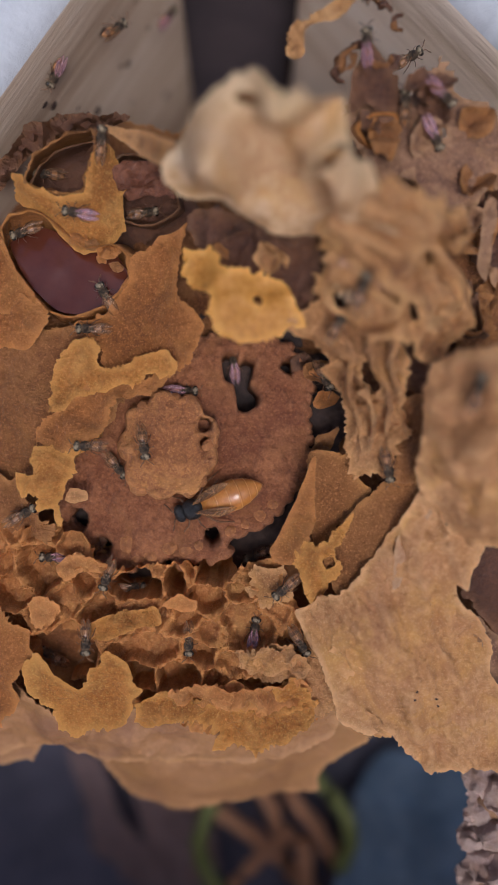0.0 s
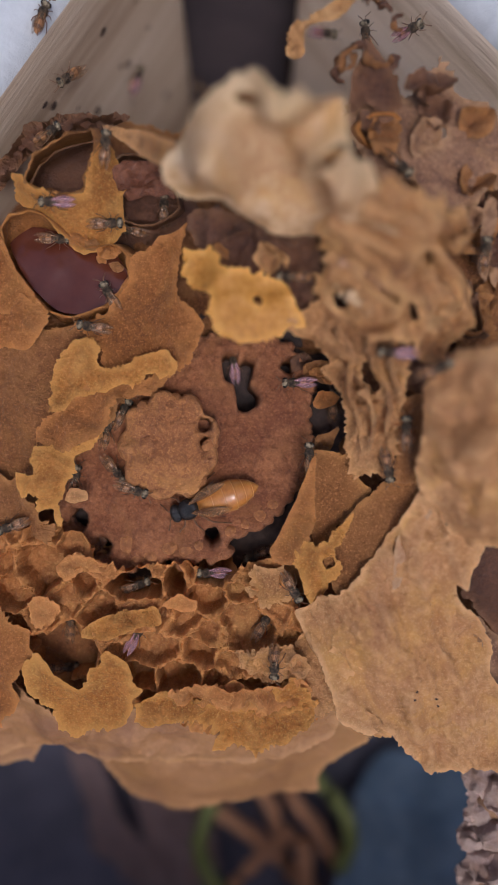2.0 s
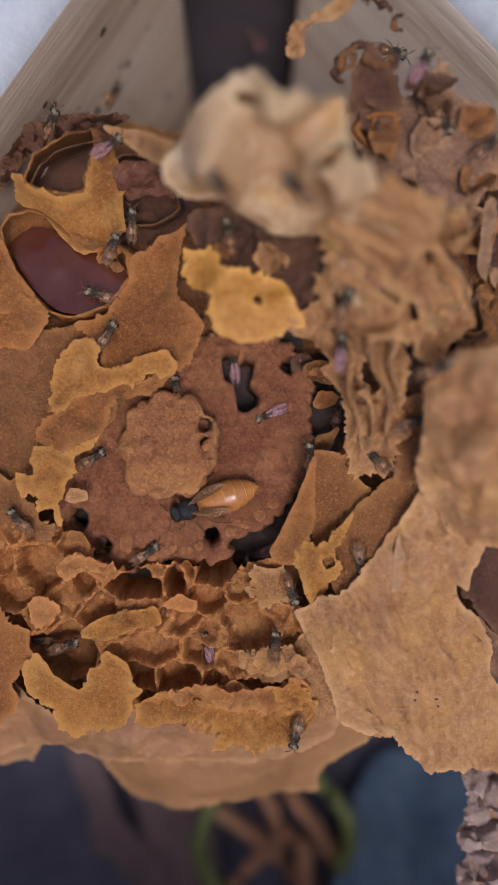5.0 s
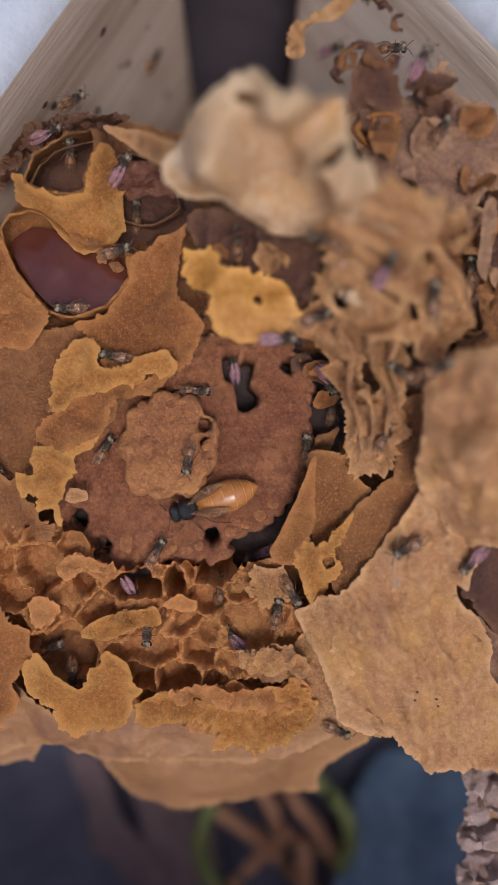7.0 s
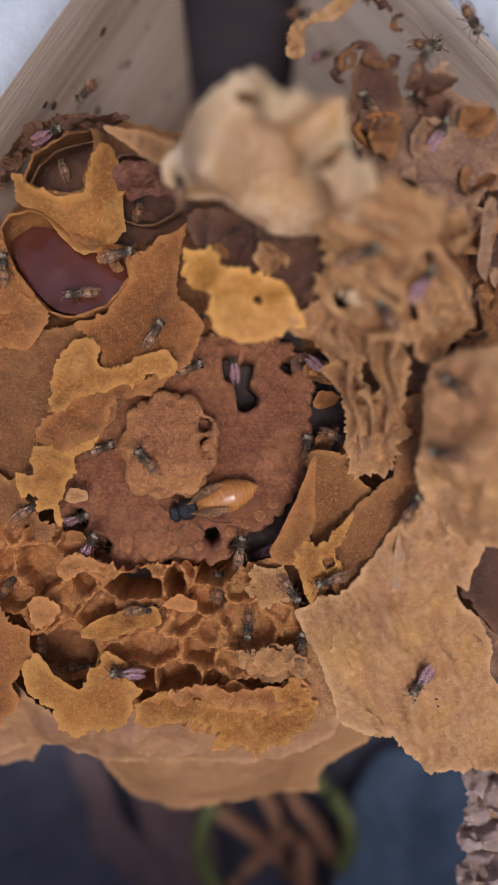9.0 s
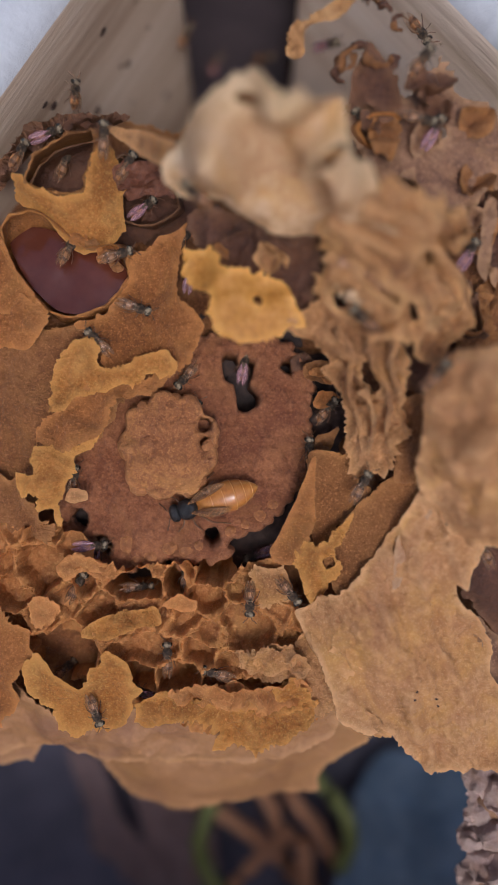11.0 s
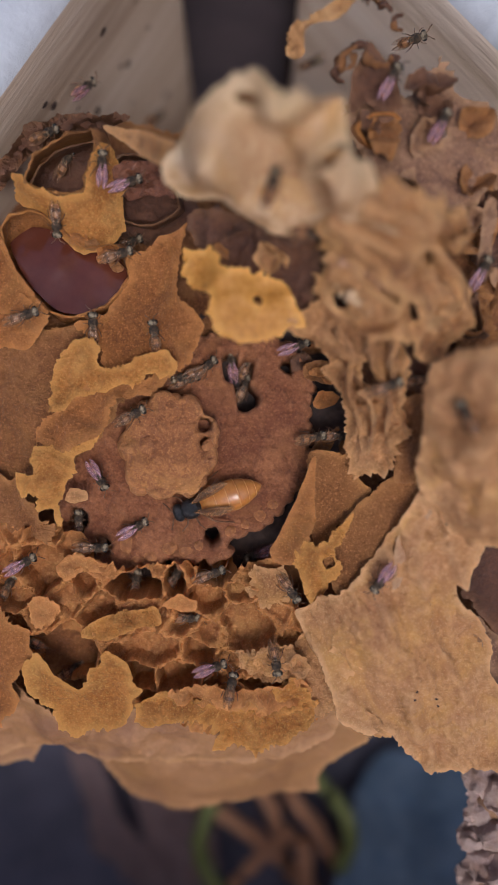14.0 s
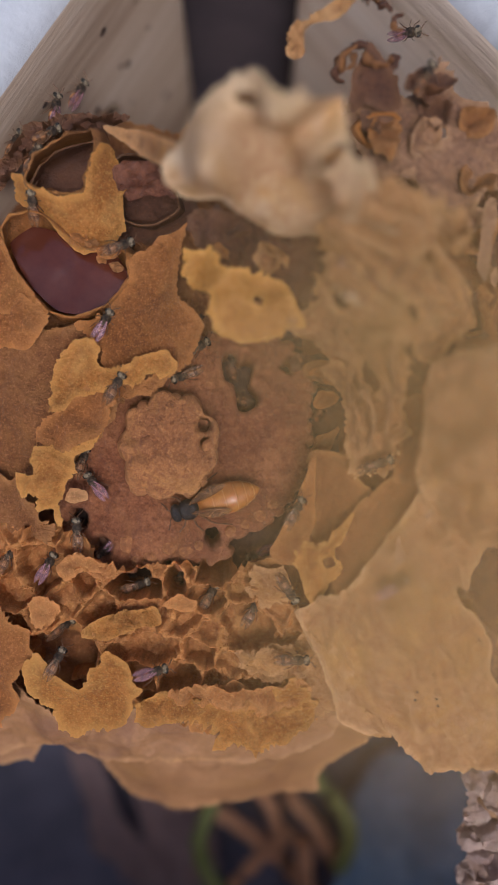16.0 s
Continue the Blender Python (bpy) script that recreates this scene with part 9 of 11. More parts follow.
    walk(BEES[26], [(0, pose(0.0186, 0.0309, 0.0155, -13, 25, -139)), (0.5, pose(0.0229, 0.0337, 0.0116, 51, 27, -57)), (1, pose(0.0219, 0.0309, 0.0146, 46, 26, -57)), (1.5, pose(0.0197, 0.0380, 0.0126, 60, 16, -43)), (2, pose(0.0171, 0.0419, 0.0122, 64, 35, -56)), (2.5, pose(0.0177, 0.0409, 0.0109, 46, 27, -57)), (2.75, pose(0.0157, 0.0342, 0.0130, 11, 33, -108)), (3, pose(0.0139, 0.0284, 0.0140, -16, 14, -152)), (3.25, pose(0.0101, 0.0315, 0.0149, 7, 24, -111)), (3.5, pose(0.0078, 0.0414, 0.0075, 31, 18, -69)), (4, pose(0.0160, 0.0323, 0.0173, 19, 8, -29)), (6.5, pose(0.0164, 0.0324, 0.0164, 24, 5, -30)), (7, pose(0.0164, 0.0330, 0.0166, 20, 3, -30)), (7.5, pose(0.0238, 0.0432, 0.0126, 13, 16, -69)), (7.75, pose(0.0243, 0.0306, 0.0080, -6, 17, -127)), (8, pose(0.0259, 0.0210, 0.0003, -17, 3, 179)), (8.5, pose(0.0259, 0.0210, 0.0003, -17, 3, 179)), (8.75, pose(0.0209, 0.0217, 0.0110, 4, 29, -107)), (9, pose(0.0184, 0.0275, 0.0139, 36, 15, -27)), (11.5, pose(0.0178, 0.0275, 0.0141, 27, 16, -27)), (12, pose(0.0184, 0.0275, 0.0139, 36, 15, -27)), (12.5, pose(0.0185, 0.0275, 0.0139, 22, 12, -28)), (13.5, pose(0.0185, 0.0275, 0.0139, 22, 12, -28)), (14, pose(0.0182, 0.0275, 0.0148, 19, 15, -27)), (14.5, pose(0.0182, 0.0275, 0.0148, 19, 15, -27)), (15, pose(0.0181, 0.0295, 0.0146, 39, 3, -30)), (15.5, pose(0.0101, 0.0154, 0.0233, -3, 43, -66)), (15.67, pose(0.0076, 0.0166, 0.0180, -28, 27, -131)), (15.83, pose(0.0053, 0.0184, 0.0118, -26, 1, 179)), (16, pose(0.0031, 0.0202, 0.0056, -4, -14, 126))])
    walk(BEES[27], [(0, pose(0.0153, 0.0300, 0.0143, 25, -7, -2)), (0.17, pose(0.0178, 0.0243, 0.0133, 20, 11, -51)), (0.33, pose(0.0223, 0.0238, 0.0052, 2, 19, -104)), (0.5, pose(0.0259, 0.0210, 0.0003, -15, 10, -157)), (3, pose(0.0259, 0.0210, 0.0003, -15, 10, -157)), (3.17, pose(0.0222, 0.0157, 0.0073, -1, 23, -105)), (3.33, pose(0.0199, 0.0127, 0.0100, 19, 21, -49)), (3.5, pose(0.0170, 0.0086, 0.0149, 28, 5, 1)), (4, pose(0.0169, 0.0087, 0.0151, 26, 14, -28)), (6.5, pose(0.0230, 0.0181, 0.0071, 14, -6, -1)), (7, pose(0.0165, 0.0092, 0.0152, 30, 3, 1)), (7.25, pose(0.0156, 0.0080, 0.0156, 26, 17, -37)), (7.5, pose(0.0151, 0.0074, 0.0144, 13, 25, -79)), (7.67, pose(0.0142, 0.0075, 0.0143, 26, 3, -32)), (7.83, pose(0.0129, 0.0072, 0.0152, 18, -21, 13)), (8, pose(0.0120, 0.0075, 0.0149, -7, -30, 68)), (8.25, pose(0.0140, 0.0066, 0.0145, 18, 2, 1)), (8.5, pose(0.0163, 0.0063, 0.0131, -3, 37, -67)), (8.75, pose(0.0143, 0.0068, 0.0145, 22, 10, -16)), (9, pose(0.0125, 0.0075, 0.0154, 19, -24, 25)), (11.5, pose(0.0104, 0.0074, 0.0143, 2, -29, 57)), (12, pose(0.0073, 0.0125, -0.0085, -11, -20, 127)), (12.5, pose(-0.0007, 0.0056, -0.0041, 1, -20, 90)), (12.75, pose(-0.0002, 0.0064, -0.0035, 21, -4, 20)), (13, pose(0.0003, 0.0065, -0.0009, 14, 21, -47)), (13.5, pose(0.0000, 0.0067, -0.0032, 20, -14, 7)), (14, pose(-0.0007, 0.0070, -0.0033, 19, 8, -29)), (14.5, pose(-0.0007, 0.0070, -0.0033, 19, 8, -29)), (15, pose(-0.0005, 0.0070, -0.0033, 24, 6, -29)), (15.5, pose(-0.0004, 0.0065, -0.0035, 16, 9, -29)), (15.75, pose(-0.0002, 0.0061, -0.0037, 7, 16, -69)), (16, pose(-0.0001, 0.0057, -0.0041, -4, 16, -111))])
    walk(BEES[28], [(0, pose(0.0099, 0.0091, 0.0168, 28, -2, -21)), (0.5, pose(0.0096, 0.0144, 0.0233, -2, 39, -66)), (1, pose(0.0139, 0.0152, 0.0228, 12, 33, -67)), (1.5, pose(0.0137, 0.0278, 0.0143, 25, 8, -50)), (1.75, pose(0.0139, 0.0255, 0.0148, 16, 27, -88)), (2, pose(0.0146, 0.0247, 0.0134, -6, 34, -136)), (2.5, pose(0.0178, 0.0298, 0.0147, -20, 21, -154)), (3, pose(0.0179, 0.0277, 0.0142, -29, 17, -174)), (3.5, pose(0.0184, 0.0275, 0.0139, -31, 23, -155)), (4, pose(0.0179, 0.0277, 0.0142, -23, 26, -155)), (6.5, pose(0.0210, 0.0308, 0.0144, -4, 47, -127)), (6.75, pose(0.0198, 0.0293, 0.0140, 20, 34, -70)), (7, pose(0.0185, 0.0275, 0.0139, 22, 12, -28)), (7.5, pose(0.0164, 0.0330, 0.0166, 20, 3, -30)), (8, pose(0.0166, 0.0287, 0.0142, 3, 22, -79)), (8.5, pose(0.0164, 0.0324, 0.0164, 24, 5, -30)), (8.75, pose(0.0174, 0.0358, 0.0149, 41, 28, -53)), (9, pose(0.0187, 0.0398, 0.0126, 49, 57, -76)), (10.25, pose(0.0174, 0.0360, 0.0150, 39, 27, -54)), (11.5, pose(0.0164, 0.0330, 0.0166, 20, 3, -30)), (12.5, pose(0.0164, 0.0330, 0.0166, 20, 3, -30)), (13, pose(0.0163, 0.0326, 0.0164, 24, 13, -28)), (13.25, pose(0.0061, 0.0550, -0.0050, 44, -27, 10)), (13.5, pose(-0.0039, 0.0781, -0.0271, 20, -68, 70)), (16, pose(-0.0039, 0.0781, -0.0271, 20, -68, 70))])
    walk(BEES[29], [(0, pose(0.0201, 0.0002, 0.0154, 30, -24, -27)), (0.5, pose(0.0168, 0.0033, 0.0132, 24, 13, -69)), (8.5, pose(0.0168, 0.0033, 0.0132, 24, 13, -69)), (8.75, pose(0.0179, 0.0023, 0.0137, 27, -19, -14)), (9, pose(0.0189, 0.0013, 0.0142, -3, -37, 55)), (10.25, pose(0.0178, 0.0022, 0.0137, 29, -24, -16)), (11.5, pose(0.0168, 0.0031, 0.0132, 30, 6, -70)), (12, pose(0.0172, 0.0049, 0.0075, 13, 32, -90)), (12.5, pose(0.0164, 0.0030, 0.0129, 14, 27, -90)), (12.67, pose(0.0164, 0.0031, 0.0129, -15, 23, -156)), (12.83, pose(0.0176, 0.0050, 0.0078, -24, -2, 148)), (13, pose(0.0176, 0.0050, 0.0078, -8, -23, 90)), (13.17, pose(0.0176, 0.0050, 0.0078, 15, -19, 29)), (13.33, pose(0.0176, 0.0050, 0.0078, 24, 2, -25)), (13.5, pose(0.0176, 0.0050, 0.0078, 12, 21, -79)), (14, pose(0.0175, 0.0047, 0.0072, 21, 26, -79)), (15, pose(0.0175, 0.0047, 0.0072, 21, 26, -79)), (15.25, pose(0.0170, 0.0030, 0.0067, -5, 28, -141)), (15.5, pose(0.0187, 0.0041, -0.0023, -19, 9, 164)), (16, pose(0.0187, 0.0041, -0.0023, -19, 9, 164))])
    walk(BEES[30], [(0, pose(0.0178, 0.0275, 0.0141, -27, 15, -153)), (0.25, pose(0.0179, 0.0275, 0.0139, 13, 25, -77)), (0.5, pose(0.0179, 0.0274, 0.0138, 35, -7, -12)), (0.67, pose(0.0197, 0.0233, 0.0121, 26, 14, -59)), (0.83, pose(0.0231, 0.0229, 0.0051, 4, 21, -112)), (1, pose(0.0259, 0.0210, 0.0003, -16, 8, -163)), (1.5, pose(0.0259, 0.0210, 0.0003, -16, 8, -163)), (1.75, pose(0.0198, 0.0134, 0.0061, -21, -15, 147)), (2, pose(0.0138, 0.0057, 0.0119, -4, -34, 90)), (2.5, pose(0.0101, 0.0095, 0.0170, -14, -27, 112)), (2.75, pose(0.0102, 0.0062, 0.0151, 17, -34, 51)), (3, pose(0.0108, 0.0040, 0.0107, 39, -15, -4)), (3.17, pose(0.0106, 0.0048, 0.0096, 39, 17, -44)), (3.33, pose(0.0103, 0.0051, 0.0096, 14, 39, -95)), (3.5, pose(0.0098, 0.0050, 0.0105, -24, 32, -158)), (3.67, pose(0.0095, 0.0055, 0.0105, 16, 36, -95)), (3.83, pose(0.0093, 0.0057, 0.0110, 40, 10, -46)), (4, pose(0.0090, 0.0061, 0.0108, 37, -24, -7)), (6.5, pose(0.0090, 0.0061, 0.0108, 43, -3, -32)), (7, pose(0.0120, 0.0107, 0.0183, 48, 1, -31)), (7.5, pose(0.0259, 0.0210, 0.0003, 3, 17, -90)), (8, pose(0.0179, 0.0114, 0.0150, -7, 40, -90)), (8.5, pose(0.0234, 0.0145, 0.0097, 27, -1, -31)), (9, pose(0.0149, 0.0101, 0.0171, 31, 27, -24)), (11.5, pose(0.0218, 0.0166, 0.0103, 22, 6, -30)), (12, pose(0.0187, 0.0136, 0.0186, 27, -3, -32)), (12.5, pose(0.0193, 0.0137, 0.0167, 26, 4, -30)), (13.5, pose(0.0193, 0.0137, 0.0167, 26, 4, -30)), (14, pose(0.0230, 0.0148, 0.0095, 29, 0, -31)), (14.5, pose(0.0230, 0.0148, 0.0095, 29, 0, -31)), (15, pose(0.0204, 0.0019, 0.0163, 36, -1, -31)), (15.17, pose(0.0186, 0.0012, 0.0140, 24, -21, 16)), (15.33, pose(0.0193, 0.0034, 0.0039, -2, -25, 71)), (15.5, pose(0.0187, 0.0041, -0.0023, -20, -8, 120)), (16, pose(0.0187, 0.0041, -0.0023, -20, -8, 120))])
    walk(BEES[31], [(0, pose(0.0142, -0.0030, 0.0030, -19, 21, -176)), (2.5, pose(0.0142, -0.0030, 0.0030, -19, 21, -176)), (2.75, pose(0.0134, -0.0029, 0.0024, -22, -1, 138)), (3, pose(0.0124, -0.0030, 0.0030, -7, -18, 90)), (3.5, pose(0.0123, -0.0032, 0.0029, -4, -19, 90)), (4, pose(0.0123, -0.0032, 0.0029, -4, -19, 90)), (5.25, pose(0.0137, -0.0024, 0.0023, 15, -17, 27)), (6.5, pose(0.0146, -0.0022, 0.0045, 22, -1, -31)), (7, pose(0.0136, -0.0008, 0.0041, 19, -1, -31)), (7.5, pose(0.0137, 0.0001, 0.0069, 17, 2, -51)), (8, pose(0.0166, -0.0108, 0.0034, 19, -16, -15)), (8.5, pose(0.0139, -0.0085, 0.0017, 20, -5, -1)), (9, pose(0.0159, -0.0080, 0.0036, 13, 2, -30)), (11.5, pose(0.0103, -0.0029, 0.0017, 21, -6, -32)), (12, pose(0.0099, 0.0033, -0.0043, 22, -14, -14)), (12.5, pose(0.0136, 0.0038, 0.0085, 7, -31, 56)), (12.75, pose(0.0136, 0.0038, 0.0084, 32, -5, -8)), (13, pose(0.0137, 0.0037, 0.0082, 20, 29, -68)), (13.5, pose(0.0135, 0.0031, 0.0091, 20, 27, -68)), (14, pose(0.0130, 0.0031, 0.0090, 18, 17, -69)), (14.5, pose(0.0137, 0.0037, 0.0082, 20, 29, -68)), (15, pose(0.0137, 0.0037, 0.0082, 20, 29, -68)), (15.5, pose(0.0096, 0.0012, 0.0040, 33, -2, -31)), (16, pose(0.0128, -0.0030, 0.0031, 16, 19, -69))])
    walk(BEES[32], [(0, pose(-0.0133, -0.0145, -0.0072, -7, 18, -90)), (0.5, pose(-0.0166, -0.0166, -0.0055, -9, -2, -149)), (1, pose(-0.0138, -0.0200, -0.0038, -10, 5, -161)), (1.25, pose(-0.0172, -0.0212, -0.0098, -7, 0, 159)), (1.5, pose(-0.0210, -0.0224, -0.0181, -1, -1, 119)), (3.5, pose(-0.0210, -0.0224, -0.0181, -1, -1, 119)), (3.67, pose(-0.0208, -0.0219, -0.0147, -11, -4, 170)), (3.83, pose(-0.0203, -0.0214, -0.0099, -18, 2, -140)), (4, pose(-0.0207, -0.0209, -0.0097, -19, 11, -90)), (6.5, pose(-0.0184, -0.0210, -0.0037, -5, 3, -70)), (6.75, pose(-0.0145, -0.0201, -0.0035, -0, -4, -124)), (7, pose(-0.0108, -0.0193, -0.0050, 8, -4, -179)), (7.17, pose(-0.0110, -0.0192, -0.0052, -1, -7, -128)), (7.33, pose(-0.0112, -0.0191, -0.0051, -10, -1, -78)), (7.5, pose(-0.0112, -0.0190, -0.0033, -11, 9, -29)), (8, pose(-0.0112, -0.0190, -0.0033, -11, 9, -29)), (8.25, pose(-0.0117, -0.0186, -0.0033, -12, -6, -86)), (8.5, pose(-0.0121, -0.0183, -0.0032, -0, -16, -145)), (9, pose(-0.0117, -0.0172, -0.0043, -16, 10, -90)), (11.5, pose(-0.0126, -0.0145, -0.0067, -1, 14, -90)), (12, pose(-0.0128, -0.0149, -0.0061, 4, 21, -90)), (12.5, pose(-0.0126, -0.0145, -0.0067, -1, 14, -90)), (13, pose(-0.0128, -0.0149, -0.0061, 20, 7, -29)), (13.5, pose(-0.0126, -0.0145, -0.0067, -1, 14, -90)), (13.75, pose(-0.0126, -0.0144, -0.0070, 8, 16, -48)), (14, pose(-0.0126, -0.0143, -0.0073, 16, 11, -7)), (14.5, pose(-0.0126, -0.0145, -0.0067, 13, 3, -10)), (15.5, pose(-0.0126, -0.0145, -0.0067, 13, 3, -10)), (16, pose(-0.0126, -0.0145, -0.0067, 4, 13, -69))])
    walk(BEES[33], [(0, pose(-0.0219, -0.0219, -0.0102, 19, -4, 60)), (0.5, pose(-0.0197, -0.0240, -0.0071, 2, -15, 90)), (1, pose(-0.0204, -0.0239, -0.0114, 3, -2, 90)), (1.25, pose(-0.0197, -0.0229, -0.0106, 3, -0, 29)), (1.5, pose(-0.0210, -0.0224, -0.0181, 2, 0, -32)), (2, pose(-0.0210, -0.0231, -0.0108, -12, 13, -90)), (2.5, pose(-0.0210, -0.0224, -0.0181, 1, 1, -64)), (4, pose(-0.0210, -0.0224, -0.0181, 1, 1, -64)), (6.5, pose(-0.0187, -0.0237, -0.0085, -7, -1, -90)), (6.75, pose(-0.0189, -0.0237, -0.0086, -5, -2, -135)), (7, pose(-0.0192, -0.0238, -0.0088, -3, -2, -179)), (7.25, pose(-0.0189, -0.0239, -0.0082, -6, 5, -135)), (7.5, pose(-0.0189, -0.0239, -0.0084, -3, 12, -90)), (8, pose(-0.0202, -0.0242, -0.0117, 0, 4, -90)), (8.5, pose(-0.0187, -0.0236, -0.0086, -4, 11, -70)), (9, pose(-0.0191, -0.0232, -0.0099, -2, 7, -90)), (10.25, pose(-0.0170, -0.0257, -0.0061, -9, 3, -135)), (11.5, pose(-0.0161, -0.0285, -0.0081, -11, -5, -179)), (12, pose(-0.0158, -0.0295, -0.0083, -11, -6, 145)), (12.5, pose(-0.0206, -0.0251, -0.0053, -1, -15, 90)), (13, pose(-0.0219, -0.0263, -0.0065, -4, -20, 111)), (13.17, pose(-0.0216, -0.0250, -0.0104, 5, -16, 58)), (13.33, pose(-0.0206, -0.0236, -0.0112, 7, -7, 7)), (13.5, pose(-0.0210, -0.0224, -0.0181, 2, 1, -44)), (14, pose(-0.0200, -0.0236, -0.0111, -3, 4, -60)), (14.5, pose(-0.0204, -0.0234, -0.0109, 8, 16, -59)), (15, pose(-0.0205, -0.0226, -0.0105, 5, 8, 2)), (15.5, pose(-0.0222, -0.0221, -0.0103, 6, 7, -29)), (16, pose(-0.0205, -0.0226, -0.0056, 4, 11, -28))])
    walk(BEES[34], [(0, pose(0.0117, 0.0350, 0.0167, 31, -22, -6)), (0.5, pose(0.0119, 0.0354, 0.0170, 31, -19, -5)), (1, pose(0.0123, 0.0481, 0.0070, 68, -11, -34)), (1.5, pose(0.0133, 0.0439, 0.0090, 48, -36, -11)), (1.75, pose(0.0114, 0.0479, 0.0052, 59, 13, -43)), (2, pose(0.0094, 0.0519, 0.0014, 31, 59, -90)), (2.17, pose(0.0050, 0.0606, -0.0081, 78, 18, -31)), (2.33, pose(0.0005, 0.0720, -0.0204, 79, -36, -4)), (2.5, pose(-0.0039, 0.0781, -0.0271, -3, -69, 95)), (4, pose(-0.0039, 0.0781, -0.0271, -3, -69, 95)), (4.83, pose(0.0005, 0.0720, -0.0211, 78, -43, -2)), (5.67, pose(0.0049, 0.0608, -0.0095, 80, 5, -28)), (6.5, pose(0.0092, 0.0521, -0.0007, 55, 48, -65)), (7, pose(0.0105, 0.0504, 0.0001, 49, 33, -67)), (7.5, pose(0.0094, 0.0520, -0.0021, 55, -10, -33)), (8, pose(0.0089, 0.0526, -0.0002, 51, 47, -65)), (8.5, pose(0.0093, 0.0520, -0.0015, 55, 48, -65)), (9, pose(0.0095, 0.0519, -0.0025, 47, 34, -67)), (11.5, pose(0.0103, 0.0507, 0.0027, 52, 47, -65)), (12, pose(0.0121, 0.0438, 0.0087, 42, 28, -68)), (12.5, pose(0.0124, 0.0477, 0.0057, 35, 60, -90)), (12.75, pose(0.0129, 0.0458, 0.0074, 57, 27, -53)), (13, pose(0.0133, 0.0439, 0.0090, 56, -10, -33)), (13.5, pose(0.0117, 0.0357, 0.0170, 37, -17, -15)), (14, pose(0.0137, 0.0319, 0.0157, 30, 6, -29)), (14.5, pose(0.0160, 0.0323, 0.0173, 19, 8, -29)), (14.75, pose(0.0162, 0.0376, 0.0144, 24, 44, -72)), (15, pose(0.0163, 0.0429, 0.0116, -32, 65, -164)), (15.5, pose(0.0135, 0.0466, 0.0097, 57, 49, -65)), (16, pose(0.0169, 0.0421, 0.0116, 58, 48, -65))])
    walk(BEES[35], [(0, pose(0.0169, 0.0397, 0.0100, 26, 20, -58)), (0.5, pose(0.0153, 0.0321, 0.0174, 28, 5, -30)), (1, pose(0.0117, 0.0350, 0.0167, 31, -22, -6)), (1.25, pose(0.0141, 0.0343, 0.0167, 30, 5, -46)), (1.5, pose(0.0181, 0.0397, 0.0100, 11, 26, -90)), (1.75, pose(0.0156, 0.0415, 0.0096, 35, 2, -46)), (2, pose(0.0132, 0.0434, 0.0091, 38, -31, -9)), (2.5, pose(0.0132, 0.0434, 0.0091, 38, -31, -9)), (2.75, pose(0.0138, 0.0444, 0.0091, 58, 0, -36)), (3, pose(0.0145, 0.0453, 0.0091, 63, 36, -55)), (3.5, pose(0.0165, 0.0424, 0.0107, -4, 59, -132)), (4, pose(0.0168, 0.0420, 0.0105, -1, 52, -129)), (6.5, pose(0.0109, 0.0336, 0.0160, 10, 32, -90)), (7, pose(0.0152, 0.0413, 0.0098, 15, 29, -90)), (7.5, pose(0.0125, 0.0436, 0.0089, 47, 6, -40)), (8, pose(0.0182, 0.0391, 0.0097, 30, 8, -29)), (8.5, pose(0.0180, 0.0407, 0.0117, 58, 47, -65)), (8.75, pose(0.0200, 0.0401, 0.0137, 10, 42, -120)), (9, pose(0.0220, 0.0395, 0.0157, -14, 15, -153)), (11.5, pose(0.0174, 0.0416, 0.0122, -21, 67, -153)), (12, pose(0.0185, 0.0400, 0.0120, 58, 47, -65)), (12.5, pose(0.0181, 0.0341, 0.0162, 42, 9, -29)), (13, pose(0.0182, 0.0405, 0.0123, 68, 19, -48)), (13.25, pose(0.0177, 0.0411, 0.0118, 48, 57, -78)), (13.5, pose(0.0172, 0.0417, 0.0113, 139, 119, 6)), (14, pose(0.0173, 0.0413, 0.0112, 42, 36, -67)), (14.17, pose(0.0103, 0.0536, -0.0016, 68, 1, -29)), (14.33, pose(0.0032, 0.0658, -0.0144, 69, -42, 1)), (14.5, pose(-0.0039, 0.0781, -0.0271, 4, -69, 87)), (16, pose(-0.0039, 0.0781, -0.0271, 4, -69, 87))])
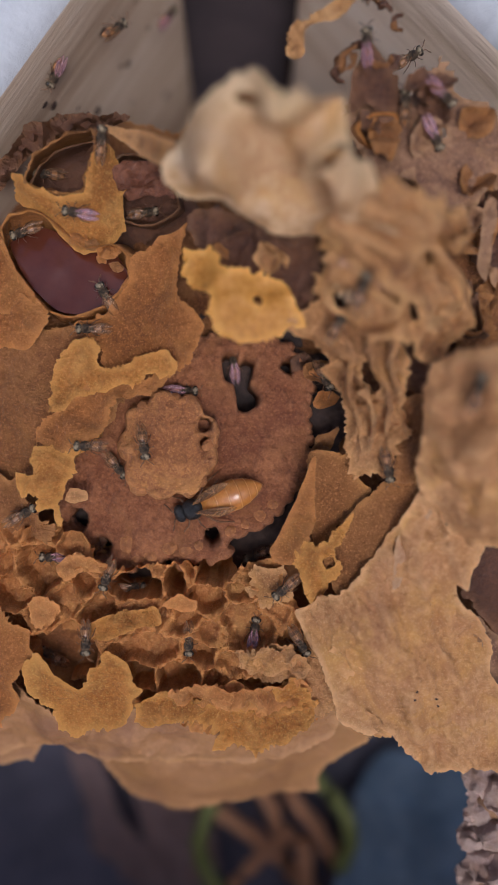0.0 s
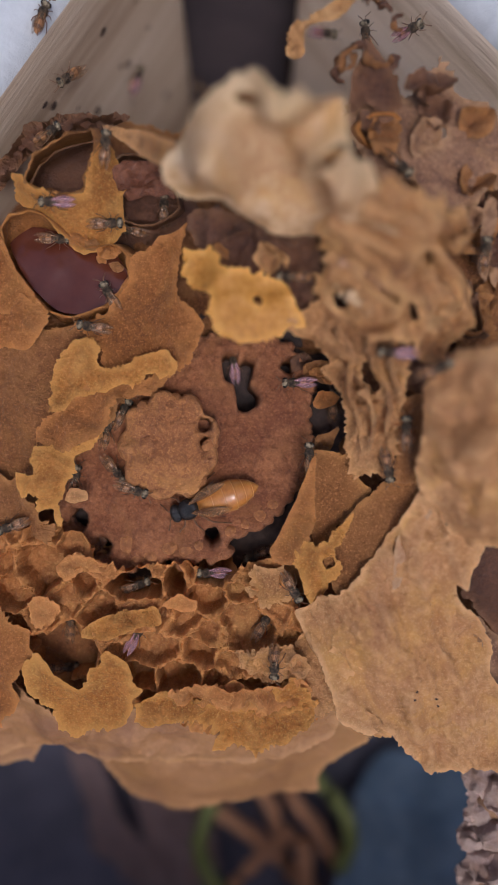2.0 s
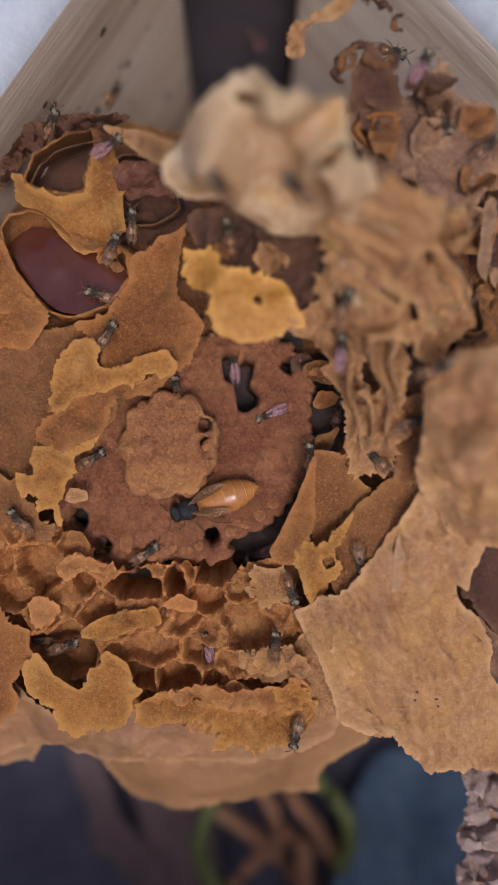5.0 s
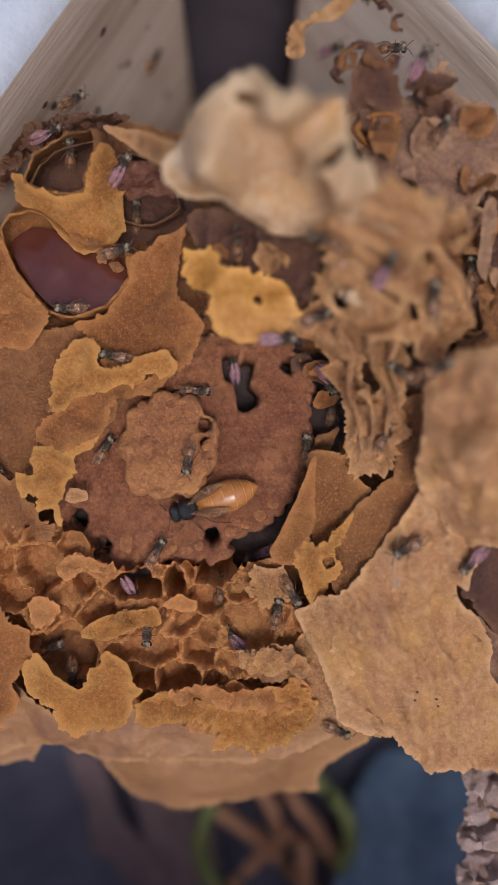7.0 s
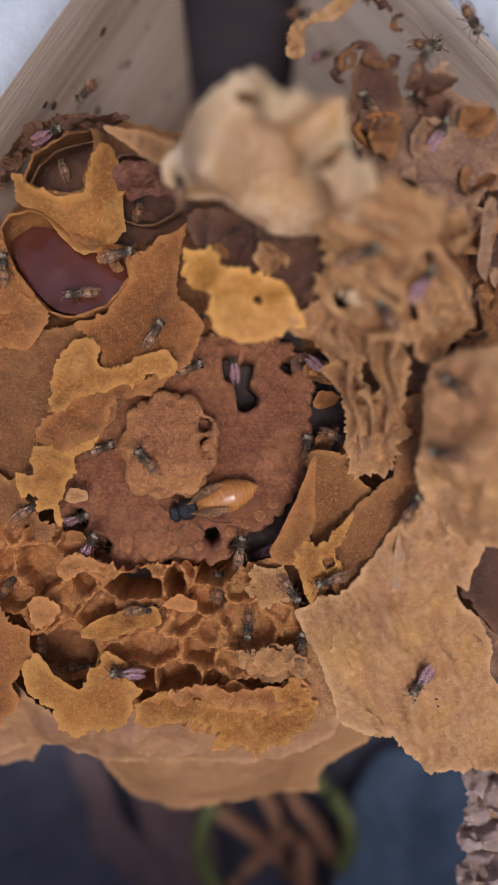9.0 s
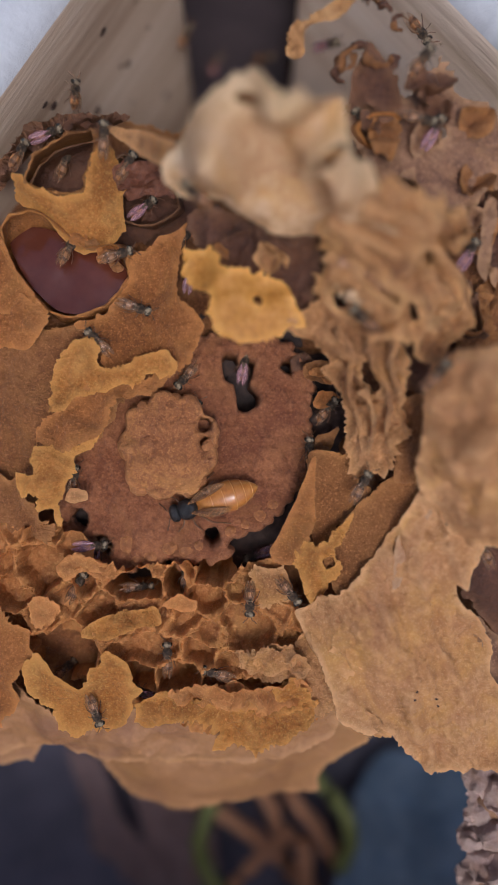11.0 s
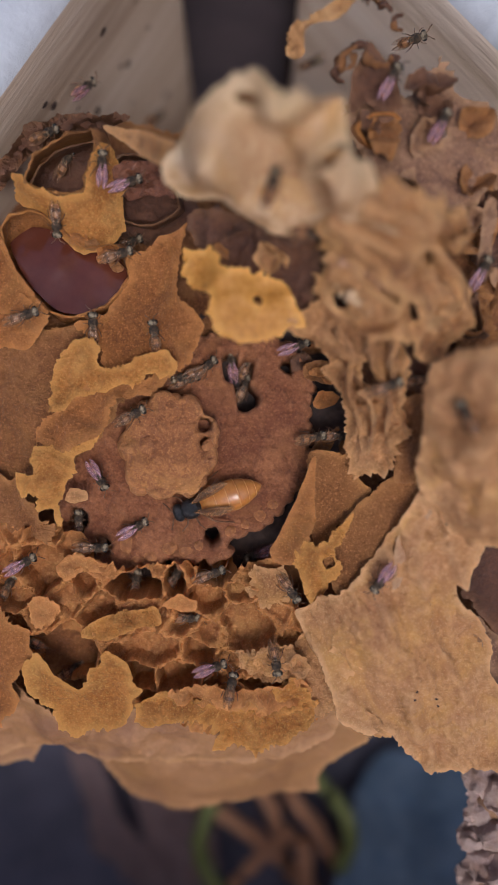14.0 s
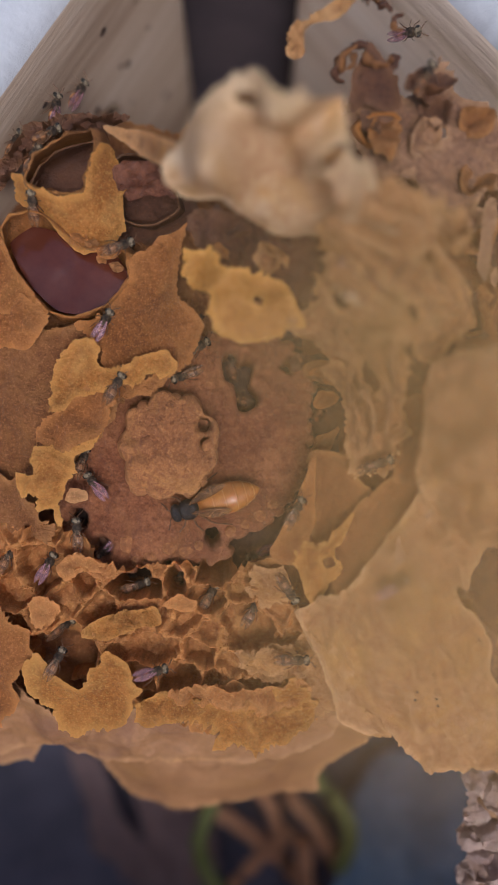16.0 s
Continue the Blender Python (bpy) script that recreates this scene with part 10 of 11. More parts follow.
    walk(BEES[36], [(0, pose(-0.0145, 0.0277, -0.0046, 25, 10, 3)), (1.5, pose(-0.0145, 0.0277, -0.0046, 25, 10, 3)), (1.75, pose(-0.0147, 0.0245, 0.0018, 13, 30, -38)), (2, pose(-0.0150, 0.0214, 0.0081, -13, 36, -90)), (2.5, pose(-0.0166, 0.0206, 0.0083, 24, 25, -25)), (2.75, pose(-0.0163, 0.0201, 0.0077, -21, 29, -111)), (3, pose(-0.0159, 0.0192, 0.0078, -34, -10, -177)), (3.25, pose(-0.0151, 0.0190, 0.0071, -27, 13, -127)), (3.5, pose(-0.0141, 0.0183, 0.0073, -2, 21, -69)), (4, pose(-0.0141, 0.0183, 0.0073, -2, 21, -69)), (5.25, pose(-0.0143, 0.0184, 0.0076, 25, 6, 3)), (6.5, pose(-0.0146, 0.0187, 0.0077, 20, -25, 68)), (6.75, pose(-0.0143, 0.0184, 0.0076, 25, 6, 3)), (7, pose(-0.0141, 0.0183, 0.0073, -2, 21, -69)), (7.5, pose(-0.0124, 0.0179, 0.0070, -3, 21, -69)), (8, pose(-0.0152, 0.0144, 0.0046, 4, 27, -57)), (8.5, pose(-0.0149, 0.0144, 0.0047, -3, 25, -79)), (8.67, pose(-0.0158, 0.0146, 0.0046, 20, 15, -18)), (8.83, pose(-0.0166, 0.0148, 0.0047, 23, -9, 36)), (9, pose(-0.0174, 0.0150, 0.0048, 4, -24, 95)), (9.83, pose(-0.0182, 0.0168, 0.0050, 19, -10, 43)), (10.67, pose(-0.0190, 0.0184, 0.0057, 18, 10, -5)), (11.5, pose(-0.0197, 0.0202, 0.0061, 0, 22, -58)), (12, pose(-0.0226, 0.0211, 0.0057, 2, 21, -69)), (12.5, pose(-0.0249, 0.0221, 0.0052, 15, 21, -26)), (13, pose(-0.0248, 0.0203, 0.0060, 23, 4, 1)), (13.17, pose(-0.0242, 0.0227, 0.0048, 13, 29, -47)), (13.33, pose(-0.0217, 0.0216, 0.0096, -18, 36, -109)), (13.5, pose(-0.0205, 0.0230, 0.0101, -39, 17, -164)), (13.75, pose(-0.0226, 0.0187, 0.0057, -21, 31, -118)), (14, pose(-0.0234, 0.0119, 0.0059, 4, 29, -68)), (14.5, pose(-0.0221, 0.0138, 0.0066, 6, 22, -69)), (15, pose(-0.0249, 0.0136, 0.0064, 4, 20, -69)), (15.5, pose(-0.0221, 0.0138, 0.0066, 10, 21, -58)), (16, pose(-0.0222, 0.0232, 0.0084, 49, 2, 1))])
    walk(BEES[37], [(0, pose(-0.0068, 0.0207, -0.0083, 25, 1, 0)), (2, pose(-0.0068, 0.0207, -0.0083, 25, 1, 0)), (2.25, pose(-0.0048, 0.0203, 0.0019, 16, -23, 40)), (2.5, pose(-0.0028, 0.0199, 0.0121, -9, -33, 90)), (2.75, pose(-0.0023, 0.0145, 0.0054, 20, -23, 42)), (3, pose(-0.0017, 0.0096, -0.0023, 32, 2, 6)), (3.25, pose(-0.0046, 0.0074, 0.0004, 20, 13, -41)), (3.5, pose(-0.0076, 0.0064, 0.0001, 4, 12, -90)), (4, pose(-0.0076, 0.0045, 0.0021, 7, 10, -29)), (5.25, pose(-0.0078, 0.0059, -0.0001, 14, -2, 15)), (6.5, pose(-0.0078, 0.0066, 0.0001, 11, -16, 59)), (6.67, pose(-0.0072, 0.0063, 0.0000, 18, -4, 9)), (6.83, pose(-0.0066, 0.0061, -0.0002, 13, 10, -39)), (7, pose(-0.0060, 0.0057, 0.0001, -1, 14, -90)), (7.5, pose(-0.0056, 0.0078, 0.0003, 2, 14, -80)), (8, pose(-0.0077, 0.0068, 0.0001, 10, 17, -59)), (8.5, pose(-0.0077, 0.0068, 0.0001, 10, 17, -59)), (9, pose(-0.0067, 0.0082, 0.0004, 8, 17, -69)), (9.83, pose(-0.0066, 0.0078, 0.0005, -10, 14, -132)), (10.67, pose(-0.0066, 0.0075, 0.0005, -16, -2, 170)), (11.5, pose(-0.0066, 0.0074, 0.0004, -6, -16, 111)), (14, pose(-0.0066, 0.0074, 0.0004, -6, -16, 111)), (14.17, pose(-0.0060, 0.0075, 0.0004, 10, -13, 56)), (14.33, pose(-0.0055, 0.0077, 0.0007, 16, 1, 4)), (14.5, pose(-0.0050, 0.0081, 0.0004, 8, 15, -48)), (15, pose(-0.0050, 0.0091, 0.0008, 11, 15, -48)), (15.17, pose(-0.0056, 0.0085, 0.0006, 18, 1, 4)), (15.33, pose(-0.0061, 0.0078, 0.0006, 10, -14, 56)), (15.5, pose(-0.0066, 0.0074, 0.0004, -6, -16, 111)), (16, pose(-0.0066, 0.0075, 0.0005, -6, -15, 111))])
    walk(BEES[38], [(0, pose(-0.0210, -0.0224, -0.0181, 2, -1, -0)), (0.17, pose(-0.0188, -0.0220, -0.0100, 8, -6, 50)), (0.33, pose(-0.0182, -0.0218, -0.0100, 8, -15, 101)), (0.5, pose(-0.0164, -0.0214, -0.0038, 1, -21, 154)), (0.67, pose(-0.0176, -0.0218, -0.0099, -10, -15, -145)), (0.83, pose(-0.0175, -0.0220, -0.0098, -11, -4, -88)), (1, pose(-0.0176, -0.0222, -0.0099, -1, 3, -30)), (1.25, pose(-0.0180, -0.0223, -0.0099, -9, 0, -89)), (1.5, pose(-0.0184, -0.0223, -0.0101, -10, -8, -147)), (1.75, pose(-0.0147, -0.0212, -0.0051, -9, 2, -89)), (2, pose(-0.0123, -0.0201, -0.0066, 0, 6, -29)), (2.5, pose(-0.0120, -0.0212, -0.0071, -8, 3, -30)), (3, pose(-0.0064, -0.0235, -0.0095, -2, 6, -90)), (3.25, pose(-0.0103, -0.0186, -0.0135, 9, 4, -28)), (3.5, pose(-0.0144, -0.0136, -0.0185, 12, -7, 33)), (4, pose(-0.0144, -0.0136, -0.0185, 12, -7, 33)), (4.83, pose(-0.0136, -0.0144, -0.0154, 3, -12, 93)), (5.67, pose(-0.0128, -0.0151, -0.0123, -6, -7, 152)), (6.5, pose(-0.0120, -0.0158, -0.0092, -6, 3, -150)), (7, pose(-0.0126, -0.0149, -0.0059, -17, 10, -151)), (7.5, pose(-0.0126, -0.0145, -0.0067, -5, 13, -111)), (7.67, pose(-0.0130, -0.0144, -0.0076, -15, 2, -163)), (7.83, pose(-0.0133, -0.0147, -0.0070, -12, -13, 145)), (8, pose(-0.0135, -0.0148, -0.0067, 2, -19, 90)), (8.5, pose(-0.0140, -0.0137, -0.0081, 4, -5, 19)), (9, pose(-0.0171, -0.0109, -0.0027, 9, 11, -28)), (11.5, pose(-0.0158, -0.0113, -0.0055, 3, -4, -32)), (12, pose(-0.0130, -0.0098, -0.0042, 10, 9, -29)), (12.5, pose(-0.0114, -0.0098, -0.0038, 9, 8, -50)), (13, pose(-0.0125, -0.0108, -0.0044, 6, 10, -49)), (13.5, pose(-0.0135, -0.0086, -0.0040, 8, 10, -29)), (14, pose(-0.0126, -0.0086, -0.0038, 3, 16, -59)), (14.5, pose(-0.0144, -0.0083, -0.0039, 16, 5, 1)), (15, pose(-0.0149, -0.0090, -0.0039, 15, -5, 40)), (15.5, pose(-0.0146, -0.0092, -0.0040, 0, -14, 111)), (16, pose(-0.0153, -0.0103, -0.0060, -7, -10, 126))])
    walk(BEES[39], [(0, pose(0.0284, -0.0131, -0.0116, 16, -9, -2)), (2, pose(0.0284, -0.0131, -0.0116, 16, -9, -2)), (2.5, pose(0.0143, -0.0074, 0.0020, 10, 19, -69)), (3, pose(0.0156, -0.0070, 0.0020, 11, 16, -69)), (3.5, pose(0.0155, -0.0067, 0.0021, 13, 13, -69)), (4, pose(0.0171, -0.0001, 0.0045, 12, 15, -69)), (6.5, pose(0.0137, 0.0010, 0.0075, 30, 14, -49)), (6.75, pose(0.0143, 0.0026, 0.0089, 30, -15, -2)), (7, pose(0.0150, 0.0043, 0.0098, 5, -33, 56)), (7.25, pose(0.0174, 0.0051, 0.0014, -22, -13, 129)), (7.5, pose(0.0187, 0.0041, -0.0023, -13, 17, -169)), (7.75, pose(0.0156, 0.0014, 0.0061, -26, -9, 132)), (8, pose(0.0144, 0.0010, 0.0064, -7, -33, 67)), (8.5, pose(0.0189, -0.0048, 0.0147, -14, -18, 90)), (9, pose(0.0180, -0.0043, 0.0127, -32, -33, 90)), (10.25, pose(0.0208, -0.0089, 0.0075, 3, -30, 32)), (11.5, pose(0.0250, -0.0130, -0.0018, 19, -4, -11)), (11.75, pose(0.0252, -0.0135, -0.0021, 12, 16, -81)), (12, pose(0.0284, -0.0131, -0.0116, -11, 15, -156)), (12.25, pose(0.0247, -0.0099, 0.0003, 23, 15, -81)), (12.5, pose(0.0209, -0.0067, 0.0123, 34, -17, -15)), (13, pose(0.0216, -0.0069, 0.0116, 36, -5, -22)), (13.5, pose(0.0205, -0.0014, 0.0148, 1, -26, 14)), (14, pose(0.0195, -0.0018, 0.0141, -5, -29, 24)), (14.5, pose(0.0180, -0.0019, 0.0127, -30, -17, 90)), (14.75, pose(0.0191, -0.0013, 0.0136, -8, -33, 28)), (15, pose(0.0202, -0.0008, 0.0145, 19, -21, -36)), (15.25, pose(0.0194, 0.0017, 0.0061, 0, -28, 29)), (15.5, pose(0.0187, 0.0041, -0.0023, -14, -16, 93)), (16, pose(0.0187, 0.0041, -0.0023, -14, -16, 93))])
    walk(BEES[40], [(0, pose(-0.0039, 0.0781, -0.0271, 69, 3, 1)), (0.25, pose(-0.0023, 0.0720, -0.0230, 62, 40, -18)), (0.5, pose(-0.0010, 0.0720, -0.0255, 14, 68, -74)), (0.67, pose(-0.0025, 0.0720, -0.0260, -59, 32, -158)), (0.83, pose(-0.0040, 0.0719, -0.0263, -62, -21, 179)), (1, pose(-0.0055, 0.0719, -0.0266, -18, -68, 122)), (1.25, pose(-0.0059, 0.0719, -0.0285, -57, -25, 179)), (1.5, pose(-0.0063, 0.0719, -0.0302, -51, 23, -155)), (1.67, pose(-0.0066, 0.0682, -0.0268, -39, -21, 175)), (1.83, pose(-0.0070, 0.0654, -0.0243, 10, -46, 117)), (2, pose(-0.0073, 0.0626, -0.0218, 58, -21, 58)), (2.5, pose(-0.0013, 0.0225, 0.0281, -8, -35, 90)), (2.67, pose(-0.0006, 0.0222, 0.0284, 25, -25, 21)), (2.83, pose(0.0002, 0.0227, 0.0280, 30, 4, -32)), (3, pose(0.0009, 0.0217, 0.0292, 8, 26, -90)), (3.17, pose(-0.0002, 0.0224, 0.0276, 18, 6, -42)), (3.33, pose(-0.0014, 0.0222, 0.0270, 11, -15, 5)), (3.5, pose(-0.0025, 0.0220, 0.0266, -12, -23, 58)), (3.75, pose(-0.0032, 0.0498, 0.0001, 35, -17, 20)), (4, pose(-0.0039, 0.0781, -0.0271, 69, 11, -3)), (9, pose(-0.0039, 0.0781, -0.0271, 69, 11, -3)), (11.5, pose(-0.0099, 0.0574, -0.0053, 37, 61, -6)), (12, pose(0.0044, 0.0721, -0.0244, 33, 61, -61)), (12.5, pose(0.0031, 0.0721, -0.0268, 27, 60, -62)), (13, pose(0.0092, 0.0523, -0.0034, 48, 35, -67)), (13.5, pose(0.0082, 0.0536, -0.0041, 51, 48, -65)), (14, pose(0.0083, 0.0535, -0.0057, 46, 34, -67)), (14.25, pose(0.0022, 0.0658, -0.0164, 72, -18, -17)), (14.5, pose(-0.0039, 0.0781, -0.0271, 27, -67, 63)), (16, pose(-0.0039, 0.0781, -0.0271, 27, -67, 63))])
    walk(BEES[41], [(0, pose(0.0259, 0.0210, 0.0003, 17, -3, -1)), (1.5, pose(0.0259, 0.0210, 0.0003, 17, -3, -1)), (2, pose(0.0234, 0.0163, 0.0103, 28, -15, -14)), (2.25, pose(0.0225, 0.0207, 0.0109, 18, 18, -62)), (2.5, pose(0.0212, 0.0243, 0.0131, -17, 29, -123)), (2.67, pose(0.0215, 0.0242, 0.0128, -30, 3, -177)), (2.83, pose(0.0217, 0.0242, 0.0126, -17, -23, 131)), (3, pose(0.0219, 0.0241, 0.0125, 15, -26, 68)), (3.25, pose(0.0227, 0.0202, 0.0102, -10, -19, 130)), (3.5, pose(0.0259, 0.0210, 0.0003, -17, 4, -177)), (3.75, pose(0.0243, 0.0235, 0.0068, -5, 22, -115)), (4, pose(0.0228, 0.0260, 0.0134, 19, 19, -48)), (6.5, pose(0.0232, 0.0217, 0.0140, 30, 8, -60)), (7, pose(0.0228, 0.0159, 0.0071, 19, -8, -2)), (7.5, pose(0.0142, 0.0248, 0.0133, 33, 19, -58)), (8, pose(0.0166, 0.0115, 0.0167, 39, 28, -24)), (8.5, pose(0.0214, 0.0166, 0.0102, 4, 17, -59)), (9, pose(0.0164, 0.0330, 0.0166, 20, 3, -30)), (10.25, pose(0.0168, 0.0318, 0.0139, 10, 18, -69)), (11.5, pose(0.0159, 0.0268, 0.0157, -9, 22, -111)), (12, pose(0.0159, 0.0268, 0.0157, -9, 22, -111)), (12.5, pose(0.0164, 0.0271, 0.0154, -14, 27, -112)), (12.75, pose(0.0152, 0.0296, 0.0143, 11, 29, -67)), (13, pose(0.0135, 0.0307, 0.0152, 30, 15, -27)), (13.5, pose(0.0109, 0.0279, 0.0127, 29, -22, -6)), (13.75, pose(0.0078, 0.0198, 0.0177, 41, 23, -37)), (14, pose(0.0053, 0.0150, 0.0177, 11, 66, -90)), (14.5, pose(0.0072, 0.0131, 0.0178, 34, 36, -67)), (15, pose(0.0234, 0.0255, 0.0132, 26, 10, -29)), (15.17, pose(0.0235, 0.0226, 0.0110, 11, 23, -81)), (15.33, pose(0.0250, 0.0225, 0.0046, -9, 19, -137)), (15.5, pose(0.0259, 0.0210, 0.0003, -18, 1, 174)), (16, pose(0.0259, 0.0210, 0.0003, -18, 1, 174))])
    walk(BEES[42], [(0, pose(-0.0002, -0.0098, -0.0172, 8, -8, -2)), (2, pose(-0.0002, -0.0098, -0.0172, 8, -8, -2)), (2.25, pose(0.0005, -0.0108, -0.0085, 1, -7, 54)), (2.5, pose(0.0012, -0.0110, -0.0084, -3, 0, 109)), (3.5, pose(0.0012, -0.0110, -0.0084, -3, 0, 109)), (4, pose(0.0012, -0.0108, -0.0085, -4, -8, 110)), (6.5, pose(0.0012, -0.0108, -0.0085, -4, -8, 110)), (7, pose(0.0012, -0.0110, -0.0084, -3, 0, 109)), (7.5, pose(0.0008, -0.0112, -0.0084, -5, -7, 110)), (8, pose(0.0012, -0.0110, -0.0084, -3, 0, 109)), (8.5, pose(0.0015, -0.0108, -0.0084, -5, -6, 110)), (9, pose(0.0012, -0.0110, -0.0084, -3, 0, 109)), (13.5, pose(0.0012, -0.0110, -0.0084, -3, 0, 109)), (14, pose(0.0012, -0.0108, -0.0085, -4, -8, 110)), (14.5, pose(0.0010, -0.0108, -0.0085, 1, -7, 110)), (15, pose(0.0012, -0.0108, -0.0085, -4, -8, 110)), (15.5, pose(0.0013, -0.0106, -0.0084, -2, -12, 110)), (16, pose(0.0013, -0.0106, -0.0084, -2, -12, 110))])
    walk(BEES[43], [(0, pose(0.0031, 0.0202, 0.0056, 14, 4, 1)), (0.25, pose(0.0019, 0.0156, 0.0135, 2, -15, 53)), (0.5, pose(0.0009, 0.0158, 0.0130, -21, -16, 111)), (0.75, pose(0.0003, 0.0171, 0.0115, -22, 10, 177)), (1, pose(-0.0002, 0.0178, 0.0112, 2, 21, -111)), (1.5, pose(-0.0013, 0.0190, 0.0120, 9, 19, -90)), (1.75, pose(-0.0051, 0.0201, 0.0113, 23, 17, -43)), (2, pose(-0.0094, 0.0256, 0.0036, 31, 6, 2)), (2.5, pose(-0.0088, 0.0232, 0.0033, 30, 5, 1)), (3, pose(-0.0079, 0.0203, 0.0186, 41, -6, -2)), (3.5, pose(-0.0003, 0.0163, 0.0287, 34, -9, -2)), (4, pose(0.0005, 0.0170, 0.0207, 52, -20, -6)), (5.25, pose(0.0062, 0.0158, 0.0225, 15, -44, 49)), (6.5, pose(0.0118, 0.0150, 0.0236, -30, -29, 112)), (6.67, pose(0.0100, 0.0157, 0.0237, 6, -34, 49)), (6.83, pose(0.0087, 0.0177, 0.0215, 28, -11, -3)), (7, pose(0.0071, 0.0191, 0.0205, 24, 20, -47)), (7.5, pose(0.0137, 0.0278, 0.0143, -0, 26, -123)), (7.75, pose(0.0134, 0.0196, 0.0177, 24, 22, -73)), (8, pose(0.0133, 0.0120, 0.0203, 37, 4, -30)), (8.25, pose(0.0130, 0.0204, 0.0178, 24, -20, 26)), (8.5, pose(0.0127, 0.0292, 0.0147, -4, -22, 90)), (9, pose(0.0123, 0.0308, 0.0138, 18, -26, 35)), (11.5, pose(0.0118, 0.0286, 0.0126, 8, -21, 37)), (12, pose(0.0120, 0.0258, 0.0144, 16, -23, 25)), (12.25, pose(0.0075, 0.0230, 0.0100, 1, -24, 83)), (12.5, pose(0.0031, 0.0202, 0.0056, -7, -12, 138)), (13, pose(0.0031, 0.0202, 0.0056, -7, -12, 138)), (13.25, pose(0.0025, 0.0183, 0.0147, -22, 20, 179)), (13.5, pose(0.0021, 0.0181, 0.0216, -7, 53, -129)), (13.75, pose(0.0022, 0.0176, 0.0210, 42, 31, -65)), (14, pose(0.0023, 0.0172, 0.0205, 50, -10, -33)), (14.5, pose(0.0021, 0.0146, 0.0138, 18, 16, -59)), (15, pose(0.0160, 0.0323, 0.0173, 19, 8, -29)), (15.25, pose(0.0160, 0.0377, 0.0138, 22, 37, -73)), (15.5, pose(0.0159, 0.0431, 0.0104, -13, 56, -144)), (15.75, pose(0.0162, 0.0371, 0.0138, 22, 42, -72)), (16, pose(0.0167, 0.0318, 0.0162, 22, 15, -27))])
    walk(BEES[44], [(0, pose(0.0187, 0.0041, -0.0023, 17, -13, -4)), (1, pose(0.0187, 0.0041, -0.0023, 17, -13, -4)), (1.5, pose(0.0153, 0.0001, 0.0059, 22, -17, -5)), (2, pose(0.0156, -0.0006, 0.0058, 24, -11, -3)), (2.25, pose(0.0147, 0.0011, 0.0065, 25, 12, -38)), (2.5, pose(0.0135, 0.0023, 0.0086, 11, 29, -79)), (2.75, pose(0.0116, -0.0005, 0.0054, 20, 12, -39)), (3, pose(0.0098, -0.0032, 0.0014, 16, -8, -2)), (3.17, pose(0.0093, -0.0037, 0.0011, 2, -19, 59)), (3.33, pose(0.0087, -0.0043, 0.0011, -15, -12, 121)), (3.5, pose(0.0082, -0.0048, 0.0005, -17, 6, 178)), (4, pose(0.0079, -0.0077, -0.0008, -19, 9, -172)), (6.5, pose(0.0177, -0.0132, 0.0019, -22, 12, -173)), (7, pose(0.0160, -0.0113, 0.0026, -14, -8, 120)), (7.17, pose(0.0142, -0.0114, 0.0025, -16, 8, 178)), (7.33, pose(0.0128, -0.0114, 0.0006, -3, 17, -121)), (7.5, pose(0.0112, -0.0114, -0.0002, 12, 10, -59)), (7.75, pose(0.0077, -0.0135, -0.0011, 3, 15, -106)), (8, pose(0.0044, -0.0153, -0.0034, -7, 12, -152)), (8.5, pose(0.0053, -0.0155, -0.0085, -6, 16, -121)), (8.75, pose(0.0051, -0.0186, -0.0021, 2, 11, -65)), (9, pose(0.0054, -0.0213, -0.0053, 1, 2, -10)), (10.25, pose(0.0005, -0.0227, -0.0046, 3, -4, 40)), (11.5, pose(-0.0044, -0.0241, -0.0077, -0, -9, 90)), (11.75, pose(-0.0045, -0.0226, -0.0062, -3, -5, 29)), (12, pose(-0.0048, -0.0211, -0.0075, -7, -6, -32)), (12.5, pose(0.0029, -0.0195, -0.0047, 2, -1, -31)), (13, pose(-0.0050, -0.0222, -0.0064, 2, 2, -30)), (13.5, pose(-0.0046, -0.0140, -0.0037, 8, 6, -70)), (14, pose(-0.0070, -0.0180, -0.0064, 3, 2, -90)), (14.5, pose(-0.0044, -0.0159, -0.0064, 18, -4, -32)), (15, pose(-0.0044, -0.0159, -0.0064, 18, -4, -32)), (15.5, pose(-0.0038, -0.0156, -0.0062, 7, -5, -32)), (16, pose(-0.0044, -0.0158, -0.0063, 7, 5, -30))])
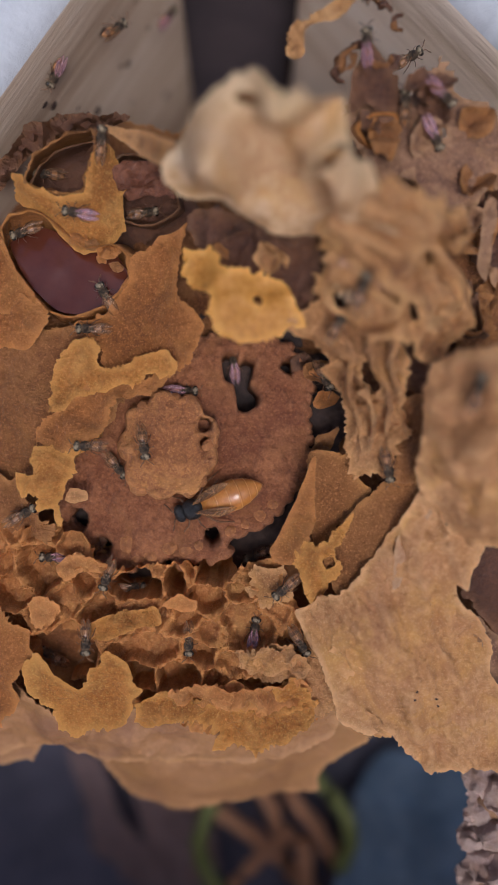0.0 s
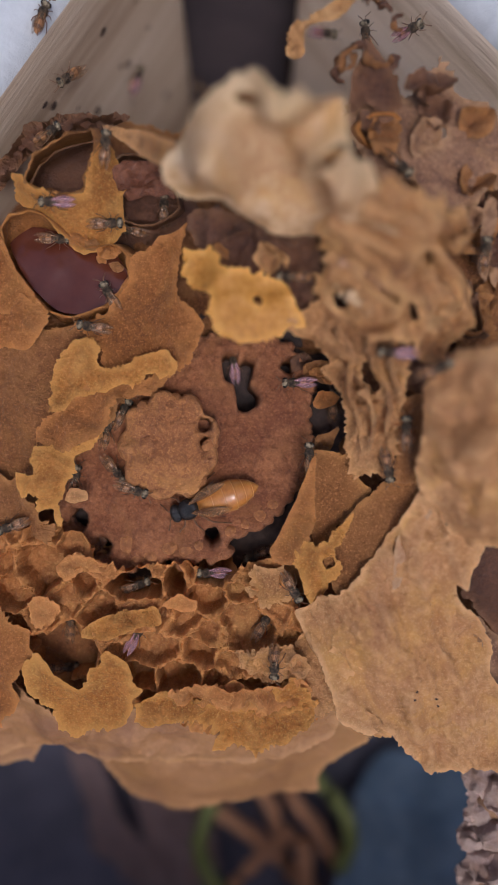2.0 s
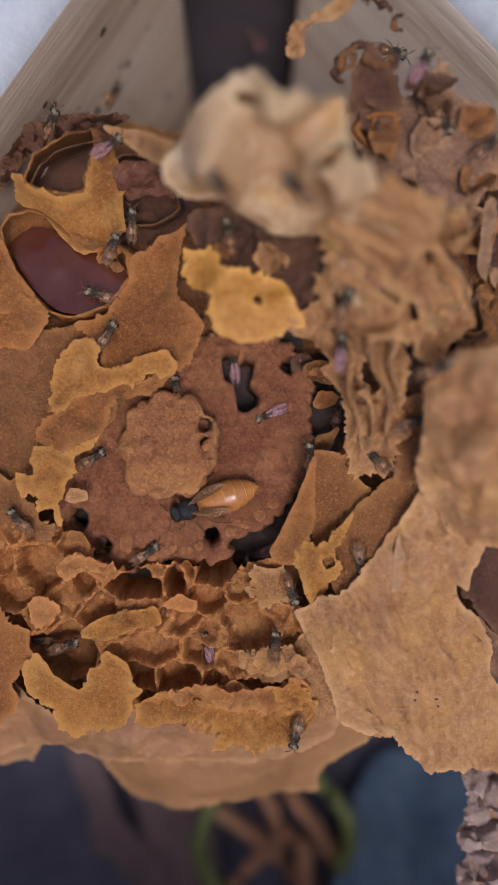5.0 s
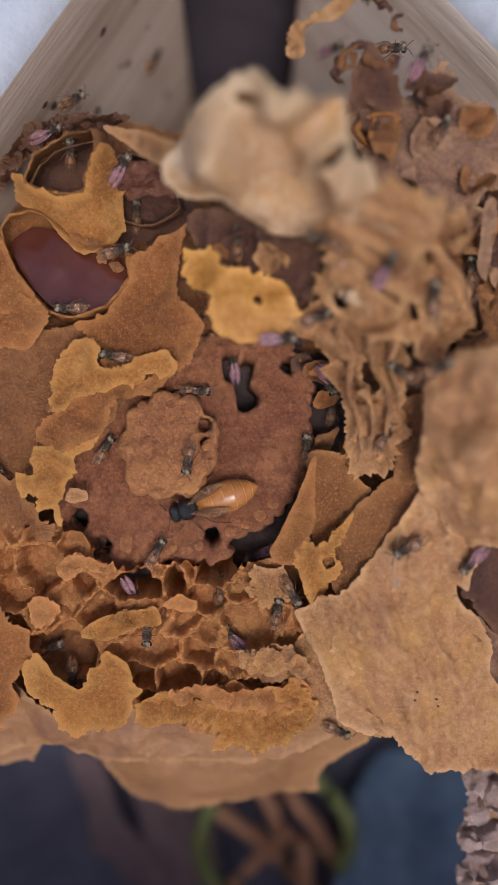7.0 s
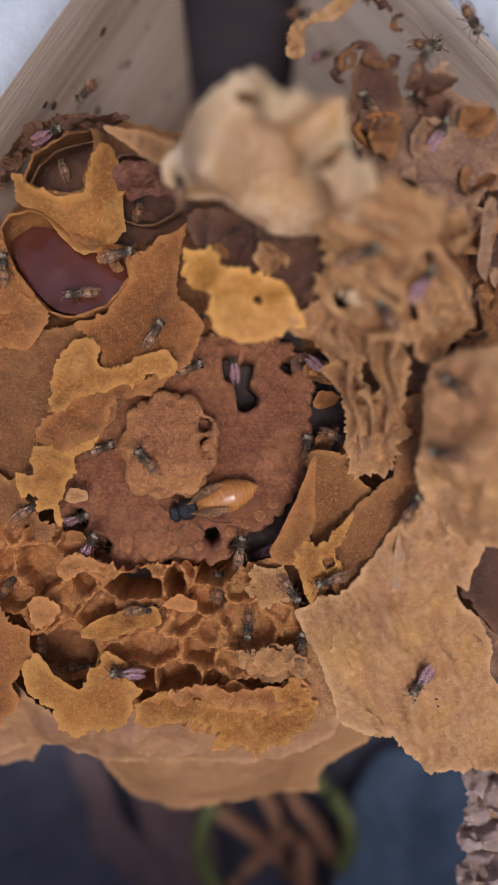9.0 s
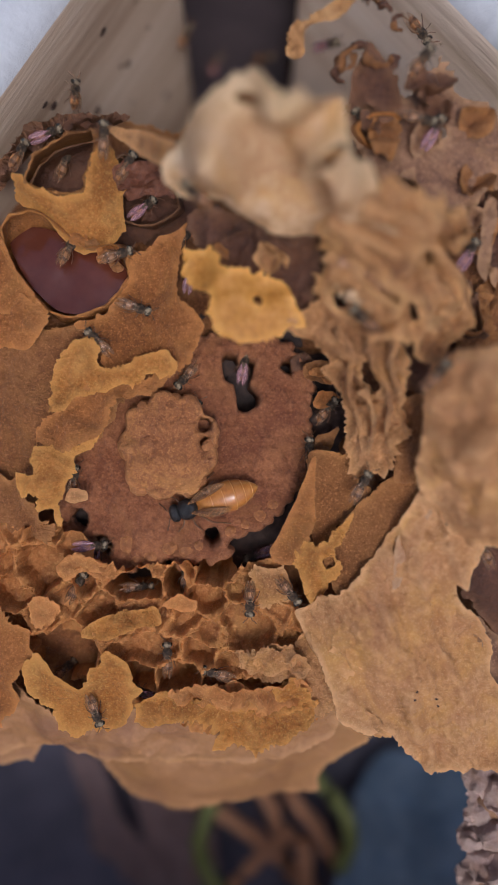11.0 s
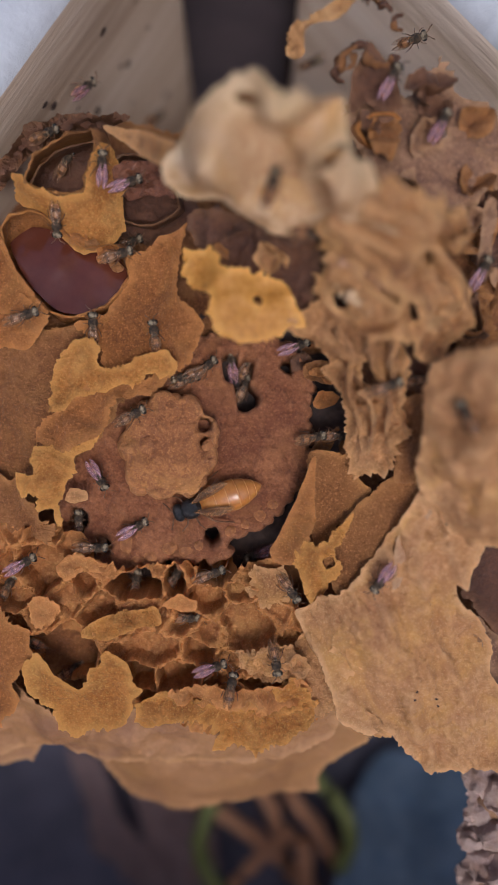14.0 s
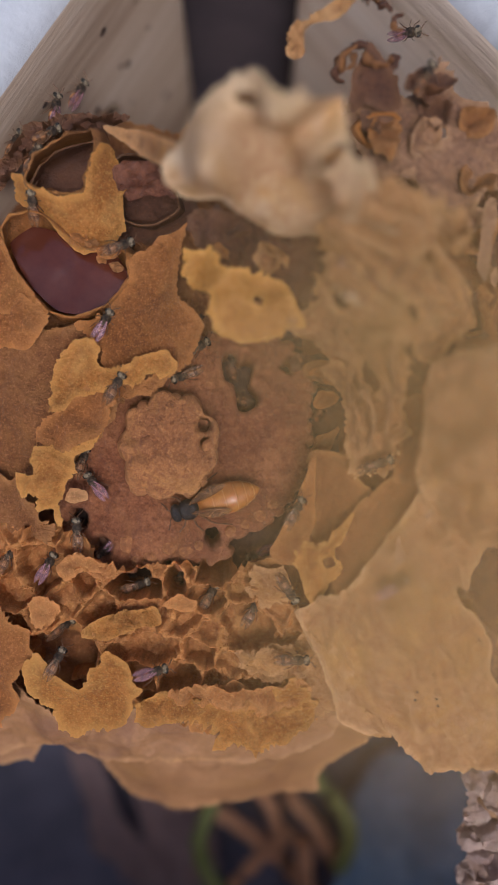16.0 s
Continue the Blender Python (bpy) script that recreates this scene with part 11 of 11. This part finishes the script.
    walk(BEES[45], [(0, pose(-0.0271, 0.0368, 0.0023, 52, 50, 19)), (0.5, pose(-0.0238, 0.0369, 0.0083, 41, 59, 4)), (0.75, pose(-0.0243, 0.0360, 0.0094, -56, 48, -104)), (1, pose(-0.0248, 0.0351, 0.0107, -68, -5, -133)), (1.5, pose(-0.0247, 0.0370, 0.0131, -29, -9, -157)), (1.75, pose(-0.0233, 0.0395, 0.0130, -19, 24, -93)), (2, pose(-0.0218, 0.0421, 0.0129, 18, 25, -14)), (2.25, pose(-0.0215, 0.0429, 0.0130, 34, -9, 46)), (2.5, pose(-0.0211, 0.0437, 0.0130, 10, -38, 113)), (2.67, pose(-0.0191, 0.0387, 0.0133, 48, -15, 51)), (2.83, pose(-0.0180, 0.0360, 0.0113, 50, 25, 6)), (3, pose(-0.0167, 0.0328, 0.0099, 8, 49, -65)), (3.25, pose(-0.0128, 0.0289, 0.0129, 30, 12, -26)), (3.5, pose(-0.0086, 0.0245, 0.0165, 27, -29, 2)), (4, pose(-0.0044, 0.0190, 0.0249, 42, -33, -10)), (6.5, pose(0.0043, 0.0127, 0.0236, -22, -61, 90)), (7, pose(0.0069, 0.0130, 0.0198, 17, -59, 62)), (7.5, pose(0.0062, 0.0160, 0.0222, -20, -23, 90)), (7.67, pose(0.0049, 0.0163, 0.0202, 25, -23, 29)), (7.83, pose(0.0034, 0.0158, 0.0196, 48, 11, -17)), (8, pose(0.0021, 0.0154, 0.0186, 40, 51, -64)), (8.5, pose(0.0070, 0.0160, 0.0020, 17, 21, -58)), (9, pose(0.0095, 0.0115, 0.0197, 26, 34, -67)), (10.25, pose(0.0017, 0.0154, 0.0184, 47, -1, -6)), (11.5, pose(-0.0061, 0.0186, 0.0185, 26, -36, 55)), (11.75, pose(-0.0059, 0.0186, 0.0199, 51, 6, -1)), (12, pose(-0.0059, 0.0190, 0.0209, 24, 49, -65)), (12.5, pose(-0.0025, 0.0195, 0.0263, 36, -6, -32)), (13, pose(-0.0001, 0.0359, 0.0033, 19, 23, -68)), (13.5, pose(-0.0003, 0.0160, 0.0283, 25, 42, -66)), (14, pose(-0.0137, 0.0504, -0.0124, -15, 59, -62)), (14.25, pose(-0.0131, 0.0400, -0.0061, -44, 27, -134)), (14.5, pose(-0.0126, 0.0295, 0.0002, -28, -7, 178)), (15, pose(-0.0126, 0.0295, 0.0002, -28, -7, 178)), (15.17, pose(-0.0135, 0.0309, 0.0028, -33, 27, -136)), (15.33, pose(-0.0150, 0.0342, 0.0028, 2, 51, -65)), (15.5, pose(-0.0154, 0.0335, 0.0082, 41, 31, 9)), (16, pose(-0.0189, 0.0462, -0.0063, 3, 62, -46))])
    walk(BEES[46], [(0, pose(0.0266, -0.0220, -0.0124, 7, -12, -3)), (6.5, pose(0.0266, -0.0220, -0.0124, 7, -12, -3)), (6.75, pose(0.0242, -0.0172, -0.0038, -13, -21, 70)), (7, pose(0.0223, -0.0124, 0.0024, -28, -5, 140)), (7.5, pose(0.0192, -0.0121, 0.0029, -2, -21, 79)), (8, pose(0.0228, -0.0192, -0.0025, -12, -12, 121)), (8.5, pose(0.0208, -0.0193, -0.0021, -8, -7, 120)), (9, pose(0.0176, -0.0241, -0.0032, -11, -3, 145)), (10.25, pose(0.0210, -0.0229, -0.0035, -0, 9, -143)), (11.5, pose(0.0266, -0.0220, -0.0124, 13, 2, -70)), (12.5, pose(0.0266, -0.0220, -0.0124, 13, 2, -70)), (13, pose(0.0169, -0.0091, 0.0036, 15, -9, -23)), (13.5, pose(0.0161, -0.0105, 0.0032, 21, 9, -70)), (13.75, pose(0.0149, -0.0123, 0.0018, -6, 20, -145)), (14, pose(0.0135, -0.0141, 0.0011, -24, -2, 145)), (14.5, pose(0.0127, -0.0155, 0.0001, -28, 5, 143)), (15, pose(0.0131, -0.0163, -0.0002, -17, 11, 167)), (15.5, pose(0.0133, -0.0164, -0.0001, -21, 8, 157)), (15.75, pose(0.0139, -0.0158, 0.0002, -4, 20, -131)), (16, pose(0.0144, -0.0152, 0.0008, 13, 8, -60))])
    walk(BEES[47], [(0, pose(-0.0126, 0.0295, 0.0002, 28, 6, 1)), (0.5, pose(-0.0126, 0.0295, 0.0002, 28, 6, 1)), (1, pose(-0.0207, 0.0282, 0.0058, 7, 9, 2)), (1.5, pose(-0.0218, 0.0315, 0.0090, -1, 55, -50)), (2.5, pose(-0.0218, 0.0315, 0.0090, -1, 55, -50)), (3, pose(-0.0221, 0.0313, 0.0087, -14, 56, -76)), (3.5, pose(-0.0219, 0.0314, 0.0088, -8, 52, -77)), (4, pose(-0.0221, 0.0315, 0.0089, -20, 52, -77)), (5.25, pose(-0.0210, 0.0329, 0.0087, 53, 20, 13)), (6.5, pose(-0.0194, 0.0330, 0.0104, 54, -44, 54)), (6.75, pose(-0.0199, 0.0356, 0.0082, 59, 19, 24)), (7, pose(-0.0204, 0.0382, 0.0060, -9, 67, -59)), (7.25, pose(-0.0198, 0.0393, 0.0052, 65, 32, 30)), (7.5, pose(-0.0192, 0.0404, 0.0044, 65, -23, 58)), (7.75, pose(-0.0191, 0.0406, 0.0050, 63, 32, 32)), (8, pose(-0.0189, 0.0409, 0.0056, -14, 66, -59)), (8.25, pose(-0.0187, 0.0413, 0.0053, 63, 32, 31)), (8.5, pose(-0.0185, 0.0417, 0.0051, 65, -24, 57)), (9, pose(-0.0189, 0.0410, 0.0046, -20, -66, 158)), (9.83, pose(-0.0193, 0.0401, 0.0051, 59, -41, 69)), (10.67, pose(-0.0198, 0.0393, 0.0057, 67, 8, 44)), (11.5, pose(-0.0202, 0.0384, 0.0063, 48, 54, 11)), (12, pose(-0.0204, 0.0382, 0.0070, 48, 55, 11)), (12.5, pose(-0.0190, 0.0407, 0.0053, 0, 67, -43)), (12.67, pose(-0.0189, 0.0409, 0.0053, -64, 28, -121)), (12.83, pose(-0.0188, 0.0411, 0.0052, -64, -27, -146)), (13, pose(-0.0187, 0.0412, 0.0052, -1, -67, 137)), (13.17, pose(-0.0204, 0.0434, 0.0063, -40, -37, -150)), (13.33, pose(-0.0210, 0.0423, 0.0111, -30, -1, -114)), (13.5, pose(-0.0223, 0.0430, 0.0139, 1, 21, -69)), (14, pose(-0.0221, 0.0315, 0.0089, -9, 54, -64)), (14.5, pose(-0.0218, 0.0315, 0.0090, -12, 54, -64)), (15, pose(-0.0218, 0.0315, 0.0090, -12, 54, -64)), (15.5, pose(-0.0219, 0.0314, 0.0088, 2, 52, -64)), (16, pose(-0.0218, 0.0315, 0.0090, -12, 54, -64))])
    walk(BEES[48], [(0, pose(-0.0144, -0.0136, -0.0185, 14, 1, 0)), (0.5, pose(-0.0144, -0.0136, -0.0185, 14, 1, 0)), (1, pose(-0.0126, -0.0145, -0.0067, 4, 13, -69)), (2, pose(-0.0126, -0.0145, -0.0067, 4, 13, -69)), (2.5, pose(-0.0144, -0.0136, -0.0185, -1, 14, -90)), (2.75, pose(-0.0120, -0.0136, -0.0091, 3, 8, -44)), (3, pose(-0.0101, -0.0130, -0.0041, 1, 2, 1)), (3.5, pose(-0.0101, -0.0130, -0.0041, 1, 2, 1)), (4, pose(-0.0114, -0.0123, -0.0045, -2, 16, -69)), (6.5, pose(-0.0105, -0.0109, -0.0041, 12, 15, -27)), (7, pose(-0.0101, -0.0113, -0.0038, 9, 12, -28)), (7.5, pose(-0.0101, -0.0118, -0.0044, 1, 8, -29)), (8, pose(-0.0112, -0.0109, -0.0041, 10, 11, -28)), (8.5, pose(-0.0112, -0.0120, -0.0046, 15, 12, -28)), (9, pose(-0.0010, -0.0112, -0.0030, 17, 4, -9)), (11.5, pose(-0.0083, -0.0139, -0.0067, 10, 1, 0)), (12, pose(-0.0088, -0.0134, -0.0068, -10, -5, -71)), (12.5, pose(-0.0087, -0.0145, -0.0051, 14, 12, -28)), (13.5, pose(-0.0087, -0.0145, -0.0051, 14, 12, -28)), (14, pose(-0.0083, -0.0139, -0.0067, 9, 6, -29)), (14.5, pose(-0.0082, -0.0140, -0.0069, -3, 10, -29)), (15, pose(-0.0082, -0.0140, -0.0069, -3, 10, -29)), (15.5, pose(-0.0080, -0.0137, -0.0082, 1, 10, -29)), (16, pose(-0.0079, -0.0136, -0.0083, 13, 16, -27))])
    walk(BEES[49], [(0, pose(-0.0219, -0.0058, -0.0154, 13, 10, 3)), (0.5, pose(-0.0219, -0.0058, -0.0154, 13, 10, 3)), (1, pose(-0.0188, -0.0061, -0.0013, 19, 10, -8)), (1.5, pose(-0.0193, -0.0042, -0.0031, 19, 12, -7)), (2, pose(-0.0190, -0.0035, -0.0031, 18, 12, -7)), (2.17, pose(-0.0205, -0.0038, -0.0094, 1, 18, -67)), (2.33, pose(-0.0212, -0.0048, -0.0124, -14, 7, -126)), (2.5, pose(-0.0219, -0.0058, -0.0154, -12, -11, 179)), (7, pose(-0.0219, -0.0058, -0.0154, -12, -11, 179)), (7.17, pose(-0.0210, -0.0048, -0.0118, -14, 4, -132)), (7.33, pose(-0.0200, -0.0039, -0.0082, -3, 16, -81)), (7.5, pose(-0.0187, -0.0032, -0.0029, 14, 14, -28)), (8, pose(-0.0191, -0.0073, -0.0071, -14, 18, -90)), (8.5, pose(-0.0195, -0.0078, -0.0051, -9, 13, -90)), (9, pose(-0.0234, -0.0070, -0.0013, 0, 19, -58)), (11.5, pose(-0.0186, -0.0030, -0.0028, 17, 11, -7)), (12, pose(-0.0186, -0.0026, -0.0028, 17, 10, -8)), (12.5, pose(-0.0189, -0.0030, -0.0028, 18, 15, -6)), (13, pose(-0.0154, 0.0010, -0.0010, 4, 10, -29)), (13.5, pose(-0.0141, 0.0020, 0.0020, 9, 8, -29)), (14, pose(-0.0188, -0.0081, -0.0053, 16, 11, 3)), (14.5, pose(-0.0184, -0.0085, -0.0052, 18, 12, 3)), (15, pose(-0.0187, -0.0085, -0.0052, 18, 11, 8)), (15.5, pose(-0.0183, -0.0091, -0.0029, 18, 7, 7)), (16, pose(-0.0183, -0.0094, -0.0029, 16, 7, 7))])
    walk(BEES[50], [(0, pose(0.0073, 0.0125, -0.0085, 23, 3, 1)), (0.5, pose(0.0073, 0.0125, -0.0085, 23, 3, 1)), (1, pose(0.0069, 0.0107, -0.0020, 37, -6, -2)), (1.5, pose(0.0061, 0.0111, -0.0016, 25, 1, 0)), (1.75, pose(0.0057, 0.0084, 0.0003, 14, -13, 43)), (2, pose(0.0055, 0.0066, 0.0002, -4, -15, 90)), (2.5, pose(0.0011, 0.0075, 0.0003, -10, -15, 90)), (2.75, pose(0.0013, 0.0074, 0.0002, 12, -11, 28)), (3, pose(0.0015, 0.0072, 0.0002, 20, 9, -29)), (3.5, pose(-0.0017, 0.0096, -0.0023, 32, 2, 6)), (9, pose(-0.0017, 0.0096, -0.0023, 32, 2, 6)), (11.5, pose(-0.0083, 0.0173, 0.0067, 21, 7, -29)), (12, pose(-0.0104, 0.0131, 0.0053, 4, 22, -79)), (12.5, pose(-0.0118, 0.0150, 0.0060, 22, 23, -25)), (12.75, pose(-0.0136, 0.0131, 0.0054, 29, 3, 17)), (13, pose(-0.0153, 0.0111, 0.0049, 21, -16, 59)), (13.5, pose(-0.0153, 0.0111, 0.0049, 21, -16, 59)), (13.75, pose(-0.0154, 0.0035, 0.0034, -7, -19, 138)), (14, pose(-0.0163, -0.0030, -0.0021, -16, 6, -150)), (14.25, pose(-0.0168, -0.0026, -0.0025, -1, 18, -85)), (14.5, pose(-0.0173, -0.0023, -0.0025, 16, 9, -18)), (15, pose(-0.0159, -0.0067, -0.0037, 11, -8, 39)), (15.5, pose(-0.0157, -0.0050, -0.0030, 15, -9, 39)), (16, pose(-0.0163, -0.0042, -0.0024, 11, -11, 39))])
    walk(BEES[51], [(0, pose(0.0090, 0.0085, -0.0094, 18, 10, 3)), (0.5, pose(0.0090, 0.0085, -0.0094, 18, 10, 3)), (1, pose(0.0061, -0.0025, 0.0011, 12, 11, 3)), (1.5, pose(0.0061, -0.0025, 0.0011, 12, 11, 3)), (2, pose(0.0061, -0.0022, 0.0011, 16, 9, 3)), (4, pose(0.0061, -0.0022, 0.0011, 16, 9, 3)), (6.5, pose(0.0064, -0.0009, -0.0016, 16, 8, 2)), (7, pose(0.0062, -0.0006, -0.0015, 11, 2, 0)), (7.5, pose(0.0064, -0.0009, -0.0016, 16, 8, 2)), (8.5, pose(0.0064, -0.0009, -0.0016, 16, 8, 2)), (9, pose(0.0062, -0.0006, -0.0015, 11, 2, 0)), (11.5, pose(0.0064, -0.0009, -0.0016, 16, 8, 2)), (12, pose(0.0064, -0.0009, -0.0016, 16, 8, 2)), (12.5, pose(0.0058, -0.0004, -0.0010, 15, 7, -9)), (13, pose(0.0051, -0.0003, -0.0015, 13, -1, -10)), (13.25, pose(0.0051, 0.0003, -0.0013, 9, -10, 39)), (13.5, pose(0.0052, 0.0009, -0.0012, -1, -13, 90)), (13.67, pose(0.0055, 0.0008, -0.0010, 10, -1, 34)), (13.83, pose(0.0059, 0.0008, -0.0008, 6, 14, -21)), (14, pose(0.0063, 0.0007, -0.0007, -9, 19, -79)), (14.5, pose(0.0061, 0.0024, -0.0009, 11, 7, -29)), (15, pose(0.0059, -0.0025, -0.0020, 14, 6, -9)), (15.5, pose(0.0059, -0.0031, -0.0020, 17, 6, -9)), (16, pose(0.0046, -0.0076, 0.0009, 18, 9, -29))])
    walk(QUEEN, [(0, pose(-0.0032, -0.0057, -0.0024, -3, -12, 110)), (1, pose(-0.0034, -0.0058, -0.0023, -2, -11, 109)), (1.5, pose(-0.0036, -0.0058, -0.0024, -3, -10, 109)), (4, pose(-0.0036, -0.0058, -0.0024, -2, -11, 109)), (7, pose(-0.0037, -0.0058, -0.0024, -2, -11, 109)), (9, pose(-0.0037, -0.0058, -0.0024, -2, -11, 109)), (12.5, pose(-0.0037, -0.0058, -0.0024, -2, -11, 108)), (13, pose(-0.0033, -0.0055, -0.0024, -4, -13, 111)), (14, pose(-0.0033, -0.0057, -0.0024, -3, -11, 109)), (14.5, pose(-0.0034, -0.0058, -0.0023, -2, -11, 108)), (16, pose(-0.0035, -0.0059, -0.0024, -3, -10, 107))])
    walk(PUFFS[0], [(0, pose(-0.0301, 0.0481, 0.0584, -6, 14, -113)), (7, pose(-0.0261, 0.0416, 0.0567, 9, 12, -55)), (14, pose(-0.0220, 0.0350, 0.0549, 15, -0, 0)), (14.2, pose(-0.0138, 0.0227, 0.0516, 15, -0, 2)), (14.4, pose(-0.0057, 0.0156, 0.0497, 15, -1, 3)), (14.7, pose(-0.0076, 0.0078, 0.0476, 15, -1, 5)), (15, pose(-0.0084, 0.0010, 0.0458, 15, -2, 8)), (15.3, pose(-0.0027, 0.0029, 0.0461, 15, -3, 10)), (15.5, pose(0.0026, 0.0051, 0.0464, 15, -3, 12)), (16, pose(0.0056, -0.0067, 0.0435, 14, -4, 15))])
    walk(PUFFS[1], [(0, pose(-0.0187, 0.0428, 0.0591, 1, 15, -87)), (7, pose(-0.0149, 0.0366, 0.0575, 13, 8, -30)), (14, pose(-0.0110, 0.0304, 0.0558, 14, -6, 24)), (14.2, pose(-0.0033, 0.0188, 0.0527, 13, -7, 26)), (14.4, pose(0.0043, 0.0121, 0.0509, 13, -7, 27)), (14.7, pose(0.0025, 0.0047, 0.0489, 13, -8, 30)), (15, pose(0.0018, -0.0017, 0.0472, 13, -8, 32)), (15.3, pose(0.0072, 0.0001, 0.0474, 12, -9, 34)), (15.5, pose(0.0104, 0.0020, 0.0476, 12, -9, 36)), (16, pose(0.0130, -0.0091, 0.0449, 11, -10, 40))])
    walk(PUFFS[2], [(0, pose(-0.0279, 0.0365, 0.0564, 7, 13, -61)), (7, pose(-0.0240, 0.0302, 0.0547, 15, 2, -6)), (14, pose(-0.0200, 0.0238, 0.0530, 10, -11, 49)), (14.2, pose(-0.0121, 0.0118, 0.0498, 9, -12, 51)), (14.4, pose(-0.0042, 0.0050, 0.0479, 9, -12, 52)), (14.7, pose(-0.0061, -0.0026, 0.0459, 9, -12, 55)), (15, pose(-0.0069, -0.0093, 0.0441, 8, -13, 57)), (15.3, pose(-0.0013, -0.0074, 0.0444, 8, -13, 60)), (15.5, pose(0.0037, -0.0067, 0.0443, 7, -13, 61)), (16, pose(0.0065, -0.0181, 0.0415, 6, -14, 65))])
    walk(PUFFS[3], [(0, pose(-0.0191, 0.0320, 0.0572, 12, 9, -36)), (7, pose(-0.0154, 0.0260, 0.0556, 14, -5, 18)), (14, pose(-0.0117, 0.0200, 0.0540, 4, -14, 74)), (14.2, pose(-0.0042, 0.0088, 0.0510, 4, -15, 76)), (14.4, pose(0.0032, 0.0023, 0.0493, 3, -15, 78)), (14.7, pose(0.0015, -0.0049, 0.0474, 3, -15, 80)), (15, pose(0.0007, -0.0111, 0.0457, 2, -15, 83)), (15.3, pose(0.0060, -0.0094, 0.0459, 1, -15, 85)), (15.5, pose(0.0093, -0.0088, 0.0458, 1, -15, 87)), (16, pose(0.0119, -0.0196, 0.0431, -0, -15, 91))])
    return


motions()
